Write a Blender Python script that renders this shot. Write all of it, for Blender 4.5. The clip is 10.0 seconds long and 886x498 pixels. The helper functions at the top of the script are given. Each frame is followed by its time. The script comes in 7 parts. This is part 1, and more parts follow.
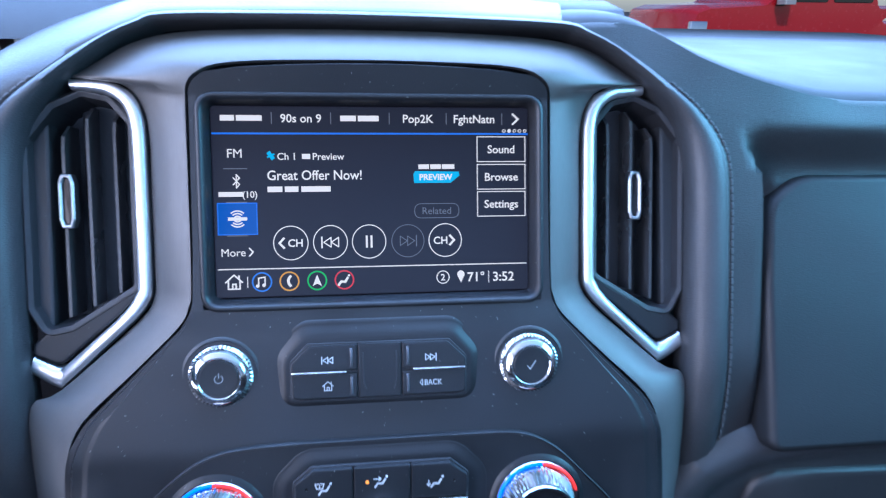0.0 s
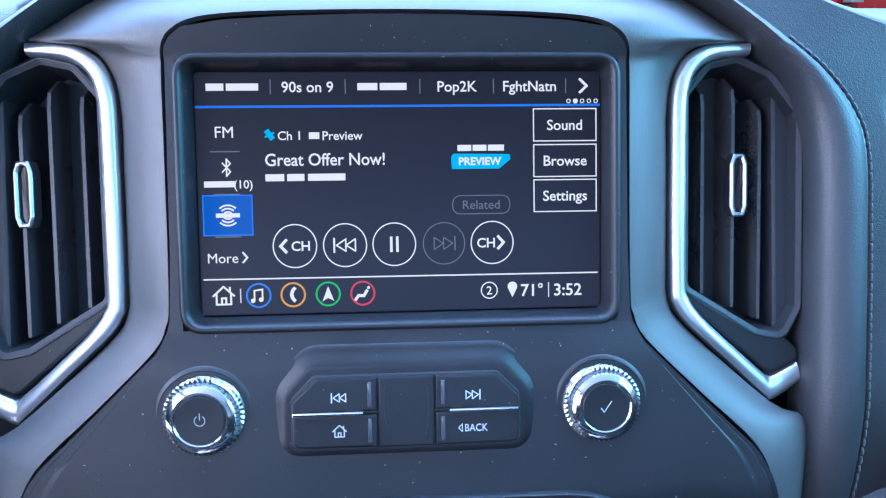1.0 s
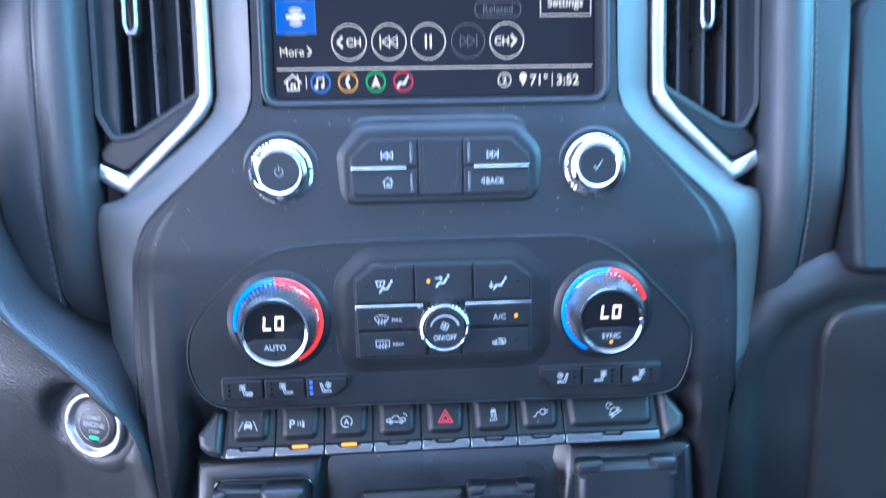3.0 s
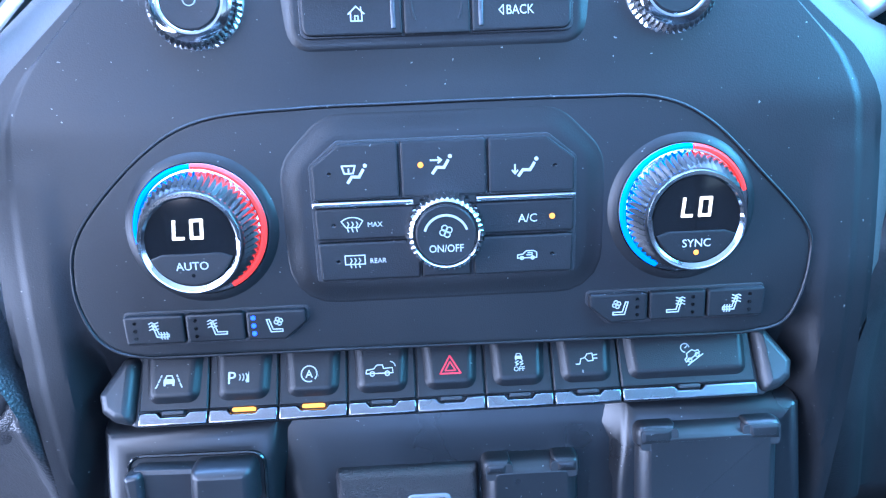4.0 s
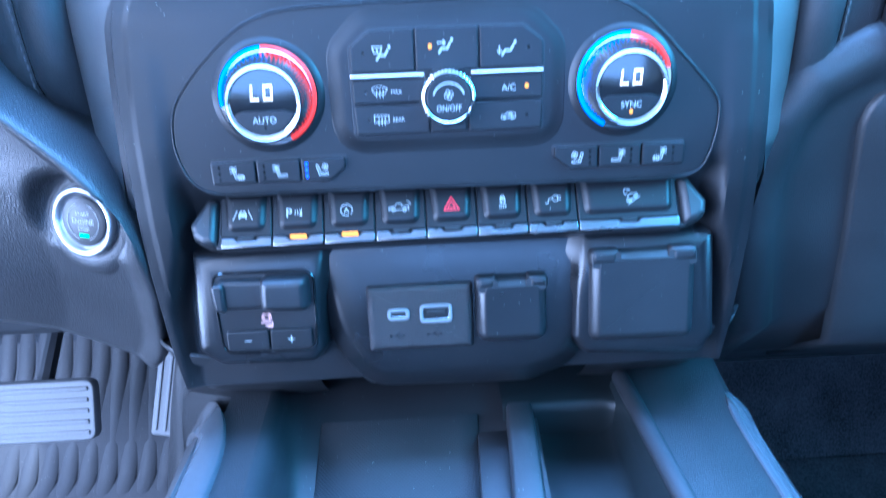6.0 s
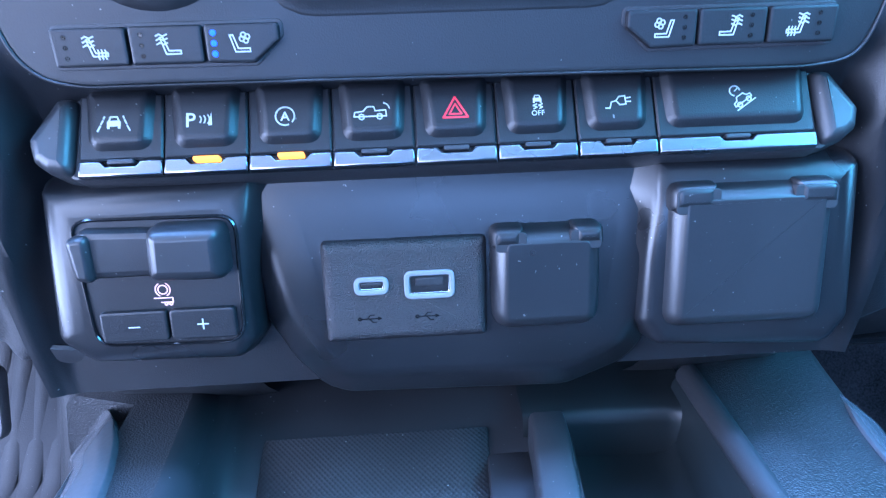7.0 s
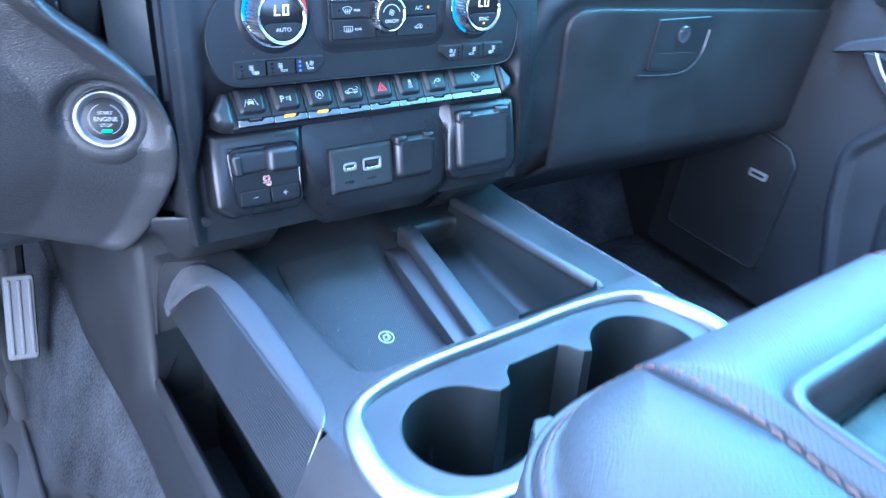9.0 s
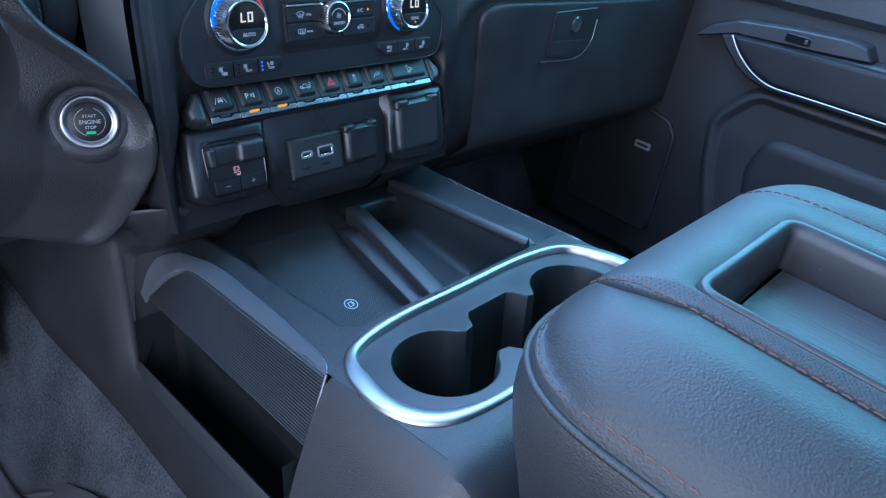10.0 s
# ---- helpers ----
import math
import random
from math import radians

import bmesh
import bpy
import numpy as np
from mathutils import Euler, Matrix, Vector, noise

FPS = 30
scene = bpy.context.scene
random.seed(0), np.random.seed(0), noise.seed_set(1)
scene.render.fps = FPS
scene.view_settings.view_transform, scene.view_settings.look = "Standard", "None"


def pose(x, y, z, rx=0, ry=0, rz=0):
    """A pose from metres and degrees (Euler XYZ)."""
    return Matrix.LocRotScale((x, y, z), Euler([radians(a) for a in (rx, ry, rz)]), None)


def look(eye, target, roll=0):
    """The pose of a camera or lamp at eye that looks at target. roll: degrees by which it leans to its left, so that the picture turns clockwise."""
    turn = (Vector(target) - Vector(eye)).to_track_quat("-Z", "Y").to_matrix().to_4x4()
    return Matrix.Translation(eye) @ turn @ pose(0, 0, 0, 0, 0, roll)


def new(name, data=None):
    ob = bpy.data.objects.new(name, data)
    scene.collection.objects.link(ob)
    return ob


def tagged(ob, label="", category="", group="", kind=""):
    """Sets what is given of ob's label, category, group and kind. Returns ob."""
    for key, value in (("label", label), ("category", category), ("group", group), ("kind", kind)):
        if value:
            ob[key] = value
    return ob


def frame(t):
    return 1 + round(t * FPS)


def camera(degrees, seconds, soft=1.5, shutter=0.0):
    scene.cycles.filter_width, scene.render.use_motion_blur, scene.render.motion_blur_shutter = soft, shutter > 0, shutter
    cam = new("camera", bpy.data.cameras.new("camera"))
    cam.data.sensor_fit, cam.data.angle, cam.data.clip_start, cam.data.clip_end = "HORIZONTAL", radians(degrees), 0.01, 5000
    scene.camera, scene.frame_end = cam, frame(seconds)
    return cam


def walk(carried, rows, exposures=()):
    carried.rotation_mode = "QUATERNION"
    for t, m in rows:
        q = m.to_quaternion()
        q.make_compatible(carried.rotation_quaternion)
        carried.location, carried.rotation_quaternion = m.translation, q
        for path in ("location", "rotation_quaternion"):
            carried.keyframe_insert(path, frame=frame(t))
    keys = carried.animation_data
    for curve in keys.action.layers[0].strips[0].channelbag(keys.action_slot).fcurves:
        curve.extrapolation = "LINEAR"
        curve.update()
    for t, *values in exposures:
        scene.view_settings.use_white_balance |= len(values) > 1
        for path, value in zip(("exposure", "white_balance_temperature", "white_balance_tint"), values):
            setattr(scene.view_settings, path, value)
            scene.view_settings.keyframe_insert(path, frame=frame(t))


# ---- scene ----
cam = camera(66.7, 10.0, soft=1.2, shutter=0.38)
PATH = [
    (0, (-0.014, 0.153, 0.794), (0.257, 2.023, 0.139), 1.5),
    (0.5, (-0.001, 0.224, 0.771), (0.177, 2.108, 0.121), 0.6),
    (1, (-0.001, 0.231, 0.765), (0.123, 2.124, 0.132), 0.1),
    (1.5, (0.0, 0.232, 0.76), (0.096, 2.127, 0.127), 0.0),
    (2, (-0.01, 0.209, 0.768), (0.103, 2.093, 0.107), 0.4),
    (2.5, (-0.027, 0.095, 0.772), (0.103, 1.977, 0.107), 0.3),
    (3, (-0.019, 0.13, 0.698), (0.09, 1.999, -0.007), -0.5),
    (3.2, (-0.019, 0.16, 0.669), (0.085, 2.015, -0.071), -0.9),
    (4.3, (-0.006, 0.232, 0.626), (0.046, 2.045, -0.218), -2.0),
    (4.5, (-0.007, 0.231, 0.624), (0.049, 2.041, -0.224), -2.0),
    (5, (-0.007, 0.224, 0.628), (0.059, 2.031, -0.226), -1.9),
    (5.5, (-0.008, 0.141, 0.652), (0.059, 1.927, -0.246), -1.9),
    (6, (-0.017, 0.128, 0.628), (0.048, 1.879, -0.337), -1.9),
    (6.2, (-0.016, 0.159, 0.605), (0.055, 1.88, -0.41), -1.6),
    (7.3, (-0.017, 0.241, 0.547), (0.115, 1.945, -0.492), -0.7),
    (7.5, (-0.017, 0.242, 0.546), (0.175, 1.936, -0.499), 0.2),
    (8, (-0.018, 0.231, 0.554), (0.383, 1.878, -0.509), 2.8),
    (8.5, (-0.109, 0.116, 0.618), (0.671, 1.618, -0.448), 6.4),
    (9, (-0.277, 0.004, 0.665), (0.793, 1.308, -0.409), 8.2),
    (9.5, (-0.36, -0.02, 0.685), (0.88, 1.123, -0.39), 9.4),
    (10, (-0.364, -0.022, 0.687), (0.931, 1.072, -0.375), 9.3),
]
# seconds, stops, kelvin, tint
EXPO = [(0.0, -0.42, 5330, 18), (1.5, -0.30, 5200, 17), (2.0, -0.24, 5200, 17), (2.5, -0.34, 5200, 16), (3.0, 0.22, 5260, 15), (3.2, 0.36, 5300, 15), (4.3, 0.58, 4550, 13), (6.2, 0.61, 4300, 10), (7.3, 0.66, 4700, 18), (8.0, 0.66, 4780, 15), (8.4, 1.15, 4700, 0), (9.0, 0.66, 4950, 9), (9.5, -0.33, 5250, 6), (10.0, -1.00, 5300, 8)]
walk(cam, [(t, look(eye, target, roll)) for t, eye, target, roll in PATH], EXPO)

# ---- light ----
world = bpy.data.worlds.new("sky")
scene.world = world
world.use_nodes = True
wn = world.node_tree.nodes
sky = wn.new("ShaderNodeTexSky")
sky.sky_type, sky.sun_disc = "NISHITA", False
sky.sun_elevation, sky.sun_rotation = radians(48), radians(200)
world.node_tree.links.new(sky.outputs[0], wn["Background"].inputs[0])
wn["Background"].inputs[1].default_value = 0.15
sun_data = bpy.data.lights.new("sun", "SUN")
sun_data.energy, sun_data.angle, sun_data.color = 3.0, radians(0.5), (1.0, 0.95, 0.87)
sun = new("sun", sun_data)
sun.matrix_world = look((-1.0, -2.75, 3.25), (0, 0, 0))


def window_light(name, eye, target, sx, sy, power, colour):
    d = bpy.data.lights.new(name, "AREA")
    d.shape, d.size, d.size_y, d.energy, d.color = "RECTANGLE", sx, sy, power, colour
    o = new(name, d)
    o.matrix_world = look(eye, target)
    return o


window_light("sky_through_passenger_windows", (0.88, 0.27, 1.02), (0.0, 0.27, 0.46), 0.95, 0.44, 25.0, (0.25, 0.74, 0.97))
window_light("sky_through_open_driver_door", (-0.90, 0.06, 0.71), (0.0, 0.32, 0.60), 0.90, 0.92, 37.0, (0.82, 0.82, 0.92))
window_light("daylight_through_rear_driver_window", (-0.80, -0.80, 0.92), (0.0, -0.20, 0.66), 0.76, 0.46, 5.0, (1.0, 0.86, 0.80))
window_light("sky_through_windshield", (0.0, 0.72, 1.11), (0.0, 0.40, 0.56), 1.45, 0.72, 71.0, (0.41, 0.63, 1.0))
window_light("sky_through_rear_window", (0.0, -1.285, 0.96), (0.0, 0.5, 0.60), 1.45, 0.34, 11.0, (0.44, 0.64, 1.0))


# ---- materials ----
def nd(t, kind, **props):
    n = t.nodes.new(kind)
    for k, v in props.items():
        n.inputs[k].default_value = v
    return n


def surface(name, base, rough, metal=0.0, grain=0.0, grain_size=600.0, cells=False, mottle=0.25, stretch=(1, 1, 1), coat=0.0, spec=0.5, dust=0.0, rough_var=0.08):
    """A procedural surface: colour mottled at two scales, uneven gloss, and a fine relief (noise or leather cells)."""
    m = bpy.data.materials.new(name)
    m.use_nodes = True
    t = m.node_tree
    b = t.nodes["Principled BSDF"]
    L = t.links.new
    co = nd(t, "ShaderNodeTexCoord")
    mp = nd(t, "ShaderNodeMapping")
    mp.inputs["Scale"].default_value = stretch
    L(co.outputs["Object"], mp.inputs[0])
    big = nd(t, "ShaderNodeTexNoise", Scale=14.0, Detail=4.0)
    fine = nd(t, "ShaderNodeTexNoise", Scale=grain_size, Detail=2.0)
    L(co.outputs["Object"], big.inputs[0])
    L(mp.outputs[0], fine.inputs[0])
    mix = nd(t, "ShaderNodeMath")
    mix.operation = "ADD"
    L(big.outputs[0], mix.inputs[0])
    L(fine.outputs[0], mix.inputs[1])
    ramp = nd(t, "ShaderNodeMapRange")
    ramp.inputs[1].default_value, ramp.inputs[2].default_value = 0.6, 1.4
    ramp.inputs[3].default_value, ramp.inputs[4].default_value = 1.0 - mottle, 1.0 + mottle
    L(mix.outputs[0], ramp.inputs[0])
    col = nd(t, "ShaderNodeMix")
    col.data_type, col.blend_type = "RGBA", "MULTIPLY"
    col.inputs[0].default_value = 1.0
    col.inputs[6].default_value = (*base, 1)
    L(ramp.outputs[0], col.inputs[7])
    out_col = col.outputs[2]
    if dust:
        sp = nd(t, "ShaderNodeTexNoise", Scale=650.0, Detail=1.0)
        L(co.outputs["Object"], sp.inputs[0])
        th = nd(t, "ShaderNodeMapRange")
        th.inputs[1].default_value, th.inputs[2].default_value = 0.77, 0.80
        L(sp.outputs[0], th.inputs[0])
        amt = nd(t, "ShaderNodeMath")
        amt.operation = "MULTIPLY"
        amt.inputs[1].default_value = dust
        L(th.outputs[0], amt.inputs[0])
        dm = nd(t, "ShaderNodeMix")
        dm.data_type = "RGBA"
        L(amt.outputs[0], dm.inputs[0])
        L(out_col, dm.inputs[6])
        dm.inputs[7].default_value = (0.45, 0.45, 0.44, 1)
        out_col = dm.outputs[2]
    L(out_col, b.inputs["Base Color"])
    rr = nd(t, "ShaderNodeMapRange")
    rr.inputs[1].default_value, rr.inputs[2].default_value = 0.3, 0.7
    rr.inputs[3].default_value, rr.inputs[4].default_value = max(0.02, rough - rough_var), min(1.0, rough + rough_var)
    L(big.outputs[0], rr.inputs[0])
    L(rr.outputs[0], b.inputs["Roughness"])
    b.inputs["Metallic"].default_value = metal
    b.inputs["Specular IOR Level"].default_value = spec
    if coat:
        b.inputs["Coat Weight"].default_value, b.inputs["Coat Roughness"].default_value = coat, 0.08
    if grain:
        bump = nd(t, "ShaderNodeBump", Strength=grain, Distance=0.0006)
        src = fine.outputs[0]
        if cells:
            vo = nd(t, "ShaderNodeTexVoronoi", Scale=grain_size)
            vo.feature = "SMOOTH_F1"
            vo.inputs["Smoothness"].default_value = 0.4
            wob = nd(t, "ShaderNodeTexNoise", Scale=grain_size * 0.4, Detail=2.0)
            L(mp.outputs[0], wob.inputs[0])
            add = nd(t, "ShaderNodeMath")
            add.operation = "MULTIPLY_ADD"
            L(mp.outputs[0], vo.inputs[0])
            L(wob.outputs[0], add.inputs[0])
            add.inputs[1].default_value = 0.35
            L(vo.outputs[0], add.inputs[2])
            src = add.outputs[0]
        L(src, bump.inputs["Height"])
        L(bump.outputs[0], b.inputs["Normal"])
    return m


def glow(name, colour, strength, base=(0.02, 0.02, 0.02), rough=0.25, spec=0.15):
    m = bpy.data.materials.new(name)
    m.use_nodes = True
    b = m.node_tree.nodes["Principled BSDF"]
    b.inputs["Base Color"].default_value = (*base, 1)
    b.inputs["Roughness"].default_value = rough
    b.inputs["Specular IOR Level"].default_value = spec
    b.inputs["Emission Color"].default_value = (*colour, 1)
    b.inputs["Emission Strength"].default_value = strength
    return m


def perforated(name, base, rough, pitch):
    """Leather punched with rows of small round holes."""
    m = surface(name, base, rough, grain=0.25, grain_size=900, cells=True)
    t = m.node_tree
    L = t.links.new
    b = t.nodes["Principled BSDF"]
    co = nd(t, "ShaderNodeTexCoord")
    mp = nd(t, "ShaderNodeMapping")
    mp.inputs["Scale"].default_value = (1 / pitch, 1 / pitch, 0.0)
    mp.inputs["Rotation"].default_value = (0, 0, radians(45))
    L(co.outputs["Object"], mp.inputs[0])
    vo = nd(t, "ShaderNodeTexVoronoi", Scale=1.0, Randomness=0.0)
    L(mp.outputs[0], vo.inputs[0])
    th = nd(t, "ShaderNodeMapRange")
    th.inputs[1].default_value, th.inputs[2].default_value = 0.12, 0.25
    L(vo.outputs[0], th.inputs[0])
    old = b.inputs["Base Color"].links[0].from_socket
    mx = nd(t, "ShaderNodeMix")
    mx.data_type = "RGBA"
    L(th.outputs[0], mx.inputs[0])
    mx.inputs[6].default_value = (0.004, 0.004, 0.004, 1)
    L(old, mx.inputs[7])
    L(mx.outputs[2], b.inputs["Base Color"])
    bump = nd(t, "ShaderNodeBump", Strength=0.4, Distance=0.0006)
    L(th.outputs[0], bump.inputs["Height"])
    L(b.inputs["Normal"].links[0].from_socket, bump.inputs["Normal"])
    L(bump.outputs[0], b.inputs["Normal"])
    return m


LEATHER = surface("black_grained_vinyl", (0.029, 0.0295, 0.031), 0.35, grain=0.48, grain_size=950, cells=True)
FASCIA_VINYL = surface("fine_grained_vinyl", (0.021, 0.0215, 0.023), 0.43, spec=0.40, grain=0.22, grain_size=1500, cells=True)
DASH_TOP = surface("matt_dash_vinyl", (0.022, 0.023, 0.025), 0.62, grain=0.16, grain_size=2000, cells=True, spec=0.3)
SEAT_LEATHER = surface("black_seat_leather", (0.021, 0.022, 0.023), 0.50, grain=0.40, grain_size=780, cells=True, spec=0.42)
PERF = perforated("perforated_leather", (0.022, 0.023, 0.024), 0.52, 0.0018)
DASH_VINYL = surface("dash_top_vinyl", (0.031, 0.0315, 0.033), 0.44, grain=0.22, grain_size=1050, cells=True)
PLASTIC = surface("satin_black_plastic", (0.020, 0.021, 0.023), 0.40, grain=0.12, grain_size=3000, dust=0.35)
PANEL = surface("smooth_dark_panel", (0.010, 0.0105, 0.012), 0.40, spec=0.42, grain=0.12, grain_size=1800, dust=0.40)
HARD = surface("grained_hard_plastic", (0.020, 0.0205, 0.022), 0.36, spec=0.42, grain=0.45, grain_size=1250, cells=True)
BUTTON = surface("soft_touch_button", (0.010, 0.0105, 0.012), 0.40, spec=0.38, grain=0.16, grain_size=2000, dust=0.35)
GLOSS = surface("gloss_black", (0.008, 0.008, 0.009), 0.10, coat=0.3)
COVER = surface("satin_cover_plastic", (0.014, 0.0145, 0.016), 0.33, grain=0.10, grain_size=3000, dust=0.3)
USB_GRAIN = surface("fine_grained_plastic", (0.012, 0.012, 0.014), 0.38, grain=0.9, grain_size=2200, dust=0.3)
GLOVE_BLACK = surface("glove_box_plastic", (0.025, 0.0255, 0.0270), 0.42, spec=0.5, grain=0.25, grain_size=1400, cells=True)
LOWER_BLACK = surface("lower_panel_plastic", (0.009, 0.0095, 0.0110), 0.31, grain=0.08, grain_size=3000, dust=0.4)
DARK = surface("deep_black_plastic", (0.019, 0.019, 0.021), 0.5)
BRUSHED = surface("brushed_dark_metal_film", (0.098, 0.094, 0.090), 0.48, metal=0.45, grain=0.22, grain_size=90, stretch=(40, 1.2, 40), mottle=0.18)
CHROME_STRIP = surface("satin_chrome_strip", (0.66, 0.67, 0.69), 0.33, metal=0.9, mottle=0.05, rough_var=0.06)
CHROME = surface("bright_chrome", (0.66, 0.67, 0.68), 0.13, metal=1.0, mottle=0.04, rough_var=0.04)
SATIN = surface("satin_silver", (0.40, 0.405, 0.415), 0.36, metal=1.0, mottle=0.06, grain=0.05, grain_size=300, stretch=(1, 8, 8))
LIP_SILVER = surface("satin_lip_silver", (0.21, 0.214, 0.225), 0.25, metal=1.0, mottle=0.08, grain=0.06, grain_size=400, stretch=(1, 10, 10))
SILVER_PAINT = surface("silver_paint", (0.50, 0.51, 0.53), 0.35, metal=0.6, mottle=0.08)
TRIM_GREY = surface("dark_grey_gloss_trim", (0.085, 0.089, 0.098), 0.17, metal=0.4, mottle=0.1)
RUBBER = surface("black_rubber", (0.034, 0.034, 0.037), 0.62, grain=0.3, grain_size=900, dust=0.5)
CARPET = surface("black_carpet", (0.033, 0.035, 0.039), 0.95, grain=1.0, grain_size=420, mottle=0.9, spec=0.12)
KICK_BLACK = surface("matt_kick_panel", (0.013, 0.0135, 0.015), 0.52, spec=0.26, grain=0.25, grain_size=1600, cells=True)
PAINTED = surface("white_marking", (0.46, 0.47, 0.48), 0.6, mottle=0.05)
RED_MARK = surface("red_marking", (0.70, 0.03, 0.05), 0.45, mottle=0.05)
GREY_MARK = surface("grey_marking", (0.10, 0.10, 0.11), 0.5, mottle=0.05)
THREAD = surface("black_thread", (0.085, 0.085, 0.088), 0.8)
RED_THREAD = surface("brown_thread", (0.105, 0.060, 0.050), 0.8, spec=0.2)
W_GLOW = glow("lit_white", (1.0, 0.93, 0.82), 1.1)
D_GLOW = glow("lit_dim_grey", (0.75, 0.78, 0.85), 0.22)
LO_GLOW = glow("lit_warm_white", (1.0, 0.90, 0.74), 1.9)
BLUE_GLOW = glow("lit_blue", (0.02, 0.22, 0.95), 0.9)
BLUE_BOX = glow("lit_blue_box", (0.0, 0.13, 0.62), 0.85, spec=0.0)
CYAN_GLOW = glow("lit_cyan", (0.0, 0.55, 0.85), 1.0)
ORANGE_GLOW = glow("lit_orange", (1.0, 0.36, 0.03), 2.1, spec=0.0)
RING_BLUE = glow("lit_ring_blue", (0.05, 0.30, 1.0), 0.8)
RING_ORANGE = glow("lit_ring_orange", (1.0, 0.45, 0.02), 0.9)
RING_GREEN = glow("lit_ring_green", (0.02, 0.75, 0.10), 0.8)
RING_RED = glow("lit_ring_red", (1.0, 0.03, 0.05), 0.8)
DIAL_RED = glow("dial_red", (1.0, 0.05, 0.03), 0.9, base=(0.6, 0.02, 0.02))
DIAL_BLUE = glow("dial_blue", (0.02, 0.25, 1.0), 0.9, base=(0.02, 0.1, 0.6))
LED_BLUE = glow("led_blue", (0.05, 0.10, 1.0), 3.0, spec=0.0)
LED_GREEN = glow("led_green", (0.02, 0.8, 0.25), 1.6)
SCREEN_HAZE = glow("screen_black", (0.12, 0.10, 0.19), 0.075, base=(0.003, 0.003, 0.004), rough=0.32, spec=0.22)
CAR_RED = surface("red_car_paint", (0.42, 0.012, 0.02), 0.22, coat=0.6, mottle=0.06)
ASPHALT = surface("asphalt", (0.05, 0.05, 0.052), 0.85, grain=0.4, grain_size=80)
WALL_PALE = surface("pale_wall", (0.70, 0.71, 0.70), 0.7, mottle=0.12)
HEADLINER = surface("grey_headliner", (0.70, 0.70, 0.68), 0.95, grain=0.4, grain_size=900)


def clear_glass(name, tint):
    m = bpy.data.materials.new(name)
    m.use_nodes = True
    b = m.node_tree.nodes["Principled BSDF"]
    b.inputs["Base Color"].default_value = (*tint, 1)
    b.inputs["Transmission Weight"].default_value = 1.0
    b.inputs["Roughness"].default_value = 0.0
    b.inputs["IOR"].default_value = 1.01
    return m


GLASS = clear_glass("window_glass", (0.93, 0.97, 0.96))
CAR_GLASS = surface("dark_car_glass", (0.01, 0.012, 0.014), 0.05, coat=0.5)


# ---- builders ----
def part(name, bm, material, parent=None, label="", smooth=38, double=False):
    """Links a bmesh as one mesh object, under parent where one is given."""
    bmesh.ops.recalc_face_normals(bm, faces=bm.faces)
    me = bpy.data.meshes.new(name)
    bm.to_mesh(me)
    bm.free()
    me.materials.append(material)
    if smooth:
        me.polygons.foreach_set("use_smooth", [True] * len(me.polygons))
        me.set_sharp_from_angle(angle=radians(smooth))
    ob = new(name, me)
    ob.parent = parent
    if label:
        ob["label"] = label
    return ob


def thing(name, label, category, m=None, group="", kind=""):
    ob = new(name)
    ob.empty_display_size = 0.02
    if m is not None:
        ob.matrix_basis = m
    return tagged(ob, label, category, group, kind)


def fillet(pts, r, seg=5):
    """A closed outline with its corners rounded; r is one radius or one for each corner."""
    out, n = [], len(pts)
    for i in range(n):
        p, a, b = Vector(pts[i]), Vector(pts[i - 1]), Vector(pts[(i + 1) % n])
        rad = r[i] if isinstance(r, (list, tuple)) else r
        u, w = (a - p), (b - p)
        lu, lw = u.length, w.length
        u, w = u / lu, w / lw
        ang = u.angle(w)
        if rad <= 0 or ang > 3.1:
            out.append(p)
            continue
        d = min(rad / math.tan(ang / 2), lu * 0.48, lw * 0.48)
        s, e = p + u * d, p + w * d
        for k in range(seg + 1):
            f = k / seg
            out.append((s * (1 - f) + p * f) * (1 - f) + (p * (1 - f) + e * f) * f)
    return [Vector((q[0], q[1])) for q in out]


def circle(cx, cy, r, n=48):
    return [Vector((cx + r * math.cos(2 * math.pi * i / n), cy + r * math.sin(2 * math.pi * i / n))) for i in range(n)]


def rect(x0, y0, x1, y1, r=0.0, seg=5):
    p = [(x0, y0), (x1, y0), (x1, y1), (x0, y1)]
    return fillet(p, r, seg) if r else [Vector(q) for q in p]


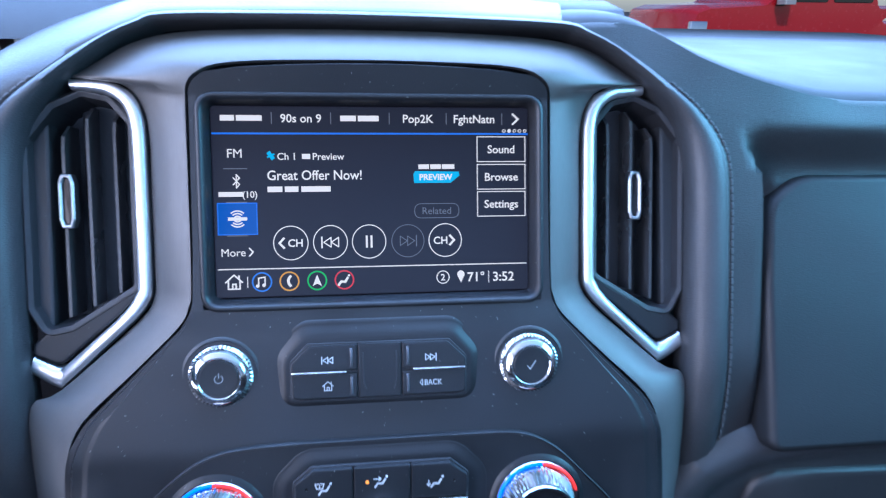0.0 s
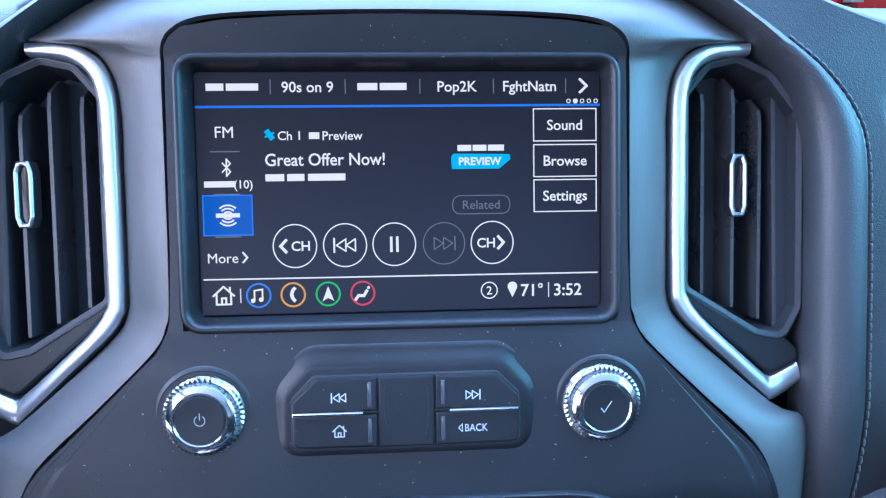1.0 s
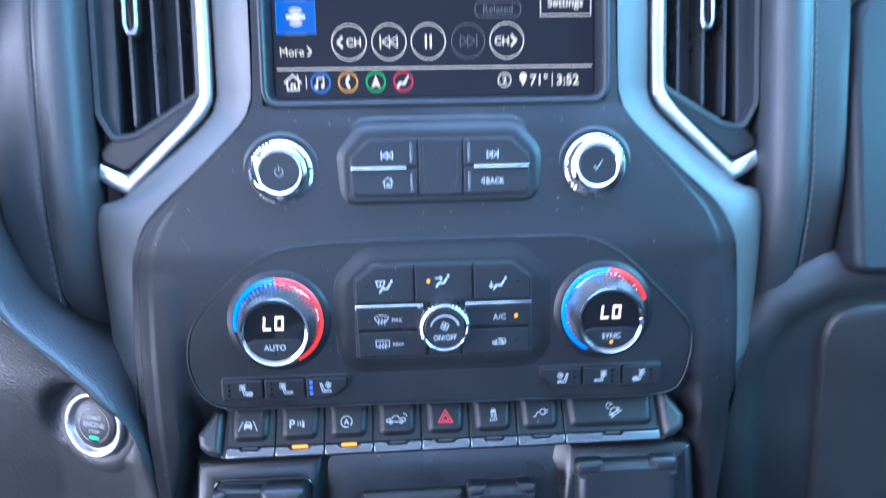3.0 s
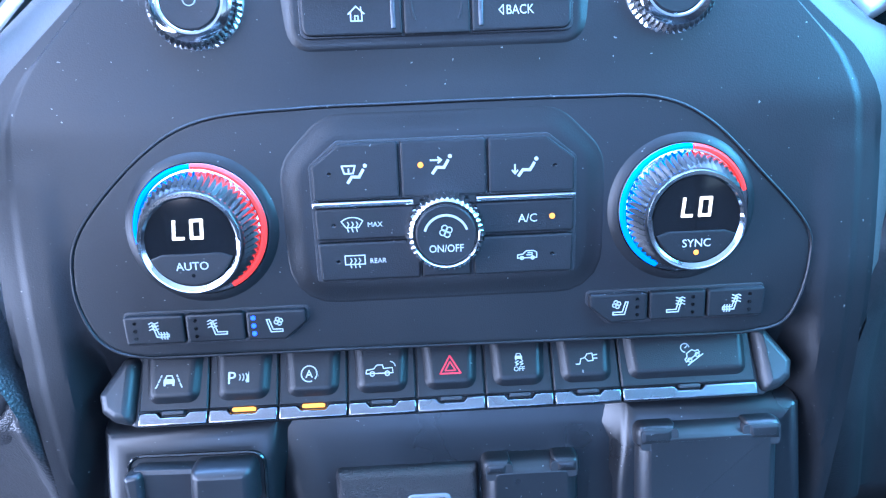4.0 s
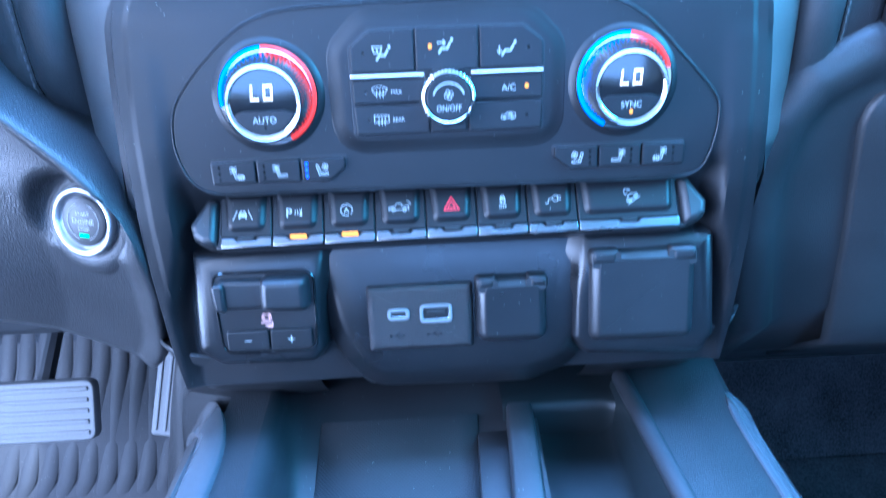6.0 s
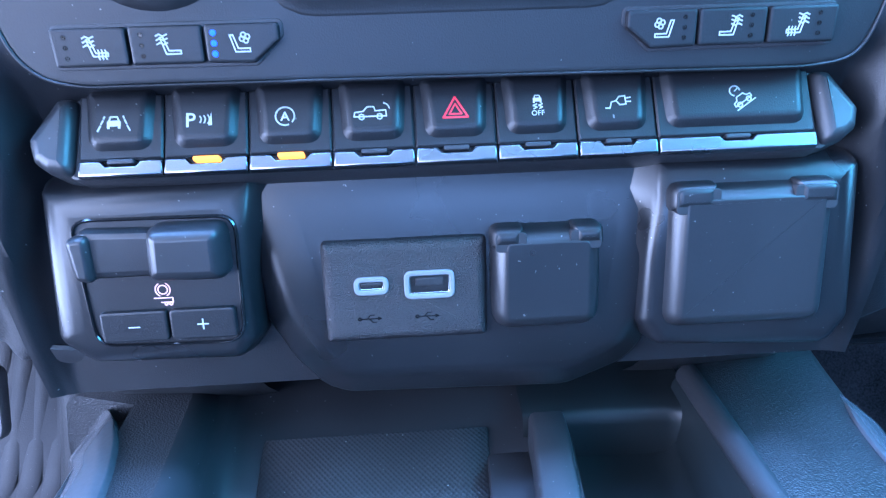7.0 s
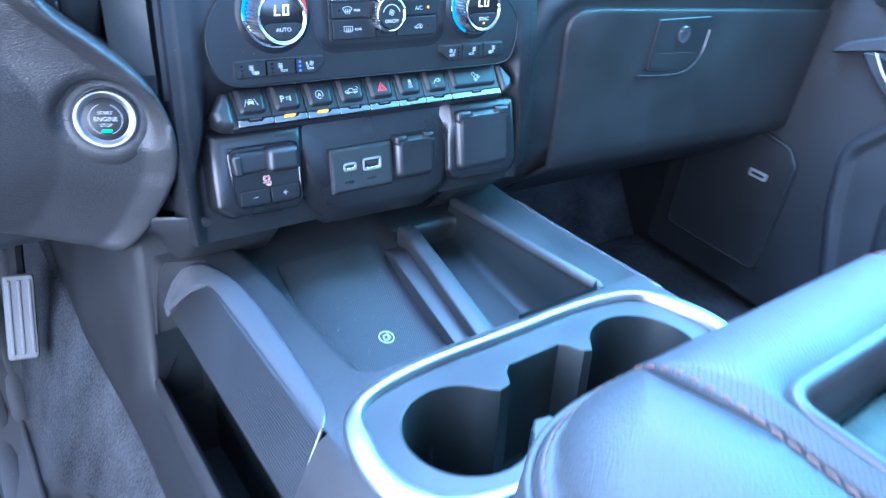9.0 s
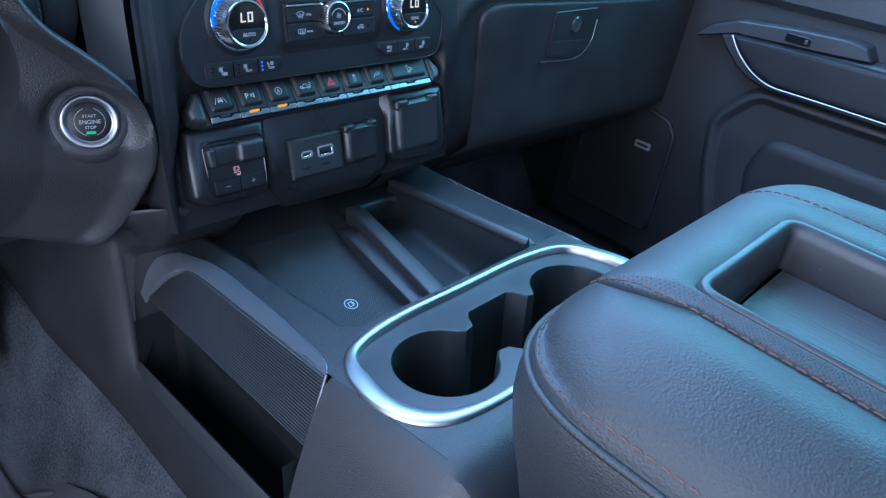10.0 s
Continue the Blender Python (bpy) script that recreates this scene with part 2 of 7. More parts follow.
def inset(loop, d):
    """The outline moved inwards by d."""
    n = len(loop)
    area = sum(loop[i - 1].x * loop[i].y - loop[i].x * loop[i - 1].y for i in range(n))
    s = 1 if area > 0 else -1
    out = []
    for i in range(n):
        a, p, b = loop[i - 1], loop[i], loop[(i + 1) % n]
        e1, e2 = (p - a), (b - p)
        if e1.length < 1e-9 or e2.length < 1e-9:
            e1 = e2 = b - a
        n1, n2 = Vector((-e1.y, e1.x)).normalized(), Vector((-e2.y, e2.x)).normalized()
        m = n1 + n2
        k = max(0.35, m.length_squared / 2)
        out.append(p + m * (s * d / k))
    # corners that have turned inside out close to the point where their sides meet
    for _ in range(14):
        bad = [(out[(i + 1) % n] - out[i]).dot(loop[(i + 1) % n] - loop[i]) < -1e-13 for i in range(n)]
        if not any(bad) or all(bad):
            break
        i0, i = bad.index(False), 0
        while i < n:
            j = (i0 + i) % n
            if bad[j]:
                run = [j]
                while bad[(run[-1] + 1) % n]:
                    run.append((run[-1] + 1) % n)
                last = (run[-1] + 1) % n
                a, b = out[j], out[last]
                d1, d2 = loop[j] - loop[j - 1], loop[(last + 1) % n] - loop[last]
                den = d1.x * d2.y - d1.y * d2.x
                if abs(den) > 0.05 * d1.length * d2.length:
                    k = ((b.x - a.x) * d2.y - (b.y - a.y) * d2.x) / den
                    mid = a + d1 * k
                else:
                    mid = (a + b) / 2
                for q in run + [last]:
                    out[q] = mid.copy()
                i += len(run)
            i += 1
    return out


def stackup(loop, prof, cap0=False, cap1=True, bm=None):
    """Rings of one outline, each inset by and at the height of a row of prof, skinned and capped."""
    bm = bm or bmesh.new()
    last = None
    for k, (d, z) in enumerate(prof):
        ring = [bm.verts.new((q.x, q.y, z)) for q in (inset(loop, d) if d else loop)]
        if last:
            for i in range(len(ring)):
                bm.faces.new((last[i - 1], last[i], ring[i], ring[i - 1]))
        elif cap0:
            bm.faces.new(ring)
        last = ring
    if cap1:
        d, z = prof[-1]
        ring = [bm.verts.new((q.x, q.y, z)) for q in inset(loop, d + 0.00025)]
        for i in range(len(ring)):
            bm.faces.new((last[i - 1], last[i], ring[i], ring[i - 1]))
        bm.faces.new(ring)
        bmesh.ops.remove_doubles(bm, verts=bm.verts, dist=0.000004)
        bmesh.ops.dissolve_degenerate(bm, dist=0.000004, edges=bm.edges)
    return bm


def slab(loop, z0, z1, b=0.0008, bm=None):
    """A plate with a rounded upper edge."""
    return stackup(loop, [(0, z0), (0, z1 - b), (b * 0.3, z1 - b * 0.3), (b, z1)], bm=bm)


def band(outer, inner, z0, z1, b=0.0005, bm=None):
    """A closed band between two outlines that have as many points."""
    bm = bm or bmesh.new()
    n = len(outer)
    oi, ii = inset(outer, b), inset(inner, -b)
    rings = []
    for lp, z in ((outer, z0), (outer, z1 - b), (oi, z1), (ii, z1), (inner, z1 - b), (inner, z0)):
        rings.append([bm.verts.new((q.x, q.y, z)) for q in lp])
    for a, c in zip(rings, rings[1:]):
        for i in range(n):
            bm.faces.new((a[i - 1], a[i], c[i], c[i - 1]))
    return bm


def lathe(prof, n=48, cx=0.0, cy=0.0, wave=None, bm=None, slant=0.0):
    """A turned shape: rows of (radius, height); wave(k, angle) may change the radius of row k."""
    bm = bm or bmesh.new()
    last = None
    for k, (r, z) in enumerate(prof):
        ring = []
        for i in range(n):
            a = 2 * math.pi * i / n
            q = r + (wave(k, i) if wave else 0)
            ring.append(bm.verts.new((cx + q * math.cos(a), cy + q * math.sin(a) + slant * z, z)))
        if last:
            for i in range(n):
                bm.faces.new((last[i - 1], last[i], ring[i], ring[i - 1]))
        last = ring
    bm.faces.new(last)
    return bm


def sheet(rows, closed=False, bm=None):
    """A skin through rows of points."""
    bm = bm or bmesh.new()
    vs = [[bm.verts.new(p) for p in r] for r in rows]
    for a, c in zip(vs, vs[1:]):
        n = len(a)
        for i in range(n if closed else n - 1):
            j = (i + 1) % n
            bm.faces.new((a[i], a[j], c[j], c[i]))
    return bm


def smooth_path(pts, per=6):
    """A smooth line through points (Catmull-Rom)."""
    P = [Vector(p) for p in pts]
    P = [P[0] * 2 - P[1]] + P + [P[-1] * 2 - P[-2]]
    out = []
    for i in range(1, len(P) - 2):
        a, b, c, d = P[i - 1], P[i], P[i + 1], P[i + 2]
        for k in range(per):
            t = k / per
            out.append(0.5 * ((2 * b) + (c - a) * t + (2 * a - 5 * b + 4 * c - d) * t * t + (3 * b - a - 3 * c + d) * t ** 3))
    out.append(P[-2])
    return out


def tube(path, r, n=8, bm=None, flat=1.0, up=Vector((0, 0, 1))):
    """A round or flattened rod along a line, closed at both ends."""
    bm = bm or bmesh.new()
    last = None
    for i, p in enumerate(path):
        d = (path[min(i + 1, len(path) - 1)] - path[max(i - 1, 0)]).normalized()
        s = d.cross(up)
        s = s.normalized() if s.length > 1e-6 else Vector((1, 0, 0))
        t = s.cross(d)
        q = r[i] if isinstance(r, list) else r
        ring = [bm.verts.new(p + s * (q * math.cos(2 * math.pi * k / n)) + t * (q * flat * math.sin(2 * math.pi * k / n))) for k in range(n)]
        if last:
            for k in range(n):
                bm.faces.new((last[k - 1], last[k], ring[k], ring[k - 1]))
        else:
            bm.faces.new(ring)
        last = ring
    bm.faces.new(last)
    return bm


def strokes(bm, lines, w, z, ox=0.0, oy=0.0, s=1.0, closed=False):
    """Thin raised strokes along lines of (x, y), as printed or lit marks."""
    h = 0.00012
    for ln in lines:
        q = [Vector((ox + s * x, oy + s * y)) for x, y in ln]
        for a, c in zip(q, q[1:]):
            d = c - a
            if d.length < 1e-7:
                continue
            d.normalize()
            e = d * (w * 0.35)
            n = Vector((-d.y, d.x)) * (w / 2)
            v = [bm.verts.new((*k, z + h)) for k in (a - e - n, c + e - n, c + e + n, a - e + n)]
            lo = [bm.verts.new((k.co.x, k.co.y, z)) for k in v]
            bm.faces.new(v)
            for i in range(4):
                bm.faces.new((v[i - 1], v[i], lo[i], lo[i - 1]))
    return bm


def arc(cx, cy, r, a0, a1, n=12):
    return [(cx + r * math.cos(radians(a0 + (a1 - a0) * i / n)), cy + r * math.sin(radians(a0 + (a1 - a0) * i / n))) for i in range(n + 1)]


def fill(bm, pts, z, ox=0.0, oy=0.0, s=1.0):
    return slab([Vector((ox + s * x, oy + s * y)) for x, y in pts], z, z + 0.00014, 0.00003, bm)


def words(bm, text, size, x, y, z, align="CENTER", squeeze=1.0, bold=0.0):
    """Raised lettering in the built-in font; y is the middle of the capitals."""
    cu = bpy.data.curves.new("lettering", "FONT")
    cu.body, cu.size, cu.align_x, cu.extrude, cu.offset = text, size, align, 0.00006, bold
    cu.resolution_u = 3
    ob = bpy.data.objects.new("lettering", cu)
    me = bpy.data.meshes.new_from_object(ob)
    me.transform(Matrix.Translation((x, y - size * 0.35, z + 0.00006)) @ Matrix.Diagonal((squeeze, 1, 1, 1)))
    bm.from_mesh(me)
    bpy.data.objects.remove(ob)
    bpy.data.curves.remove(cu)
    bpy.data.meshes.remove(me)
    return bm


def step(e0, e1, x):
    t = min(1.0, max(0.0, (x - e0) / (e1 - e0)))
    return t * t * (3 - 2 * t)


def lerp_table(x, table):
    if x <= table[0][0]:
        return table[0][1]
    for (a, p), (b, q) in zip(table, table[1:]):
        if x <= b:
            f = (x - a) / (b - a)
            return p + (q - p) * f
    return table[-1][1]


def curve_table(table, per=8):
    """The same table with more rows, on a smooth line."""
    return [(p.x, p.y) for p in smooth_path([(a, b, 0) for a, b in table], per)]


# Frames: the centre stack leans back, the console top falls towards the dash.
LEAN_BACK, FALL = radians(15.3), radians(7.0)
STACK = Matrix.Translation((0, 0.515, 0.70)) @ Matrix.Rotation(radians(90) - LEAN_BACK, 4, "X")
CONSOLE = Matrix.Translation((0, 0.37, 0.352)) @ Matrix.Rotation(-FALL, 4, "X")


# ---- cabin shell ----
def box(x0, y0, z0, x1, y1, z1, b=0.006):
    bm = slab(rect(x0, y0, x1, y1, b, 3), z0, z1, b)
    return bm


def plain_box(x0, y0, z0, x1, y1, z1):
    bm = bmesh.new()
    bmesh.ops.create_cube(bm, size=1.0, matrix=Matrix.Translation(((x0 + x1) / 2, (y0 + y1) / 2, (z0 + z1) / 2)) @ Matrix.Diagonal((x1 - x0, y1 - y0, z1 - z0, 1)))
    return bm


def build_shell():
    floor = part("floor", plain_box(-0.84, -1.3, -0.06, 0.84, 0.70, -0.006), CARPET)
    tagged(floor, "black carpeted cabin floor", "floor", kind="structure")
    fire = part("wall_front", sheet([[Vector((x, y, z)) for x in (-0.84, 0.84)] for y, z in ((0.70, -0.02), (0.86, 0.20), (0.92, 0.30), (1.20, 0.74))]), CARPET)
    tagged(fire, "black carpeted firewall under the dashboard", "wall", kind="structure")
    roof = part("ceiling", plain_box(-0.84, -1.34, 1.26, 0.84, 0.40, 1.30), HEADLINER)
    tagged(roof, "grey fabric headliner", "ceiling", kind="structure")
    # unseen wall, black in place of rear seats to keep the stack's reflections dark
    rear = part("wall_rear", plain_box(-0.84, -1.34, -0.06, 0.84, -1.30, 0.76), DARK)
    tagged(rear, "unseen rear cab wall, black in place of dark seats", "wall", kind="structure")
    for s, nm in ((-1, "wall_driver_side"), (1, "wall_passenger_side")):
        bm = plain_box(s * 0.80, -1.3, -0.06, s * 0.84, 1.25, 0.66) if s > 0 else plain_box(s * 0.80, -0.34, -0.06, s * 0.84, 1.25, 0.08)
        for y0, y1 in ((-1.3, -1.26), (-0.42, -0.34), (0.66, 0.72)) if s > 0 else ((-1.3, -1.26), (-0.42, -0.34), (0.66, 0.72), (-1.3, -0.34)):
            me = bpy.data.meshes.new("pillar")
            q = plain_box(s * 0.80, y0, -0.06 if (y0, y1) == (-1.3, -0.34) else 0.66 if s > 0 or y1 < 0 else 0.08, s * 0.84, y1, 0.66 if (y0, y1) == (-1.3, -0.34) else 1.30)
            q.to_mesh(me)
            q.free()
            bm.from_mesh(me)
            bpy.data.meshes.remove(me)
        w = part(nm, bm, HARD)
        tagged(w, "black plastic lined cab side with window opening" if s > 0 else "black plastic lined cab side with open doorway", "wall", kind="structure")
    wind = part("window_1", sheet([[Vector((x, y, z)) for x in (-0.82, 0.82)] for y, z in ((1.20, 0.78), (0.82, 1.04), (0.42, 1.27))]), GLASS)
    wind.visible_shadow = False
    tagged(wind, "clear curved windshield glass", "windshield", kind="structure")


build_shell()


# ---- centre stack ----
W_PANEL = [(-0.335, 0.160), (-0.31, 0.163), (-0.26, 0.1655), (-0.24, 0.166), (-0.208, 0.1655), (-0.184, 0.165), (-0.16, 0.164),
           (-0.1385, 0.162), (-0.130, 0.1595), (-0.118, 0.1530), (-0.093, 0.1270), (-0.0694, 0.1030), (-0.0605, 0.0985), (-0.0517, 0.0963), (0.0505, 0.0957)]
N_PANEL = [(-0.335, -0.014), (-0.27, -0.012), (-0.235, -0.008), (-0.222, 0.0), (-0.213, 0.0085), (-0.18, 0.0130), (-0.135, 0.0160), (-0.1, 0.0135),
           (-0.074, 0.0125), (-0.0605, 0.0095), (0.0505, 0.0085), (0.0683, 0.0150)]


N_SHOULDER = [(-0.335, -0.010), (-0.29, -0.001), (-0.26, 0.0045), (-0.23, 0.0095), (-0.20, 0.0130), (-0.17, 0.0145), (-0.150, 0.0154)]


def panel_n(v):
    return lerp_table(v, N_PANEL)


def v_top(u):
    a = abs(u)
    if a < 0.078:
        return 0.0686 - 0.0030 * (a / 0.078) ** 2
    f = (a - 0.078) / (0.0957 - 0.078)
    return 0.0656 - 0.0151 * (1 - math.sqrt(max(0.0, 1 - f * f)))


def build_stack():
    st = thing("centre_stack", "black plastic dashboard centre stack with brushed dark trim", "dashboard console", STACK)
    cols = [0.0, 0.02, 0.045, 0.07, 0.0868, 0.0915]
    cols = [-c for c in reversed(cols[1:])] + cols
    edge = [0.12, 0.25, 0.40] + [0.48 + 0.02 * k for k in range(24)] + [0.96, 1.0]
    vs = [-0.335 + 0.274 * i / 60 for i in range(61)] + [-0.0600, -0.0556, -0.03, 0.0, 0.03, 0.0480, 0.0505]
    rows = []

    def line(v, top=None):
        w = lerp_table(v, curve_w)
        us = [-0.0915 - (w - 0.0915) * e for e in reversed(edge)] + cols + [0.0915 + (w - 0.0915) * e for e in edge]
        r = []
        for u in us:
            vv = v if top is None else 0.0505 + (v_top(min(0.0956, abs(u))) - 0.0505) * top
            n = panel_n(vv)
            if abs(u) < 0.088 and -0.0565 < vv < 0.0485 and top is None:
                n = -0.003
            f = (abs(u) - 0.0915) / max(1e-6, w - 0.0915)
            if f > 0.95:
                n -= 0.0035 + (0.030 * step(-0.222, -0.245, vv) if f > 0.99 else 0.0)
            elif f > 0.85:
                n -= 0.0006
            # the shoulders stand up beside the recessed climate face, then roll back
            foot = step(-0.236, -0.290, vv)
            rise = min(1.0, max(0.0, (abs(u) - 0.1350 - 0.0110 * foot) / 0.0105))
            rise = rise * rise * (3 - 2 * rise)
            if vv < -0.150:
                n += (lerp_table(vv, N_SHOULDER) - panel_n(vv)) * rise - 6.0 * max(0.0, abs(u) - 0.1500) ** 2
            if top == 1.0:
                n -= 0.0035
            r.append(Vector((u, vv, n)))
        return r

    curve_w = W_PANEL
    for v in vs:
        rows.append(line(v))
    for top in (0.3, 0.6, 0.85, 0.95, 1.0):
        rows.append(line(0.0505, top))
    part("centre_panel", sheet(rows), PANEL, st, smooth=30)

    pairs = [((0.155, -0.316), (0.184, -0.312)), ((0.1640, -0.29), (0.187, -0.29)), ((0.1675, -0.27), (0.188, -0.27)), ((0.1680, -0.24), (0.188, -0.24)), ((0.1675, -0.208), (0.189, -0.21)), ((0.167, -0.184), (0.189, -0.184)), ((0.166, -0.16), (0.189, -0.16)),
             ((0.1637, -0.1385), (0.189, -0.137)), ((0.1545, -0.1178), (0.187, -0.112)), ((0.1285, -0.0928), (0.171, -0.1040)), ((0.1045, -0.0690), (0.1300, -0.0680)),
             ((0.0990, -0.058), (0.1212, -0.0545)), ((0.0976, -0.050), (0.1205, -0.040)), ((0.0972, -0.02), (0.1205, -0.01)), ((0.0972, 0.0), (0.1205, 0.01)), ((0.0972, 0.030), (0.1205, 0.030)),
             ((0.0972, 0.040), (0.1235, 0.048)), ((0.0968, 0.050), (0.134, 0.0602)), ((0.0950, 0.0572), (0.1600, 0.0636)), ((0.0905, 0.0625), (0.1520, 0.0690)),
             ((0.080, 0.0668), (0.1285, 0.0830)), ((0.060, 0.0688), (0.1000, 0.0895)), ((0.03, 0.0696), (0.05, 0.0920)), ((0.0, 0.0699), (0.0, 0.0925))]
    full = [((-a[0], a[1]), (-b[0], b[1])) for a, b in pairs[:-1]] + pairs[::-1]
    inn = smooth_path([(*a, 0) for a, b in full], 4)
    out = smooth_path([(*b, 0) for a, b in full], 4)
    rows = []
    for f in (0.0, 0.02, 0.08, 0.3, 0.6, 0.85, 0.97, 1.0):
        r = []
        for a, b in zip(inn, out):
            p = a.lerp(b, f)
            topness = max(0.0, min(1.0, (a.y - 0.05) / 0.015))
            low = max(0.0, min(1.0, (-0.13 - a.y) / 0.06))
            foot = max(0.0, -0.225 - a.y)
            n0, n1 = 0.006 + 0.006 * topness - 0.003 * low - 0.50 * foot, -0.011 - 0.004 * topness - 0.010 * low - 0.6 * max(0.0, min(0.05, -0.20 - a.y)) - 0.2 * foot
            n = n0 + (n1 - n0) * (f * f * 0.7 * (1 - low) + f * (0.3 + 0.7 * low))
            if f == 0.0:
                n -= 0.004
            r.append(Vector((p.x, p.y, n)))
        rows.append(r)
    above = [k for k, p in enumerate(inn) if p.y > -0.215]
    k0, k1 = above[0], above[-1]
    part("brushed_trim", sheet([r[k0:k1 + 1] for r in rows]), BRUSHED, st, "dark grey brushed metal-look trim", smooth=30)
    for cut in (slice(0, k0 + 1), slice(k1, None)):
        part("lower_trim", sheet([[v.copy() for v in r[cut]] for r in rows]), PLASTIC, st, "satin black lower trim", smooth=40)
    for s in (-1, 1):
        # fairing that carries the foot of the stack down beside the console, with a rolled seam along its top
        rows = []
        for dv, dn in ((-0.012, -0.030), (-0.002, -0.006), (0.0, -0.0005), (-0.0012, 0.0006), (-0.006, -0.001), (-0.018, -0.010), (-0.032, -0.028), (-0.045, -0.048), (-0.075, -0.085)):
            rows.append([Vector((s * u, -0.316 + rise + dv * (1.0 if u < 0.17 else 0.6), n + dn)) for u, n, rise in ((0.084, -0.024, -0.008), (0.100, -0.022, -0.008), (0.118, -0.020, -0.006), (0.136, -0.016, -0.002), (0.150, -0.0095, 0.003), (0.160, -0.0125, 0.004), (0.170, -0.024, 0.004), (0.186, -0.052, 0.0), (0.198, -0.080, -0.008))])
        part("foot_fairing", sheet(rows), PLASTIC, st, smooth=50)
    # soft rolled rim round the screen's recess
    rim = stackup(rect(-0.0915, -0.0605, 0.0915, 0.0527, 0.0095, 8), [(-0.0024, 0.0062), (-0.0008, 0.0098), (0.0006, 0.0105), (0.0018, 0.0100), (0.0031, 0.0072), (0.0043, 0.0024), (0.0049, -0.0015)], cap1=False)
    part("screen_rim", rim, PANEL, st, smooth=60)
    part("backing", slab(rect(-0.165, -0.31, 0.165, 0.09, 0.02), -0.09, -0.040, 0.002), DARK, st)
    return st


stack = build_stack()


# ---- air vents ----
SLAT = surface("vent_black", (0.045, 0.045, 0.047), 0.30)


def build_vent(sx):
    v = thing("air_vent", "black dashboard air vent with chrome surround and vertical slats", "air vent", STACK, "air vents beside the screen")
    S = lambda pts: [(sx * x, y) for x, y in pts]
    o = smooth_path([(*p, 0) for p in S([(0.1602, 0.0632), (0.148, 0.0624), (0.137, 0.0608), (0.1275, 0.0545), (0.1226, 0.042), (0.1217, 0.02), (0.1217, -0.045), (0.1235, -0.057), (0.1315, -0.0675), (0.1500, -0.0843), (0.1690, -0.1015), (0.1745, -0.1045), (0.1890, -0.0965)])], 4)
    i = smooth_path([(*p, 0) for p in S([(0.1602, 0.0572), (0.150, 0.0562), (0.142, 0.0545), (0.1345, 0.0495), (0.1308, 0.040), (0.1298, 0.02), (0.1298, -0.043), (0.1312, -0.0535), (0.138, -0.0630), (0.1550, -0.0782), (0.1695, -0.0905), (0.1740, -0.0925), (0.1870, -0.0860)])], 4)
    rows = []
    for f, h in ((0.0, -0.006), (0.02, -0.0006), (0.08, 0.0012), (0.3, 0.0021), (0.6, 0.0021), (0.88, 0.0010), (0.97, -0.0012), (1.0, -0.008)):
        r = []
        for a, b in zip(o, i):
            p = a.lerp(b, f)
            away = max(0.0, abs(p.x) - 0.135)
            r.append(Vector((p.x, p.y, -0.0095 + h - away * 0.16)))
        rows.append(r)
    part("chrome_strip", sheet(rows), CHROME_STRIP, v, "polished chrome strip", smooth=50)
    hole = fillet(S([(0.1312, 0.040), (0.1420, 0.0530), (0.1560, 0.0560), (0.1715, 0.0490), (0.1860, 0.0310), (0.1865, -0.060), (0.1790, -0.0740), (0.1660, -0.0715), (0.1312, -0.0500)]), 0.006)
    part("housing", stackup(hole, [(-0.0012, -0.020), (-0.0006, -0.0145), (0.0016, -0.0155), (0.0022, -0.019), (0.004, -0.046)]), DARK, v, smooth=30)
    rim = stackup(hole, [(-0.003, -0.024), (-0.0028, -0.0165), (-0.0012, -0.0148), (0.0, -0.0150), (0.0006, -0.0180)], cap1=False)
    part("rim", rim, PLASTIC, v)
    wall = fillet(S([(0.1752, 0.044), (0.1868, 0.028), (0.1872, -0.062), (0.1800, -0.0735), (0.1772, -0.070)]), 0.002)
    part("side_wall", slab(wall, -0.042, -0.0215, 0.002), PLASTIC, v)
    plate = fillet(S([(0.1308, -0.0540), (0.1400, -0.0640), (0.1705, -0.0903), (0.1745, -0.0915), (0.1868, -0.0858), (0.1868, -0.0800), (0.1785, -0.0725), (0.1660, -0.0705), (0.1312, -0.0495)]), 0.002)
    part("lower_plate", slab(plate, -0.030, -0.0155, 0.0015), PANEL, v)
    for k, u in enumerate((0.1414, 0.1562, 0.1692) if sx > 0 else (0.1412, 0.1552, 0.1680)):
        top = (0.0475, 0.0500, 0.0400)[k]
        bot = (-0.053, -0.060, -0.066)[k]
        pr = []
        for t in range(17):
            y = bot + (top - bot) * t / 16
            e = max(0.0, (y - top + 0.010) / 0.010)
            pr.append((y, -0.0205 - 0.010 * e * e))
        bm = sheet([[Vector((sx * (u + d), y, z if d2 == 0 else -0.045)) for d, d2 in ((0.0024, 1), (0.0012, 0), (0.0004, 0), (-0.0004, 0), (0.0008, 1))] for y, z in pr])
        part("slat", bm, SLAT, v)
    tab = thing_tab(sx)
    tab.parent = v
    return v


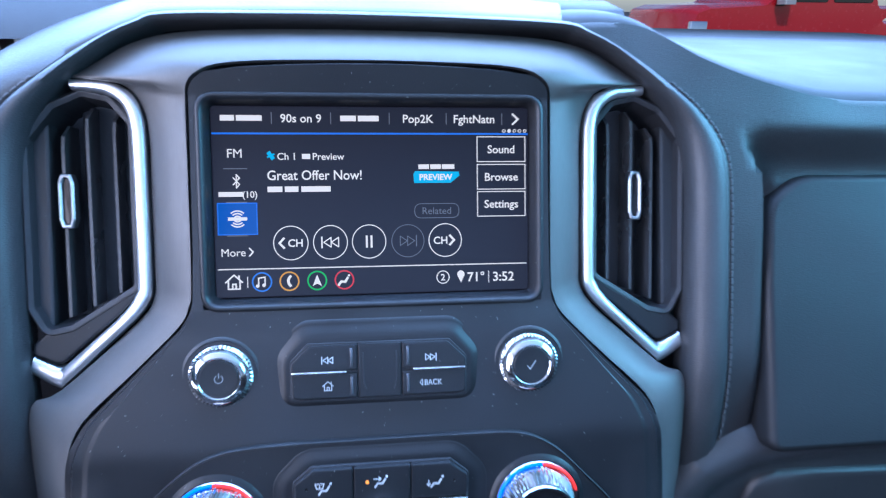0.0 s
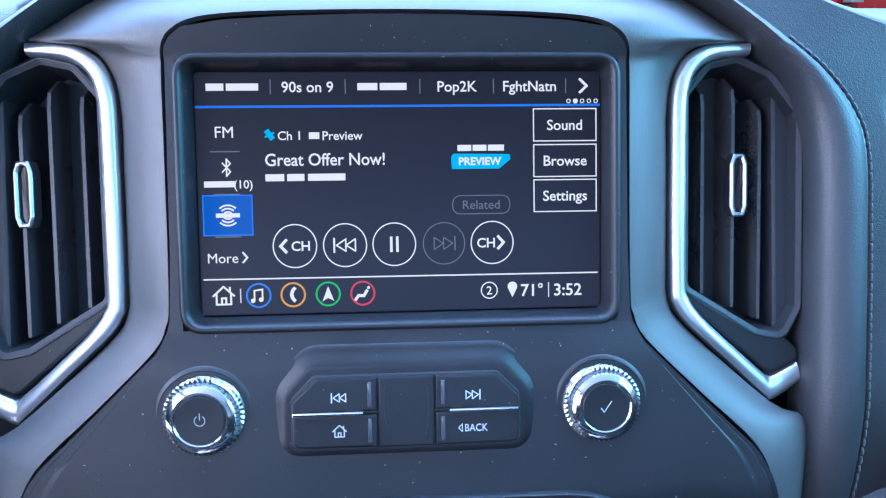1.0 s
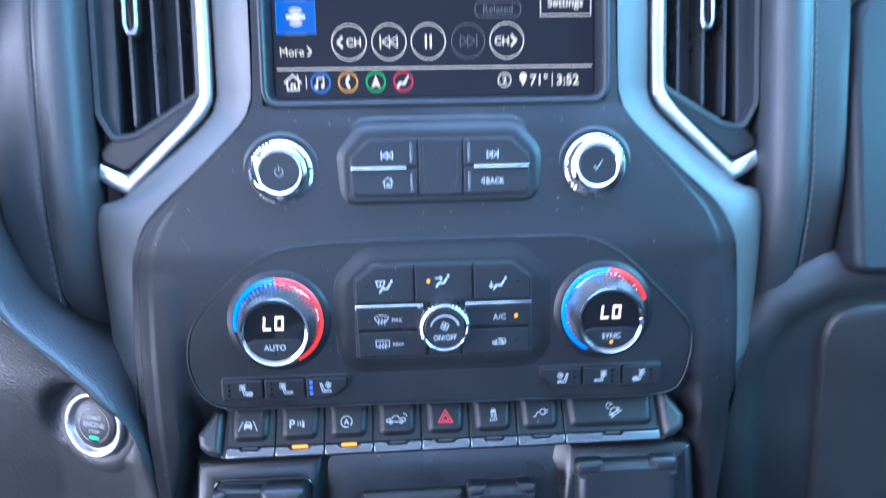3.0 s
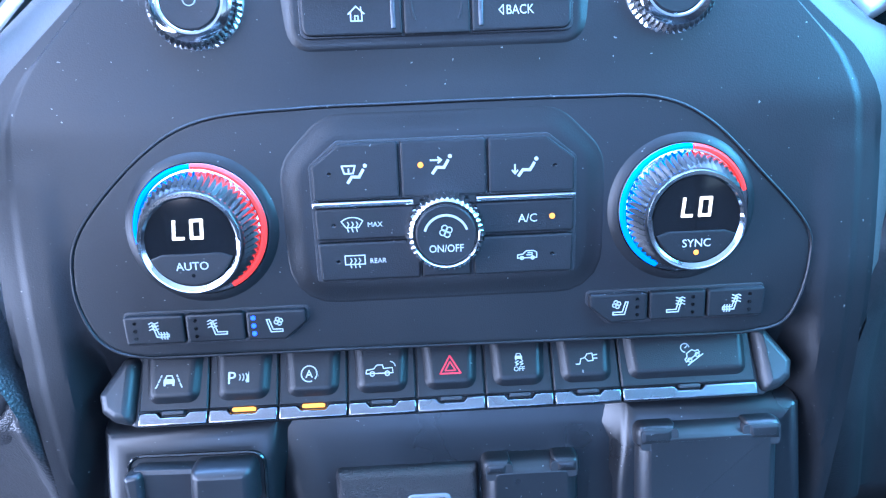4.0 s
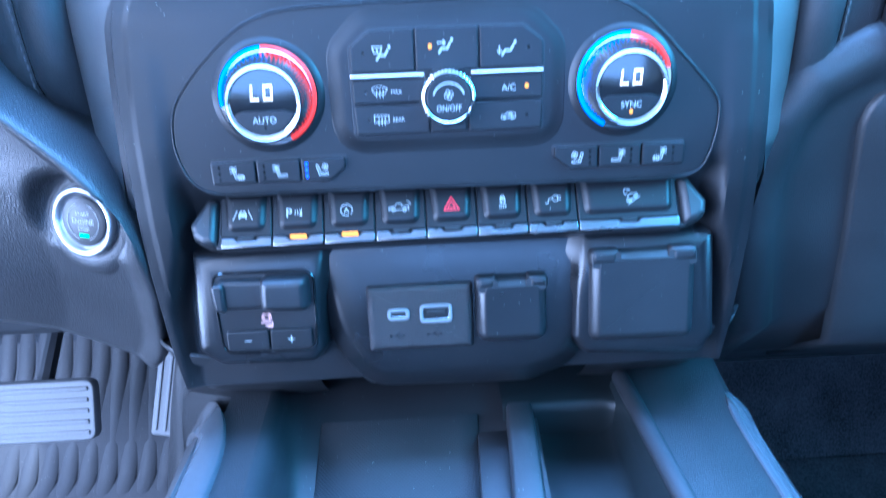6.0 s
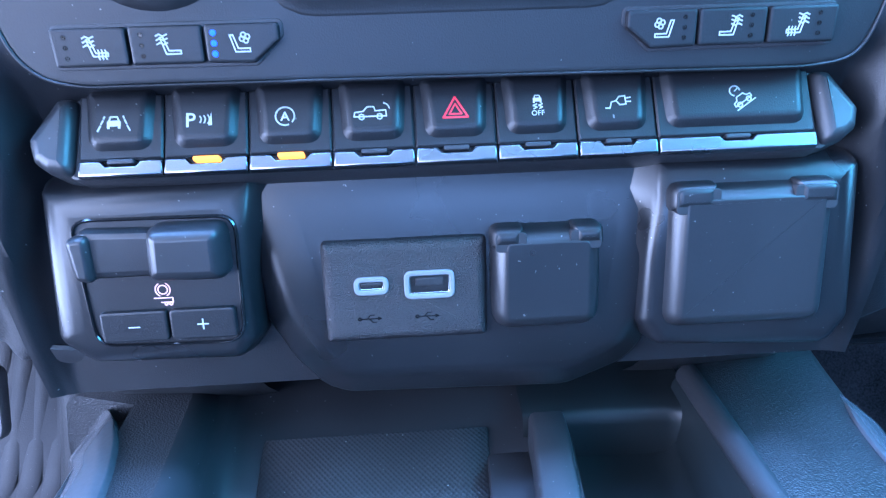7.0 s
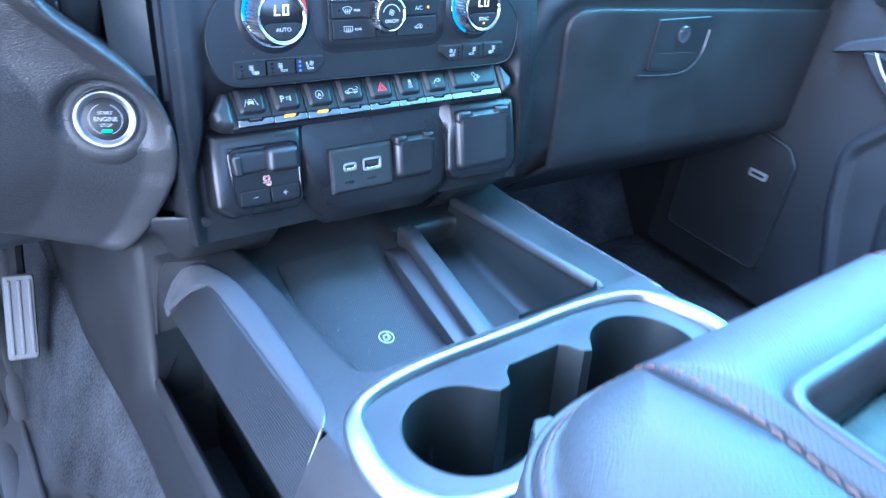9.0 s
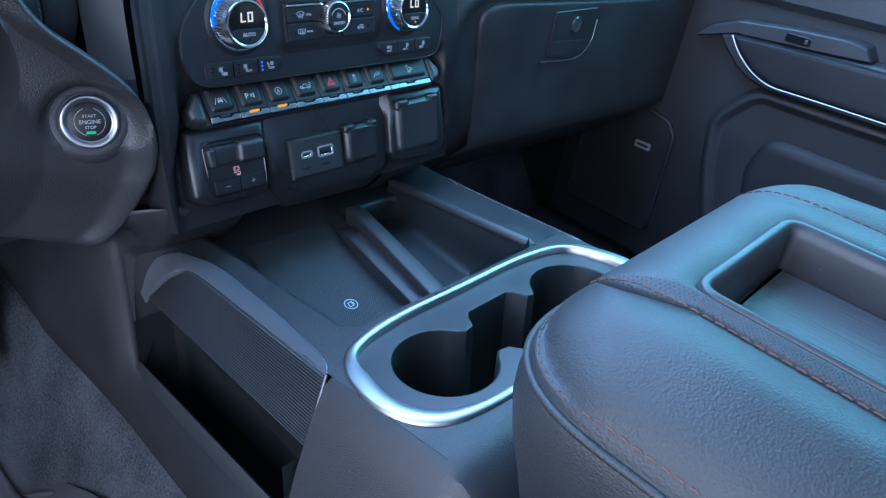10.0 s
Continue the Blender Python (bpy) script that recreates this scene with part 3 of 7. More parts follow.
def thing_tab(sx):
    cx, cy, z = (0.1582 if sx > 0 else -0.1668), -0.002, -0.0245
    loop = fillet([(cx - 0.0042, cy - 0.010), (cx - 0.0026, cy - 0.0148), (cx + 0.0026, cy - 0.0148), (cx + 0.0042, cy - 0.010), (cx + 0.0042, cy + 0.010), (cx + 0.0026, cy + 0.0148), (cx - 0.0026, cy + 0.0148), (cx - 0.0042, cy + 0.010)], 0.0012, 3)
    t = part("adjuster_tab", band(loop, inset(loop, 0.0021), z, z + 0.0075, 0.0008), SATIN, None, "chrome slider tab")
    part("tab_core", slab(inset(loop, 0.0019), z - 0.004, z + 0.0052, 0.0006), GLOSS, t)
    return t


for sx in (-1, 1):
    build_vent(sx)


# ---- dashboard pads ----
ARCH_IN = [(0.184, -0.30), (0.187, -0.22), (0.1880, -0.15), (0.1885, -0.097), (0.1885, -0.034), (0.1880, 0.003), (0.1839, 0.0296), (0.1748, 0.0477), (0.1607, 0.0622), (0.1490, 0.0720), (0.1350, 0.0825), (0.1200, 0.0893), (0.1050, 0.0926), (0.045, 0.0940), (0.0, 0.0942)]
ARCH_OUT = [(0.208, -0.30), (0.211, -0.22), (0.2122, -0.15), (0.2122, -0.097), (0.2119, -0.0347), (0.2102, 0.0110), (0.2035, 0.0310), (0.1900, 0.0480), (0.1715, 0.0640), (0.1575, 0.0745), (0.1420, 0.0842), (0.1260, 0.0926), (0.1085, 0.0984), (0.045, 0.1004), (0.0, 0.1008)]


def arch_rows():
    a = [(-x, y) for x, y in ARCH_IN[:-1]] + ARCH_IN[::-1]
    b = [(-x, y) for x, y in ARCH_OUT[:-1]] + ARCH_OUT[::-1]
    return smooth_path([(*p, 0) for p in a], 6), smooth_path([(*p, 0) for p in b], 6)


def sink(v, x=1.0):
    return (0.045 * min(1.0, max(0.0, (-0.165 - v) / 0.05)) if x < 0 else 0.0) + 0.030 * min(1.0, max(0.0, (-0.10 - v) / 0.11)) ** 1.5 + 0.75 * max(0.0, -0.215 - v)


def up_turn(v):
    return max(0.0, min(1.0, (v - 0.05) / 0.05))


def build_arch():
    th = thing("dashboard_arch_pad", "black stitched vinyl roll arching over the centre stack", "dashboard pad", STACK, kind="structure")
    a, b = arch_rows()
    rows = []
    for f, h in ((0.0, -0.026), (0.0, -0.012), (0.06, -0.006), (0.2, -0.0010), (0.45, 0.0015), (0.7, 0.0012), (0.9, -0.0008), (0.985, -0.0030), (1.0, -0.0052)):
        rows.append([Vector((p.x, p.y, h - sink(p.y, p.x) - 0.006 * f * up_turn(p.y))) for p in (x.lerp(y, f) for x, y in zip(a, b))])
    part("padded_roll", sheet(rows), DASH_VINYL, th, smooth=60)
    bm = bmesh.new()
    dist, last = 0.0, b[0]
    for p in b:
        dist += (p - last).length
        while dist > 0.0046:
            dist -= 0.0046
            d = (p - last).normalized()
            q = p - d * dist
            o = Vector((-d.y, d.x, 0)) * (-0.0022)
            c = Vector((q.x, q.y, -0.0042 - sink(q.y, q.x) - 0.006 * up_turn(q.y))) - o
            if q.y > 0.062:
                continue
            tube([c - d * 0.0017, c + Vector((0, 0, 0.0005)), c + d * 0.0017], 0.00062, 5, bm)
        last = p
    groove = [Vector((p.x, p.y, -0.0046 - sink(p.y, p.x) - 0.006 * up_turn(p.y))) for p in b]
    part("seam", tube(groove, 0.0011, 6), GLOSS, th, "dark seam", smooth=80)
    s = part("stitching", bm, THREAD, th, "row of black stitches")
    tagged(s, kind="stuff")
    # the facing beyond the seam, over the driver's side and the top; it curls back into the dash
    c = []
    for p in b:
        d = Vector((p.x * (1.0 if p.y < 0.03 else 0.55), max(0.0, p.y - 0.02) * 1.6, 0)).normalized()
        if p.x < 0.1090:
            c.append((p, d))
    rows = []
    for f, h in ((0.0, -0.0056), (0.0012, -0.0040), (0.006, -0.0040), (0.016, -0.0065), (0.028, -0.013), (0.036, -0.024), (0.042, -0.045)):
        r = []
        for p, d in c:
            k = up_turn(p.y)
            g = f * (1 - 0.35 * k)
            r.append(Vector((p.x + d.x * g, p.y + d.y * g, h * (1 - 0.6 * k) - sink(p.y, p.x) - 0.006 * k - f * 0.9 * k)))
        rows.append(r)
    part("outer_facing", sheet(rows), DASH_VINYL, th, smooth=60)
    # the same facing on the passenger's side, below the fascia's corner
    rows = []
    low = [p for p in b if p.x > 0 and p.y < -0.105]
    for f, h in ((0.0, -0.0056), (0.0012, -0.0040), (0.006, -0.0048), (0.020, -0.012), (0.040, -0.028), (0.060, -0.052), (0.070, -0.085)):
        rows.append([Vector((p.x + f, p.y, h - sink(p.y) - 0.012 * max(0.0, 1 - (-0.105 - p.y) / 0.03))) for p in low])
    part("outer_facing", sheet(rows), DASH_VINYL, th, smooth=60)
    return th


build_arch()


# inset vinyl, darker than the fascia to stand in for shade on it
INSET_SHADED = surface("shade_dark_inset_vinyl", (0.011, 0.0115, 0.0125), 0.50, spec=0.28, grain=0.14, grain_size=1400, cells=True)
DASH_SEAM = [(0.1085, 0.0984), (0.130, 0.1000), (0.150, 0.0985), (0.1640, 0.0930), (0.1789, 0.0841), (0.2148, 0.0699), (0.2517, 0.0603), (0.2818, 0.0565), (0.3155, 0.0558), (0.45, 0.0555), (0.62, 0.0550), (0.80, 0.0545)]


def even(path, n):
    """The same line with n + 1 points, evenly spaced."""
    acc = [0.0]
    for a, b in zip(path, path[1:]):
        acc.append(acc[-1] + (b - a).length)
    out, k = [], 0
    for i in range(n + 1):
        d = acc[-1] * i / n
        while k < len(acc) - 2 and acc[k + 1] < d:
            k += 1
        f = (d - acc[k]) / max(1e-9, acc[k + 1] - acc[k])
        out.append(path[k].lerp(path[k + 1], min(1.0, f)))
    return out


def fascia_n(u, v):
    """Depth of the passenger fascia: flat, rolling into the recess of the inset panel."""
    above, beside = v - 0.0105, 0.2390 - u
    d = max(above, beside) if min(above, beside) < 0 else math.hypot(above, beside)
    w = 0.030 if above > beside else 0.005
    return -0.0045 - sink(v) - 0.006 * up_turn(v) * (1 - step(0.15, 0.26, u)) - (0.016 if above > beside else 0.022) * (1 - step(0.0005, w, d)) - 0.004 * step(0.035, 0.058, v) * step(0.24, 0.30, u)


def build_dash():
    th = thing("dashboard", "black leather-look dashboard of a pickup truck", "dashboard", kind="structure")
    a, b = arch_rows()
    right = [p for p in b if p.x > 0.108 and p.y > -0.21][::-1]
    L = even(right, 46)
    T = even(smooth_path([(*p, 0) for p in DASH_SEAM], 8), 90)
    R0, R1 = Vector((0.80, L[0].y, 0)), T[-1]
    rows = []
    for i in range(91):
        s = (i / 90) ** 1.35
        top = T[0]
        k = s * 90
        top = T[min(89, int(k))].lerp(T[min(89, int(k)) + 1], k - min(89, int(k)))
        bot = L[0].lerp(R0, s)
        r = []
        for j in range(47):
            t = j / 46
            right_p = R0.lerp(R1, t)
            p = L[j].lerp(right_p, s) + bot.lerp(top, t) - (L[0].lerp(R0, s)).lerp(L[-1].lerp(R1, s), t)
            n = fascia_n(p.x, p.y) - (0.0016 if i == 0 else 0.0) - (0.003 if j == 46 else 0.0)
            r.append(STACK @ Vector((p.x, p.y, n)))
        rows.append(r)
    part("passenger_fascia", sheet(rows), FASCIA_VINYL, th, smooth=60)
    edge = [STACK @ Vector((p.x, p.y, fascia_n(p.x, p.y))) for p in T]
    rows = []
    for dy, rise, f in ((0.0, -0.0030, 0.0), (0.002, 0.0010, 0.0), (0.008, 0.0042, 0.0), (0.03, 0.0085, 0.1), (0.10, 0.0, 0.6), (0.25, 0.0, 1.0), (0.45, 0.0, 1.0), (0.66, 0.0, 1.0)):
        rows.append([Vector((p.x, p.y + dy, (p.z + rise) * (1 - f) + (0.778 + 0.006 * (dy > 0.5)) * f)) for p in edge])
    part("passenger_top_pad", sheet(rows), DASH_TOP, th, smooth=60)
    rows = []
    for x in (-0.80, -0.60, -0.50, -0.35, -0.26, -0.225, -0.205, -0.12, 0.0, 0.12, 0.16):
        mid = abs(x) < 0.21
        rows.append([Vector((x, y, z)) for y, z in ((1.20, 0.784), (0.95, 0.778), (0.72, 0.800), (0.62, 0.806 if mid else 0.800), (0.585, 0.800 if mid else 0.794), (0.570, 0.776))])
    part("top_pad", sheet(rows), DASH_TOP, th, smooth=60)
    # passenger inset panel, with its shade put into the vinyl's colour
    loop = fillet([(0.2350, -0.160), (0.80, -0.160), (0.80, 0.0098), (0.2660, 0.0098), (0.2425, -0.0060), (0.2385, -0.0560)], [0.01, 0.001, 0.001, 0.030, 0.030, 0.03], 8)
    ins = part("inset_panel", stackup(loop, [(0, -0.040), (0, -0.016), (0.001, -0.0128), (0.0030, -0.0108), (0.0050, -0.0104)]), INSET_SHADED, th, smooth=60)
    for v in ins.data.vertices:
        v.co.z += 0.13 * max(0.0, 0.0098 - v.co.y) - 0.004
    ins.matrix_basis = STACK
    return th


dash = build_dash()


# ---- centre console ----
GRIP = surface("ribbed_grey_grip", (0.042, 0.042, 0.044), 0.34, mottle=0.2)


def tray_left(a):
    return -0.1125 - 0.03 * (max(-0.103, a) + 0.103)


def build_console():
    co = thing("centre_console", "black floor console with phone tray and cup holders", "centre console", CONSOLE)
    # top deck and flanks as one skin, open for the tray, the cups and the driver's side pocket
    bm = bmesh.new()
    half = [(-0.30, 0.128), (-0.28, 0.138), (-0.26, 0.146), (-0.24, 0.1505), (-0.20, 0.151), (-0.10, 0.156), (0.0, 0.162), (0.08, 0.171), (0.125, 0.179), (0.20, 0.182)]
    ys = [-0.30, -0.292, -0.284, -0.275, -0.265, -0.255, -0.247, -0.2395, -0.136, -0.131, -0.103, -0.085, 0.0, 0.06, 0.100, 0.108, 0.125, 0.20]

    def ring(a):
        w = lerp_table(a, half)
        if -0.1325 < a < 0.105:
            left = [(-0.222, -0.30), (-0.2005, -0.116), (-0.1970, -0.1005), (-0.1935, -0.0975), (-0.1890, -0.1040), (-0.1860, -0.20), (-0.1480, -0.20), (-0.1440, -0.001)]
        elif a < 0:
            left = [(-w - 0.064, -0.30), (-w - 0.046, -0.125), (-w - 0.044, -0.112), (-w - 0.041, -0.100), (-w - 0.029, -0.062), (-w - 0.016, -0.030), (-w - 0.004, -0.005), (-w + 0.004, 0.0)]
        else:
            left = [(-w - 0.030, -0.30), (-w - 0.022, -0.125), (-w - 0.020, -0.112), (-w - 0.018, -0.105), (-w - 0.010, -0.06), (-w - 0.006, -0.025), (-w - 0.002, -0.005), (-w + 0.004, 0.0)]
        right = [(w - 0.004, 0.0), (w + 0.002, -0.005), (w + 0.006, -0.025), (w + 0.010, -0.06), (w + 0.020, -0.125), (w + 0.030, -0.30)]
        return left + [(tray_left(a), 0.0), (0.106, 0.0)] + right

    vs = []
    for a in ys:
        fall = 0.0 if a > -0.24 else -lerp_table(-a, [(0.24, 0.0001), (0.247, 0.0015), (0.255, 0.006), (0.265, 0.016), (0.275, 0.034), (0.284, 0.064), (0.292, 0.12), (0.30, 0.30)])
        vs.append([bm.verts.new((x, a, min(z, fall) if fall else z)) for x, z in ring(a)])
    for j in range(len(ys) - 1):
        for i in range(len(vs[0]) - 1):
            inside_tray = i == 8 and ys[j] >= -0.1031
            inside_cups = i in (7, 8, 9) and ys[j] >= -0.24 and ys[j + 1] <= -0.1029
            if inside_tray or inside_cups:
                continue
            bm.faces.new((vs[j][i], vs[j][i + 1], vs[j + 1][i + 1], vs[j + 1][i]))
    part("body", bm, HARD, co, smooth=45)
    return co


console = build_console()


def holed(outer, hole, z, depth=0.0):
    """A flat plate with one opening of any outline."""
    bm = bmesh.new()
    edges = []
    for lp in (outer, hole):
        v = [bm.verts.new((q.x, q.y, z)) for q in lp]
        edges += [bm.edges.new((v[i - 1], v[i])) for i in range(len(v))]
    bmesh.ops.triangle_fill(bm, edges=edges, use_beauty=True)
    return bm


# plastic of the recesses, its colour darkened to carry the shade inside them
SHADE_WELL = surface("shade_dark_well", (0.009, 0.012, 0.013), 0.45, spec=0.36, grain=0.1, grain_size=2500)


def build_cups(co):
    half = [(0.0, -0.1075), (0.070, -0.1075), (0.115, -0.1150), (0.138, -0.131), (0.1490, -0.158), (0.1495, -0.188), (0.141, -0.209), (0.125, -0.222), (0.095, -0.2290), (0.045, -0.2310), (0.0, -0.2312)]
    path = smooth_path([(x, y, 0) for x, y in half] + [(-x, y, 0) for x, y in half[-2:0:-1]] + [(0.0, -0.1075, 0)], 5)[:-1]
    outer = [Vector((p.x, p.y)) for p in path]
    area = sum(outer[i - 1].x * outer[i].y - outer[i].x * outer[i - 1].y for i in range(len(outer)))
    # the ring is broadest at its rear corners
    inner = []
    for q, e in zip(outer, [q + (e - q) * 2000 for q, e in zip(outer, inset(outer, 0.0005))]):
        wide = 0.0078 + 0.0066 * max(0.0, min(1.0, (abs(q.x) - 0.09) / 0.05)) * max(0.0, min(1.0, (-0.118 - q.y) / 0.03))
        inner.append(q + (e - q) * wide)
    part("trim_ring", band(outer, inner, -0.004, 0.0030, 0.0016), SATIN, co, "satin silver trim ring", smooth=60)
    part("cup_deck", holed(fillet([(-0.1475, -0.2400), (0.1475, -0.2400), (0.1525, -0.1028), (-0.1525, -0.1028)], 0.001, 2), inset(outer, 0.002), 0.0), HARD, co)
    cx, cy, r = 0.079, -0.171, 0.0378
    A = lambda sx, a0, a1: [(sx + r * math.cos(radians(a0 + (a1 - a0) * k / 40)), cy + r * math.sin(radians(a0 + (a1 - a0) * k / 40))) for k in range(41)]
    well = A(-cx, 33, 327) + [(-0.041, -0.1870), (-0.031, -0.1890), (-0.0245, -0.1990), (-0.020, -0.2030), (0.026, -0.2030), (0.0310, -0.1990), (0.036, -0.1890), (0.042, -0.1870)] + A(cx, 213, 507) + [(0.042, -0.1560), (0.036, -0.1540), (0.0310, -0.1430), (0.026, -0.1385), (-0.019, -0.1385), (-0.0245, -0.1430), (-0.031, -0.1540), (-0.041, -0.1560)]
    well = [Vector(p) for p in well]
    part("cup_plate", holed(inset(inner, -0.001), inset(well, -0.0016), -0.0032), PLASTIC, co)
    # shade of the wells is put into their dark colour
    part("cup_well", stackup(well, [(-0.0016, -0.0032), (-0.0005, -0.0036), (0.0002, -0.0052), (0.0016, -0.092)]), SHADE_WELL, co, "moulded twin cup wells joined by a slot")
    part("well_fin", slab(rect(-0.0805, -0.1400, -0.0790, -0.1365, 0.0004), -0.08, -0.045, 0.001), PLASTIC, co)


build_cups(console)


TRAY_GREY = surface("satin_grey_black_plastic", (0.020, 0.021, 0.023), 0.41, spec=0.45, grain=0.12, grain_size=2500, dust=0.4)


def mesh_rubber():
    """Soft rubber with a fine embossed honeycomb."""
    m = surface("honeycomb_rubber", (0.021, 0.022, 0.024), 0.50, spec=0.30, grain=0.1, grain_size=2500, dust=0.4)
    t = m.node_tree
    vo = nd(t, "ShaderNodeTexVoronoi", Scale=1.0, Randomness=0.0)
    mp = nd(t, "ShaderNodeMapping")
    mp.inputs["Scale"].default_value = (620, 620, 0)
    mp.inputs["Rotation"].default_value = (0, 0, radians(45))
    t.links.new(nd(t, "ShaderNodeTexCoord").outputs["Object"], mp.inputs[0])
    t.links.new(mp.outputs[0], vo.inputs[0])
    bump = nd(t, "ShaderNodeBump", Strength=0.6, Distance=0.0006)
    t.links.new(vo.outputs[0], bump.inputs["Height"])
    t.links.new(bump.outputs[0], t.nodes["Principled BSDF"].inputs["Normal"])
    cell = nd(t, "ShaderNodeMapRange")
    cell.inputs[1].default_value, cell.inputs[2].default_value, cell.inputs[3].default_value, cell.inputs[4].default_value = 0.15, 0.60, 0.70, 1.20
    t.links.new(vo.outputs[0], cell.inputs[0])
    mul = nd(t, "ShaderNodeMix")
    mul.data_type, mul.blend_type = "RGBA", "MULTIPLY"
    mul.inputs[0].default_value = 1.0
    base = t.nodes["Principled BSDF"].inputs["Base Color"]
    t.links.new(base.links[0].from_socket, mul.inputs[6])
    t.links.new(cell.outputs[0], mul.inputs[7])
    t.links.new(mul.outputs[2], base)
    return m


MESH_RUBBER = mesh_rubber()


TRAY_FLOOR = curve_table([(-0.103, -0.0680), (-0.05, -0.0620), (0.0, -0.0525), (0.04, -0.0400), (0.080, -0.0225), (0.100, -0.0165), (0.125, -0.0110), (0.145, -0.0050), (0.157, 0.0030), (0.164, 0.0120)], 5)


def tray_floor(a):
    return lerp_table(a, TRAY_FLOOR)


def wedge(x0, x1, y0, y1, top, drop, edge, slant=(0.0, 0.0), n=14):
    """A low bar that runs back down the tray: its top follows top(y), its sides go down by drop."""
    rows = []
    for k in range(n + 1):
        f = k / n
        y = y0 + (y1 - y0) * f
        a, b = x0 + slant[0] * f, x1 + slant[1] * f
        z = top(y) - (0.004 if k == 0 else 0.0)
        rows.append([Vector((a, y, z - drop)), Vector((a, y, z - edge * 1.4)), Vector((a + edge * 0.35, y, z - edge * 0.4)), Vector((a + edge, y, z)), Vector((b - edge, y, z)), Vector((b - edge * 0.35, y, z - edge * 0.4)), Vector((b, y, z - edge * 1.4)), Vector((b, y, z - drop))])
    bm = sheet(rows)
    bm.verts.ensure_lookup_table()
    bm.faces.new([bm.verts[i] for i in range(8)])
    return bm


def build_tray(co):
    # rounded shoulder, wall and floor in one skin; the floor sweeps up towards the stack
    ys = [-0.103, -0.1024, -0.1005, -0.096, -0.090, -0.07, -0.04, -0.01, 0.02, 0.04, 0.06, 0.08, 0.10, 0.115, 0.13, 0.145, 0.157, 0.164]
    rows = []
    for a in ys:
        x, f = tray_left(a), tray_floor(a)
        back = lerp_table(-a, [(0.090, 0.0), (0.096, 0.004), (0.1005, 0.018), (0.1024, 0.040), (0.103, 0.060)])
        r = []
        for dx, h in ((0.0, 0.0), (0.0025, -0.0006), (0.0060, -0.0028), (0.0088, -0.0070), (0.0112, -0.0140), (0.0140, -0.032)):
            r.append(Vector((x + dx, a, max(h, f + 0.006) if a < 0.14 else max(h, f))))
        r += [Vector((x + 0.0165, a, min(0.0, f + 0.0035 + back))), Vector((x + 0.0205, a, min(0.0, f + back)))]
        r += [Vector((u, a, min(0.0 if a < -0.09 else 1.0, f + back))) for u in (-0.07, -0.03, 0.01, 0.052)]
        rows.append(r)
    part("tray", sheet(rows), TRAY_GREY, co, smooth=60)
    # the opening's rear corner is rounded
    cx, cy, rr = tray_left(-0.103), -0.103, 0.017
    corner = [Vector((cx, cy, 0.0002))] + [Vector((cx + rr - rr * math.cos(radians(q)), cy + rr - rr * math.sin(radians(q)), 0.0002)) for q in range(90, -1, -10)]
    bm = bmesh.new()
    bm.faces.new([bm.verts.new(q) for q in corner])
    lip = [(q.x, q.y) for q in corner[1:]]
    sheet([[Vector((x, y, z)) for x, y in lip] for z in (0.0002, -0.03)], bm=bm)
    part("deck_corner", bm, HARD, co, smooth=40)
    mat_rows = []
    for k in range(25):
        a = -0.093 + 0.183 * k / 24
        f = k / 24
        mat_rows.append([Vector((x, a, tray_floor(a) + h)) for x, h in ((-0.0925 + 0.006 * f, 0.0002), (-0.0915 + 0.006 * f, 0.0014), (-0.05, 0.0015), (0.0, 0.0015), (0.0060 + 0.0075 * f, 0.0014), (0.0070 + 0.0075 * f, 0.0002))])
    p = part("charging_pad", sheet(mat_rows), MESH_RUBBER, co, "ribbed rubber phone charging mat", smooth=60)
    bm = bmesh.new()
    strokes(bm, [arc(-0.0345, -0.0079, 0.0062, 0, 360, 24)], 0.0008, 0.0)
    strokes(bm, [[(-0.0375, -0.0105), (-0.0365, -0.0055), (-0.0325, -0.0055), (-0.0335, -0.0105), (-0.0375, -0.0105)], [(-0.0322, -0.0046), (-0.0316, -0.0098)]], 0.0008, 0.0)
    for v in bm.verts:
        v.co.z += tray_floor(v.co.y) + 0.0018
    part("charging_mark", bm, SILVER_PAINT, p, "pale charging symbol")
    # low ledge and divider slope down towards the cup holders
    part("ledge", wedge(0.0127, 0.0330, 0.078, -0.102, lambda y: -0.0150 + 0.275 * (y - 0.078) - 0.004 * step(0.05, 0.078, y), 0.040, 0.0010, (-0.0095, -0.0080)), TRAY_GREY, co, smooth=40)
    part("divider", wedge(0.0318, 0.0478, 0.083, -0.102, lambda y: -0.0015 + 0.285 * (y - 0.083), 0.060, 0.0022, (-0.0150, -0.0080)), TRAY_GREY, co, smooth=50)
    # wall between the bin and the stack
    shelf = sheet([[Vector((x, a + bow, h)) for x, bow in ((0.0300, 0.0), (0.060, 0.001), (0.095, 0.0), (0.104, -0.003), (0.1085, -0.010))] for a, h in ((0.080, -0.075), (0.0855, -0.018), (0.0870, -0.0130), (0.0900, -0.0105), (0.100, -0.0095), (0.135, -0.007), (0.152, -0.002), (0.163, 0.010))])
    # dark colour carries the shade at the bin's front
    part("bin_front", shelf, SHADE_WELL, co, smooth=50)
    rail = [Vector((0.1085, 0.098, -0.001)), Vector((0.1085, 0.0, -0.001)), Vector((0.1085, -0.098, -0.001)), Vector((0.1085, -0.103, -0.002))]
    part("side_rail", tube(rail, [0.0055, 0.0055, 0.0055, 0.0035], 14), PLASTIC, co, smooth=70)
    rows = []
    for a in (-0.103, -0.1022, -0.099, -0.094, -0.05, 0.0, 0.05, 0.08, 0.10):
        f = -0.0365 + 0.20 * (a - 0.071)
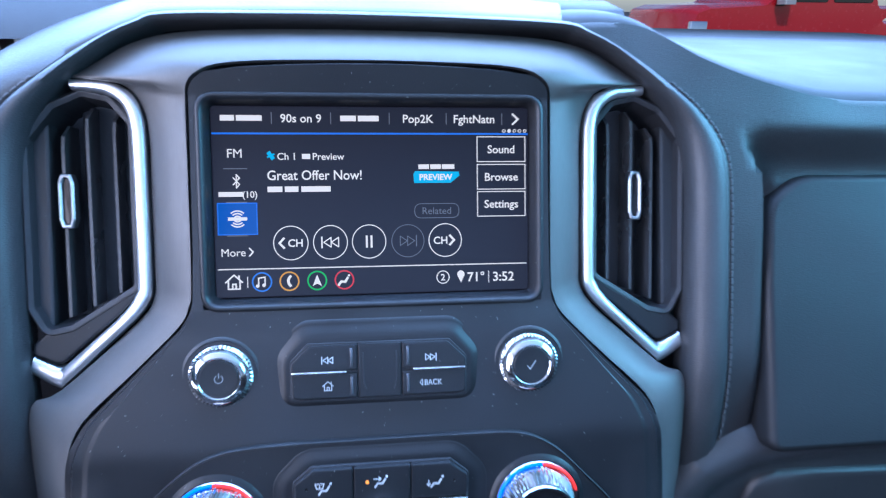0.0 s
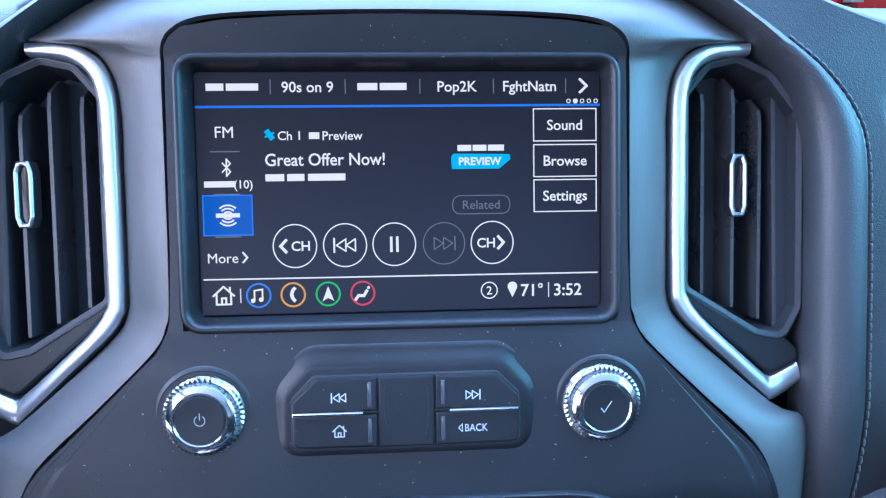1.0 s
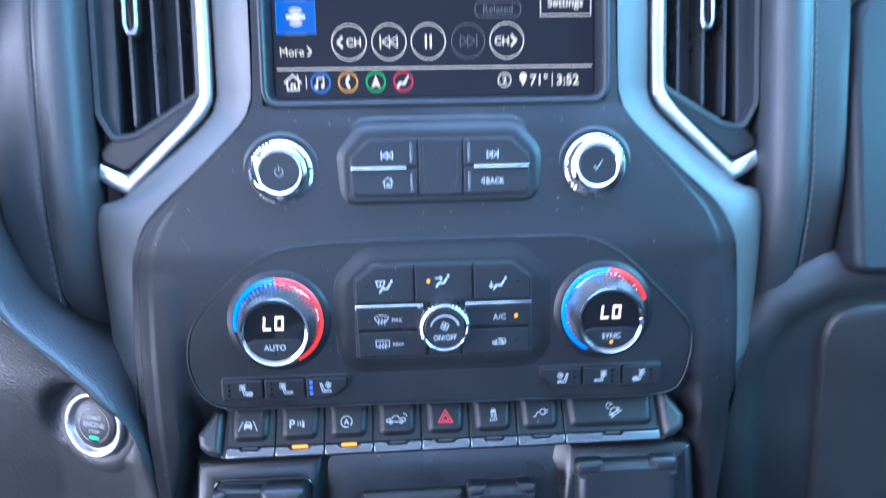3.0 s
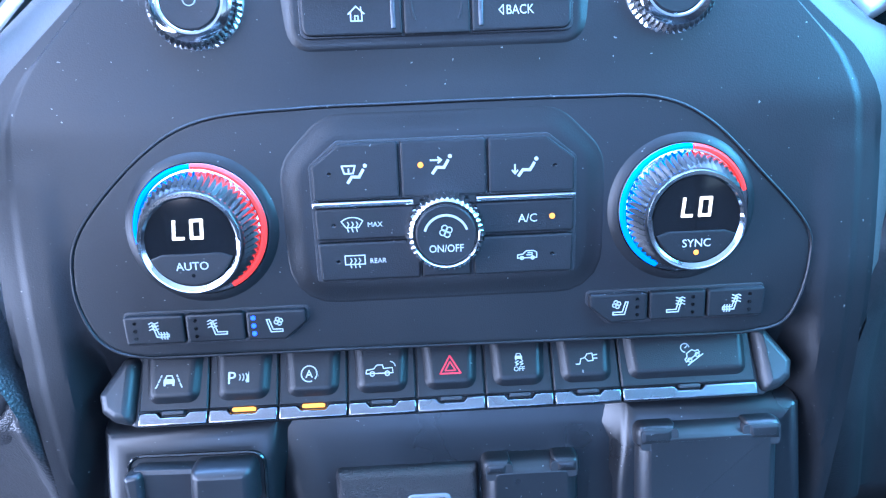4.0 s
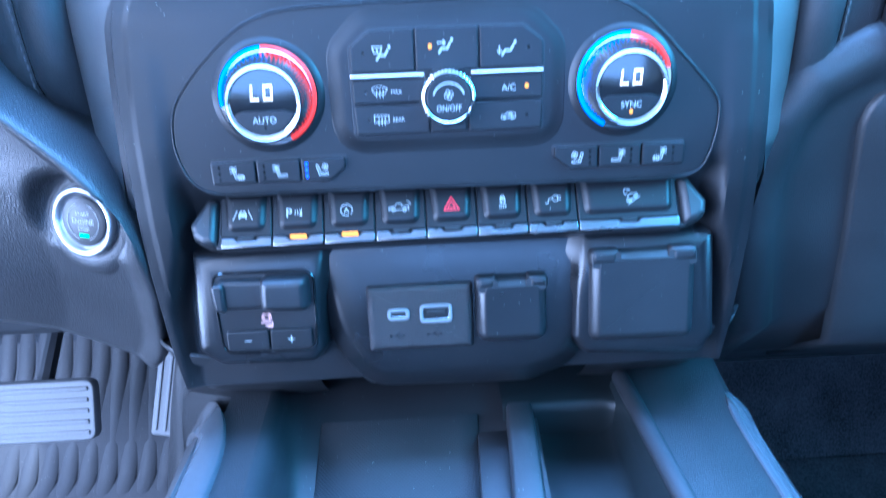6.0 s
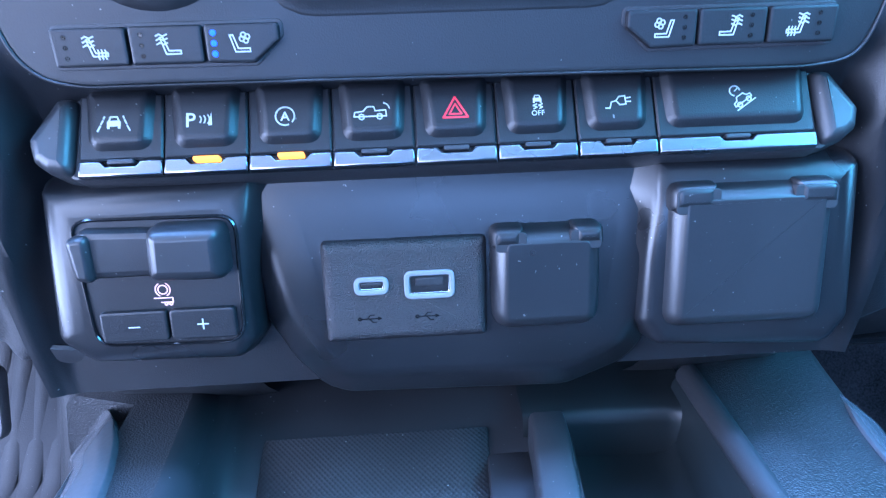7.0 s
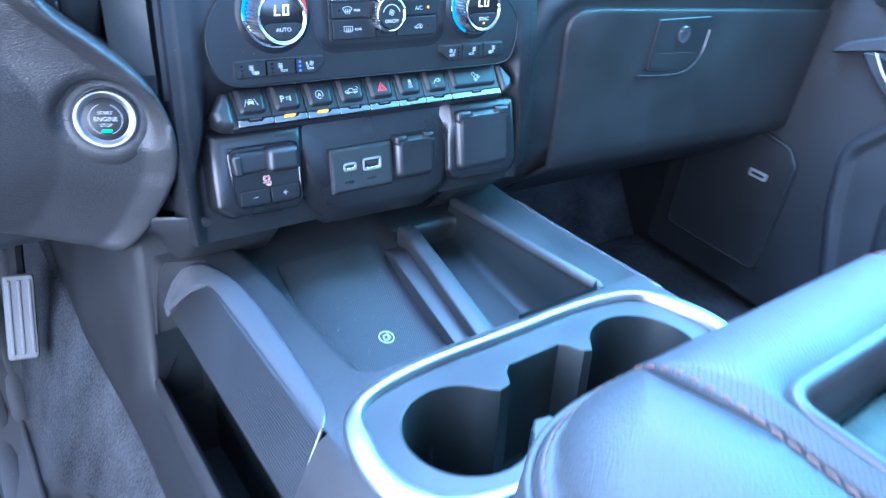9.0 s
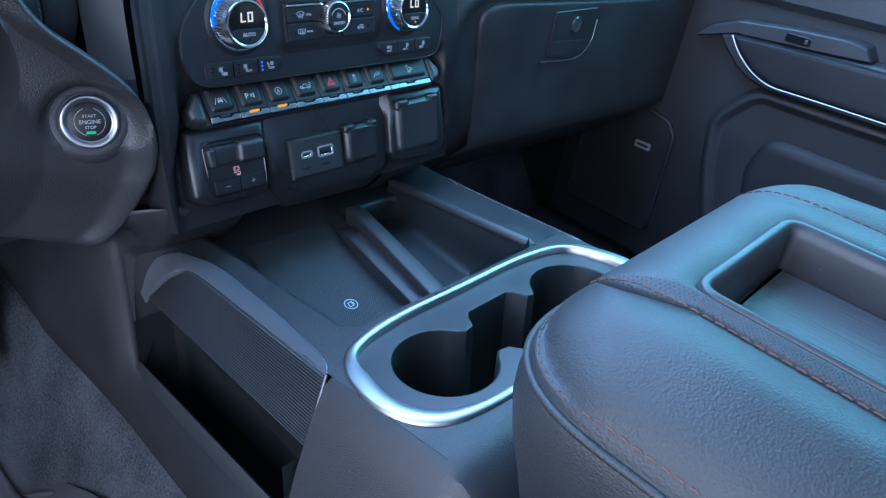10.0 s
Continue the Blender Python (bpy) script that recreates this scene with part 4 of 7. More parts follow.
        back = lerp_table(-a, [(0.094, 0.0), (0.099, 0.008), (0.1022, 0.03), (0.103, 0.075)])
        rows.append([Vector((0.020, a, f + back)), Vector((0.060, a, f + back)), Vector((0.090, a, f + back)), Vector((0.0965, a, f + 0.0015 + back)), Vector((0.1005, a, f + 0.007 + back)), Vector((0.1030, a, min(-0.006, f + 0.025 + back))), Vector((0.1050, a, -0.003)), Vector((0.1062, a, 0.0))])
    # bin walls and floor take the same shade-dark colour
    part("side_bin", sheet(rows), SHADE_WELL, co, smooth=60)


build_tray(console)


def build_side(co):
    # added dark sheet just inside the pocket's walls, standing in for its shade
    rows = []
    for a, s in ((-0.1296, 0.0), (-0.1290, 1.0), (-0.06, 1.0), (0.04, 1.0), (0.1025, 1.0), (0.1032, 0.0)):
        rows.append([Vector((-0.1500 + (x + 0.1500) * 1.0, a, z * s - 0.060 * (1 - s))) for x, z in ((-0.1900, -0.1020), (-0.1890, -0.1080), (-0.1872, -0.1975), (-0.1500, -0.1975), (-0.1478, -0.0600))])
    part("pocket_shade_sheet", sheet(rows), SHADE_WELL, co, "added dark sheet giving the open pocket its shade")
    # ribbed grip panel with its glossy surround on the driver's flank, over the open pocket
    A, B = (Vector((-0.1525, 0.065, -0.0025)), Vector((-0.1535, -0.1315, -0.0015))), (Vector((-0.1765, 0.095, -0.037)), Vector((-0.1740, -0.1365, -0.049)))
    n = 24
    up = Vector((-0.90, 0, 0.44))
    # dark base puts shade into the grooves between the ribs
    part("grip_base", sheet([[A[0] - up * 0.003, A[1] - up * 0.003], [B[0] - up * 0.003, B[1] - up * 0.003], [B[0] + Vector((0.005, 0, -0.003)), B[1] + Vector((0.005, 0, -0.003))], [B[0] + Vector((0.03, -0.01, -0.06)), B[1] + Vector((0.02, 0.01, -0.06))]]), SHADE_WELL, co)
    for k in range(n):
        q = []
        for f, lift in ((k / n, -0.0015), ((k + 0.14) / n, 0.0018), ((k + 0.36) / n, 0.0020), ((k + 0.52) / n, -0.0015)):
            q.append([A[0].lerp(B[0], f) + up * lift, A[1].lerp(B[1], f) + up * lift])
        part("rib", sheet(q), GRIP, co)
    edge = smooth_path([(-0.1530, -0.1320, 0.0), (-0.1640, -0.1350, -0.022), (-0.1750, -0.1375, -0.049)], 5)
    part("end_strip", tube(edge, 0.0013, 8), TRIM_GREY, co)
    for s in (-1, 1):
        if s < 0:
            o = [(-0.1755, 0.125, -0.033), (-0.1650, 0.113, -0.013), (-0.1505, 0.092, 0.0005), (-0.1400, 0.068, 0.002), (-0.1345, 0.03, 0.002), (-0.1370, -0.04, 0.002), (-0.1420, -0.106, 0.002), (-0.1460, -0.123, 0.0015), (-0.1515, -0.1315, 0.0)]
            i = [(-0.1795, 0.098, -0.040), (-0.1720, 0.086, -0.022), (-0.1620, 0.072, -0.007), (-0.1540, 0.058, -0.002), (-0.1520, 0.03, -0.0012), (-0.1522, -0.04, -0.0012), (-0.1530, -0.10, -0.0012), (-0.1535, -0.124, -0.0012), (-0.1542, -0.1325, -0.001)]
        else:
            o = [(0.183, 0.108, -0.024), (0.174, 0.094, -0.009), (0.1660, 0.070, 0.0005), (0.1600, 0.04, 0.0012), (0.1540, -0.05, 0.0012), (0.1505, -0.115, 0.0012), (0.151, -0.128, 0.0)]
            i = [(0.193, 0.098, -0.034), (0.186, 0.084, -0.018), (0.1780, 0.062, -0.007), (0.1720, 0.03, -0.005), (0.1660, -0.05, -0.005), (0.1625, -0.11, -0.005), (0.158, -0.129, -0.004)]
        o, i = smooth_path(o, 6), smooth_path(i, 6)
        lift = Vector((s * 0.3, 0, 0.95))
        rows = [[a.lerp(b, f) + lift * h for a, b in zip(o, i)] for f, h in ((0.0, -0.004), (0.01, 0.0), (0.06, 0.0005), (0.35, 0.0008), (0.65, 0.0008), (0.94, 0.0004), (0.99, 0.0), (1.0, -0.004))]
        part("gloss_surround", sheet(rows), TRIM_GREY, co, "glossy grey trim strip", smooth=60)


build_side(console)


# ---- armrest ----
def stitch_row(parent, line, mat, pitch=0.0062, length=0.0042, r=0.00045):
    bm = bmesh.new()
    dist, last = 0.0, line[0]
    for p in line:
        seg = (p - last).length
        dist += seg
        while dist > pitch and seg > 0:
            dist -= pitch
            d = (p - last).normalized()
            q = p - d * dist
            tube([q - d * length / 2, q + Vector((0, 0, r * 0.8)), q + d * length / 2], r, 5, bm)
        last = p
    ob = part("stitching", bm, mat, parent, "row of brown stitches")
    tagged(ob, kind="stuff")
    return ob


def build_armrest():
    th = thing("armrest_seat", "black leather centre armrest with a rubber-lined tray in its lid", "armrest", Matrix.Translation((0.0, 0.136, 0.508)))
    sided = lambda x0, x1, front, ys, r: fillet([(x1, y) for y in ys] + [(x1, front), (x0, front)] + [(x0, y) for y in ys[::-1]], [0.0] * len(ys) + [r, r] + [0.0] * len(ys), 18)
    outer = sided(-0.1690, 0.1690, -0.0180, (-0.62, -0.46, -0.38, -0.32, -0.27, -0.235, -0.205, -0.175), 0.072)
    deck = sided(-0.0885, 0.0885, -0.0262, (-0.575, -0.36, -0.27, -0.20, -0.16, -0.13, -0.105, -0.080), 0.004)
    tub = sided(-0.0770, 0.0440, -0.0745, (-0.38, -0.32, -0.27, -0.22, -0.185, -0.16, -0.14, -0.120), 0.013)

    def crown(x, y):
        """Height of the padded top: a soft roll up from the edge seam, tucked in along the insert."""
        cx, cy = 0.1690 - abs(x), -0.0180 - y
        d = 0.072 - math.hypot(0.072 - cx, 0.072 - cy) if cx < 0.072 and cy < 0.072 else min(cx, cy)
        f = min(1.0, max(0.0, (d - 0.0065) / 0.052))
        tuck = 0.0036 * math.exp(-((abs(x) - 0.0895) / 0.008) ** 2) * step(0.012, 0.05, d)
        return -0.0205 + 0.0300 * (1 - (1 - f) ** 2.1) ** 0.66 - tuck + 0.0022 * math.exp(-((d - 0.052) / 0.016) ** 2) * step(0.10, 0.125, abs(x))

    bm = bmesh.new()
    rings = []
    for d, z in ((0.031, -0.19), (0.023, -0.14), (0.013, -0.10), (0.005, -0.072), (0.0012, -0.052), (0.0010, -0.040), (0.0020, -0.0315), (0.0034, -0.0275), (0.0046, -0.0262), (0.0050, -0.0240), (0.0056, -0.0216)):
        rings.append([bm.verts.new((q.x, q.y, z)) for q in inset(outer, d)])
    mid = inset(outer, 0.0066)
    for f in (0.0, 0.03, 0.07, 0.12, 0.18, 0.25, 0.33, 0.42, 0.52, 0.63, 0.74, 0.84, 0.92, 0.97, 1.0):
        rings.append([bm.verts.new((q.x, q.y, crown(q.x, q.y) - (0.0015 if f == 1.0 else 0.0))) for q in (p.lerp(e, f) for p, e in zip(mid, deck))])
    for a, c in zip(rings, rings[1:]):
        for i in range(len(a)):
            bm.faces.new((a[i - 1], a[i], c[i], c[i - 1]))
    part("cushion", bm, SEAT_LEATHER, th, smooth=70)
    bm = bmesh.new()
    rings = []
    for f, z in ((0.0, -0.0015), (0.03, 0.0010), (0.08, 0.0016), (0.15, 0.0018), (0.23, 0.0018), (0.32, 0.0018), (0.42, 0.0018), (0.55, 0.0018), (0.7, 0.0018), (0.86, 0.0012), (1.0, -0.003)):
        rings.append([bm.verts.new((q.x, q.y, z + crown(q.x, q.y))) for q in (p.lerp(e, f) for p, e in zip(deck, tub))])
    for a, c in zip(rings, rings[1:]):
        for i in range(len(a)):
            bm.faces.new((a[i - 1], a[i], c[i], c[i - 1]))
    part("perforated_insert", bm, PERF, th, "perforated leather insert", smooth=70)
    top = 0.0095
    t = part("tray", stackup(tub, [(-0.0022, top - 0.004), (-0.0016, top + 0.0012), (0.0, top + 0.0024), (0.0030, top + 0.0018), (0.0052, top - 0.001), (0.0066, top - 0.006), (0.0085, top - 0.0285)]), PLASTIC, th, "black plastic tray", smooth=50)
    part("rubber_liner", slab(inset(tub, 0.0100), top - 0.030, top - 0.026, 0.001), RIBBED, t, "fine-ribbed rubber liner")
    for x in (-0.0908, 0.0908):
        stitch_row(th, [Vector((x, y, 0.0008 + crown(x, y))) for y in (-0.027 - 0.545 * k / 260 for k in range(261))], RED_THREAD, r=0.0006)
    stitch_row(th, [Vector((q.x, q.y, 0.0002 + crown(q.x, q.y))) for q in inset(outer, 0.0072)], RED_THREAD)
    edge = [Vector((q.x, q.y, -0.0276)) for q in inset(outer, 0.0034)]
    part("piping", tube(edge, 0.0022, 8), SEAT_LEATHER, th, smooth=80)
    return th


RIBBED = surface("ribbed_rubber", (0.035, 0.036, 0.038), 0.5, grain=0.9, grain_size=60, stretch=(12, 0.3, 1))
build_armrest()


# ---- marks and symbols, one unit high ----
def icon_prev(bm, x, y, z, s, w):
    for d in (0.0, 0.62):
        strokes(bm, [[(0.62 - d, 0.4), (0.02 - d, 0.0), (0.62 - d, -0.4), (0.62 - d, 0.4)]], w, z, x, y, s)
    strokes(bm, [[(-0.75, 0.45), (-0.75, -0.45)]], w * 1.3, z, x, y, s)


def icon_next(bm, x, y, z, s, w):
    for d in (0.0, 0.62):
        strokes(bm, [[(-0.62 + d, 0.4), (-0.02 + d, 0.0), (-0.62 + d, -0.4), (-0.62 + d, 0.4)]], w, z, x, y, s)
    strokes(bm, [[(0.75, 0.45), (0.75, -0.45)]], w * 1.3, z, x, y, s)


def icon_home(bm, x, y, z, s, w):
    strokes(bm, [[(-0.55, 0.0), (0.0, 0.5), (0.55, 0.0)], [(-0.38, 0.08), (-0.38, -0.45), (0.38, -0.45), (0.38, 0.08)], [(-0.1, -0.45), (-0.1, -0.12), (0.12, -0.12), (0.12, -0.45)], [(0.33, 0.25), (0.33, 0.45)]], w, z, x, y, s)


def icon_person(bm, x, y, z, s, w, arrow):
    fill(bm, [(0.42 + 0.11 * math.cos(a / 4 * math.pi), 0.40 + 0.11 * math.sin(a / 4 * math.pi)) for a in range(8)], z, x, y, s)
    strokes(bm, [[(0.30, 0.18), (0.08, -0.18), (-0.30, -0.16), (-0.52, -0.46)]], w * 1.8, z, x, y, s)
    if arrow in ("face", "both"):
        strokes(bm, [[(-0.62, 0.22), (-0.05, 0.22)], [(-0.22, 0.36), (-0.05, 0.22), (-0.22, 0.08)]], w, z, x, y, s)
    if arrow in ("feet", "both"):
        strokes(bm, [[(-0.72, 0.12), (-0.72, -0.35)], [(-0.86, -0.18), (-0.72, -0.35), (-0.58, -0.18)]], w, z, x, y, s)
    if arrow == "glass":
        strokes(bm, [[(-0.80, 0.42), (-0.10, 0.42), (-0.22, 0.02), (-0.68, 0.02), (-0.80, 0.42)], [(-0.45, 0.0), (-0.45, 0.26)]], w, z, x, y, s)


def icon_defrost(bm, x, y, z, s, w, rear):
    if rear:
        strokes(bm, [[(-0.65, 0.4), (0.65, 0.4), (0.65, -0.2), (-0.65, -0.2), (-0.65, 0.4)]], w, z, x, y, s)
    else:
        strokes(bm, [arc(0, -0.55, 1.05, 130, 50, 8) + [(0.4, -0.15), (-0.4, -0.15), (-0.675, 0.254)]], w, z, x, y, s)
    for k in (-0.28, 0.0, 0.28):
        strokes(bm, [[(k, 0.2), (k + 0.07, 0.05), (k - 0.05, -0.15), (k + 0.02, -0.42)]], w, z, x, y, s)


def icon_recirc(bm, x, y, z, s, w):
    strokes(bm, [[(-0.8, -0.25), (-0.78, 0.02), (-0.35, 0.08), (-0.05, 0.36), (0.6, 0.36), (0.85, 0.2), (0.85, -0.25), (-0.8, -0.25)], arc(-0.42, -0.25, 0.14, 0, 360, 8), arc(0.5, -0.25, 0.14, 0, 360, 8), [(0.0, 0.0), (0.45, 0.0), (0.45, 0.18), (0.1, 0.18)]], w, z, x, y, s)


def icon_fan(bm, x, y, z, s, w):
    for k in range(4):
        a = radians(90 * k + 20)
        strokes(bm, [[(px * math.cos(a) - py * math.sin(a), px * math.sin(a) + py * math.cos(a)) for px, py in arc(0.26, 0.0, 0.22, -180, 180, 10)]], w, z, x, y, s)


def icon_seat(bm, x, y, z, s, w, back, cushion, fan, flip=1):
    strokes(bm, [[(px * flip, py) for px, py in ((-0.42, 0.36), (-0.20, -0.44), (0.52, -0.44), (0.52, -0.28), (-0.06, -0.28), (-0.26, 0.36), (-0.42, 0.36))]], w, z, x, y, s)
    if back:
        for k in range(3):
            q = 0.46 - 0.2 * k
            strokes(bm, [[(px * flip, q + py) for px, py in ((-0.60, -0.03), (-0.44, 0.05), (-0.26, -0.04), (-0.06, 0.04))]], w, z, x, y, s)
    if cushion:
        for k in range(3):
            q = 0.06 + 0.17 * k
            strokes(bm, [[((q + px) * flip, py) for px, py in ((0.0, -0.14), (0.05, -0.28), (-0.02, -0.44), (0.03, -0.58))]], w, z, x, y, s)
    if fan:
        icon_fan(bm, x + 0.30 * flip * s, y + 0.22 * s, z, s * 0.55, w)


def icon_car_front(bm, x, y, z, s):
    fill(bm, [(-0.50, -0.28), (0.50, -0.28), (0.50, 0.10), (0.38, 0.16), (-0.38, 0.16), (-0.50, 0.10)], z, x, y, s)
    strokes(bm, [[(-0.36, 0.16), (-0.24, 0.46), (0.24, 0.46), (0.36, 0.16)]], s * 0.11, z, x, y, s)
    for k in (-1, 1):
        fill(bm, [(k * 0.40 - 0.09, -0.46), (k * 0.40 + 0.09, -0.46), (k * 0.40 + 0.09, -0.28), (k * 0.40 - 0.09, -0.28)], z, x, y, s)


def icon_usb(bm, x, y, z, s, w):
    strokes(bm, [[(-0.9, 0), (0.85, 0)], [(-0.3, 0), (0.0, 0.35), (0.35, 0.35)], [(-0.1, 0), (0.2, -0.35), (0.5, -0.35)], arc(-0.95, 0, 0.14, 0, 360, 8), [(0.7, 0.12), (0.95, 0), (0.7, -0.12)]], w, z, x, y, s)


def hood_pad(parent, loop, z0, z1, spread, mat):
    rows = [(-spread - 0.0012, z0 - 0.0010)]
    for k in range(9):
        f = k / 8
        rows.append((-spread * (1 - f), z0 + (z1 - z0) * f * f * (3 - 2 * f)))
    return part("raised_surround", stackup(loop, rows), mat, parent, smooth=60)


def button(parent, loop, z, top, mat=None, name="button"):
    return part(name, stackup(loop, [(0, z), (0, top - 0.0007), (0.00025, top - 0.0002), (0.0008, top)]), mat or BUTTON, parent)


def mark(parent, build, mat, name="marking"):
    bm = bmesh.new()
    build(bm)
    return part(name, bm, mat, parent, smooth=0)


# ---- touchscreen ----
def build_screen():
    sc = thing("touchscreen", "lit touchscreen showing a radio menu, set in the centre stack", "touchscreen", STACK)
    part("glass", slab(rect(-0.0866, -0.0553, 0.0866, 0.0478, 0.001), -0.0026, 0.0, 0.0003), SCREEN_HAZE, sc)
    z = 0.00005
    z2 = z + 0.00016
    cy = 0.0413

    def item(name, build, mat=W_GLOW):
        return mark(sc, build, mat, name)

    def txt(name, t, size, x, y, align="CENTER", squeeze=1.0, bold=0.00007, mat=W_GLOW):
        return item(name, lambda bm: words(bm, t, size, x, y, z, align, squeeze, bold), mat)

    def bar(x0, x1, y, h, mat=W_GLOW, zz=z):
        return item("text_bar", lambda bm: fill(bm, [(x0, y - h / 2), (x1, y - h / 2), (x1, y + h / 2), (x0, y + h / 2)], zz), mat)

    def line(pts, w, mat=D_GLOW, name="separator", zz=z):
        return item(name, lambda bm: strokes(bm, [pts], w, zz), mat)

    # station row
    txt("station_label", "90s on 9", 0.0063, -0.0393, cy)
    txt("station_label", "Pop2K", 0.0063, 0.0240, cy)
    txt("station_label", "FghtNatn", 0.0063, 0.0556, cy)
    for x0, x1 in ((-0.0815, -0.0742), (-0.0732, -0.0598), (-0.0183, -0.0098), (-0.0088, 0.0026)):
        bar(x0, x1, cy, 0.0030)
    line([(0.0776, cy + 0.0028), (0.0806, cy), (0.0776, cy - 0.0028)], 0.0011, W_GLOW, "arrow")
    for k in range(5):
        if k == 1:
            item("page_dot", lambda bm: fill(bm, [(q.x, q.y) for q in circle(0.0756, 0.0348, 0.0011, 12)], z))
        else:
            line(arc(0.0726 + 0.003 * k, 0.0348, 0.0008, 0, 360, 10), 0.00035, W_GLOW, "page_dot")
    for u in (-0.0548, -0.0234, 0.0083, 0.0399, 0.0714):
        line([(u, cy + 0.0030), (u, cy - 0.0030)], 0.00045)
    line([(-0.0858, 0.0331), (0.0861, 0.0331)], 0.0010, BLUE_GLOW, "blue_line")
    # source list
    txt("source_label", "FM", 0.0068, -0.0746, 0.0226, bold=0.0)
    bar(-0.0835, -0.0708, 0.0007, 0.0026)
    txt("source_label", "(10)", 0.0050, -0.0672, 0.0006, bold=0.00005)
    txt("source_label", "More", 0.0060, -0.0768, -0.0306, bold=0.0)
    line([(-0.0683, -0.0284), (-0.0665, -0.0305), (-0.0683, -0.0326)], 0.0008, W_GLOW, "arrow")
    line([(-0.0757, 0.0058), (-0.0724, 0.0094), (-0.0740, 0.0113), (-0.0740, 0.0041), (-0.0724, 0.0060), (-0.0757, 0.0096)], 0.0006, W_GLOW, "wireless_symbol")
    line([(-0.0849, -0.0397), (0.0851, -0.0400)], 0.0006, W_GLOW)
    for x0, x1, y in ((-0.0805, -0.0685, 0.0144), (-0.0795, -0.0690, -0.0036), (-0.0795, -0.0690, -0.0216)):
        line([(x0, y), (x1, y)], 0.0005)
    item("selected_source", lambda bm: fill(bm, [(-0.0842, -0.0209), (-0.0638, -0.0209), (-0.0638, -0.0041), (-0.0842, -0.0041)], z), BLUE_BOX)
    line([(-0.0842, -0.0209), (-0.0638, -0.0209), (-0.0638, -0.0041), (-0.0842, -0.0041), (-0.0842, -0.0209)], 0.0006, BLUE_GLOW, "box_outline", z2)
    for r in (0.0022, 0.0036, 0.0050):
        line(arc(-0.0740, -0.0132, r, 50, 130, 8), 0.0007, W_GLOW, "signal_arc", z2)
        line(arc(-0.0740, -0.0118, r, 230, 310, 8), 0.0007, W_GLOW, "signal_arc", z2)
    bar(-0.0790, -0.0690, -0.0125, 0.0018, zz=z2)
    # programme
    txt("programme_label", "Ch 1", 0.0053, -0.0472, 0.0209, bold=0.00005)
    bar(-0.0392, -0.0348, 0.0208, 0.0028)
    txt("programme_label", "Preview", 0.0053, -0.0252, 0.0208, bold=0.00005)
    txt("programme_title", "Great Offer Now!", 0.0074, -0.0581, 0.0108, "LEFT", 0.93, 0.00008)
    for x0, x1 in ((-0.0579, -0.0500), (-0.0488, -0.0415), (-0.0400, -0.0242)):
        bar(x0, x1, 0.0032, 0.0030)
    for x0, x1 in ((0.0240, 0.0300), (0.0306, 0.0366), (0.0372, 0.0442)):
        bar(x0, x1, 0.0150, 0.0026)
    item("badge", lambda bm: fill(bm, [(0.0215, 0.0060), (0.0420, 0.0060), (0.0470, 0.0100), (0.0466, 0.0122), (0.0222, 0.0126), (0.0212, 0.0110)], z), CYAN_GLOW)
    item("badge_label", lambda bm: words(bm, "PREVIEW", 0.0046, 0.0336, 0.0093, z2, bold=0.00012))
    item("satellite_symbol", lambda bm: [strokes(bm, [[(-0.0566, 0.0226), (-0.0548, 0.0200)]], 0.0022, z), strokes(bm, [[(-0.0574, 0.0205), (-0.0540, 0.0221)]], 0.0008, z)], CYAN_GLOW)
    lp = rect(0.0216, -0.0134, 0.0465, -0.0055, 0.0039, 6)
    line([(q.x, q.y) for q in lp] + [(lp[0].x, lp[0].y)], 0.0004, D_GLOW, "button_outline")
    txt("button_label", "Related", 0.0055, 0.0340, -0.0094, bold=0.0, mat=D_GLOW)
    # transport controls
    line(arc(0.0176, -0.0260, 0.0090, 0, 360, 40), 0.0004, D_GLOW, "round_button")
    item("skip_symbol", lambda bm: icon_next(bm, 0.0174, -0.0260, z, 0.0066, 0.0004), D_GLOW)
    for u in (-0.0463, -0.0250, -0.0039, 0.0386):
        line(arc(u, -0.0260, 0.0092, 0, 360, 44), 0.0005, W_GLOW, "round_button")
    item("skip_symbol", lambda bm: icon_prev(bm, -0.0247, -0.0260, z, 0.0066, 0.0006))
    for d in (-0.0013, 0.0013):
        line([(-0.0039 + d, -0.0230), (-0.0039 + d, -0.0290)], 0.0011, W_GLOW, "pause_bar")
    txt("button_label", "CH", 0.0058, -0.0438, -0.0260, bold=0.0001)
    line([(-0.0500, -0.0234), (-0.0524, -0.0260), (-0.0500, -0.0286)], 0.0012, W_GLOW, "arrow")
    txt("button_label", "CH", 0.0058, 0.0360, -0.0260, bold=0.0001)
    line([(0.0412, -0.0234), (0.0436, -0.0260), (0.0412, -0.0286)], 0.0012, W_GLOW, "arrow")
    for y, t in ((0.0246, "Sound"), (0.0092, "Browse"), (-0.0060, "Settings")):
        line([(0.0572, y - 0.0069), (0.0847, y - 0.0069), (0.0847, y + 0.0069), (0.0572, y + 0.0069), (0.0572, y - 0.0069)], 0.0005, W_GLOW, "button_outline")
        txt("button_label", t, 0.0063, 0.0709, y)
    # bottom row
    item("home_symbol", lambda bm: icon_home(bm, -0.0769, -0.0468, z, 0.0080, 0.0008))
    line([(-0.0698, -0.0440), (-0.0698, -0.0498)], 0.0004, W_GLOW)
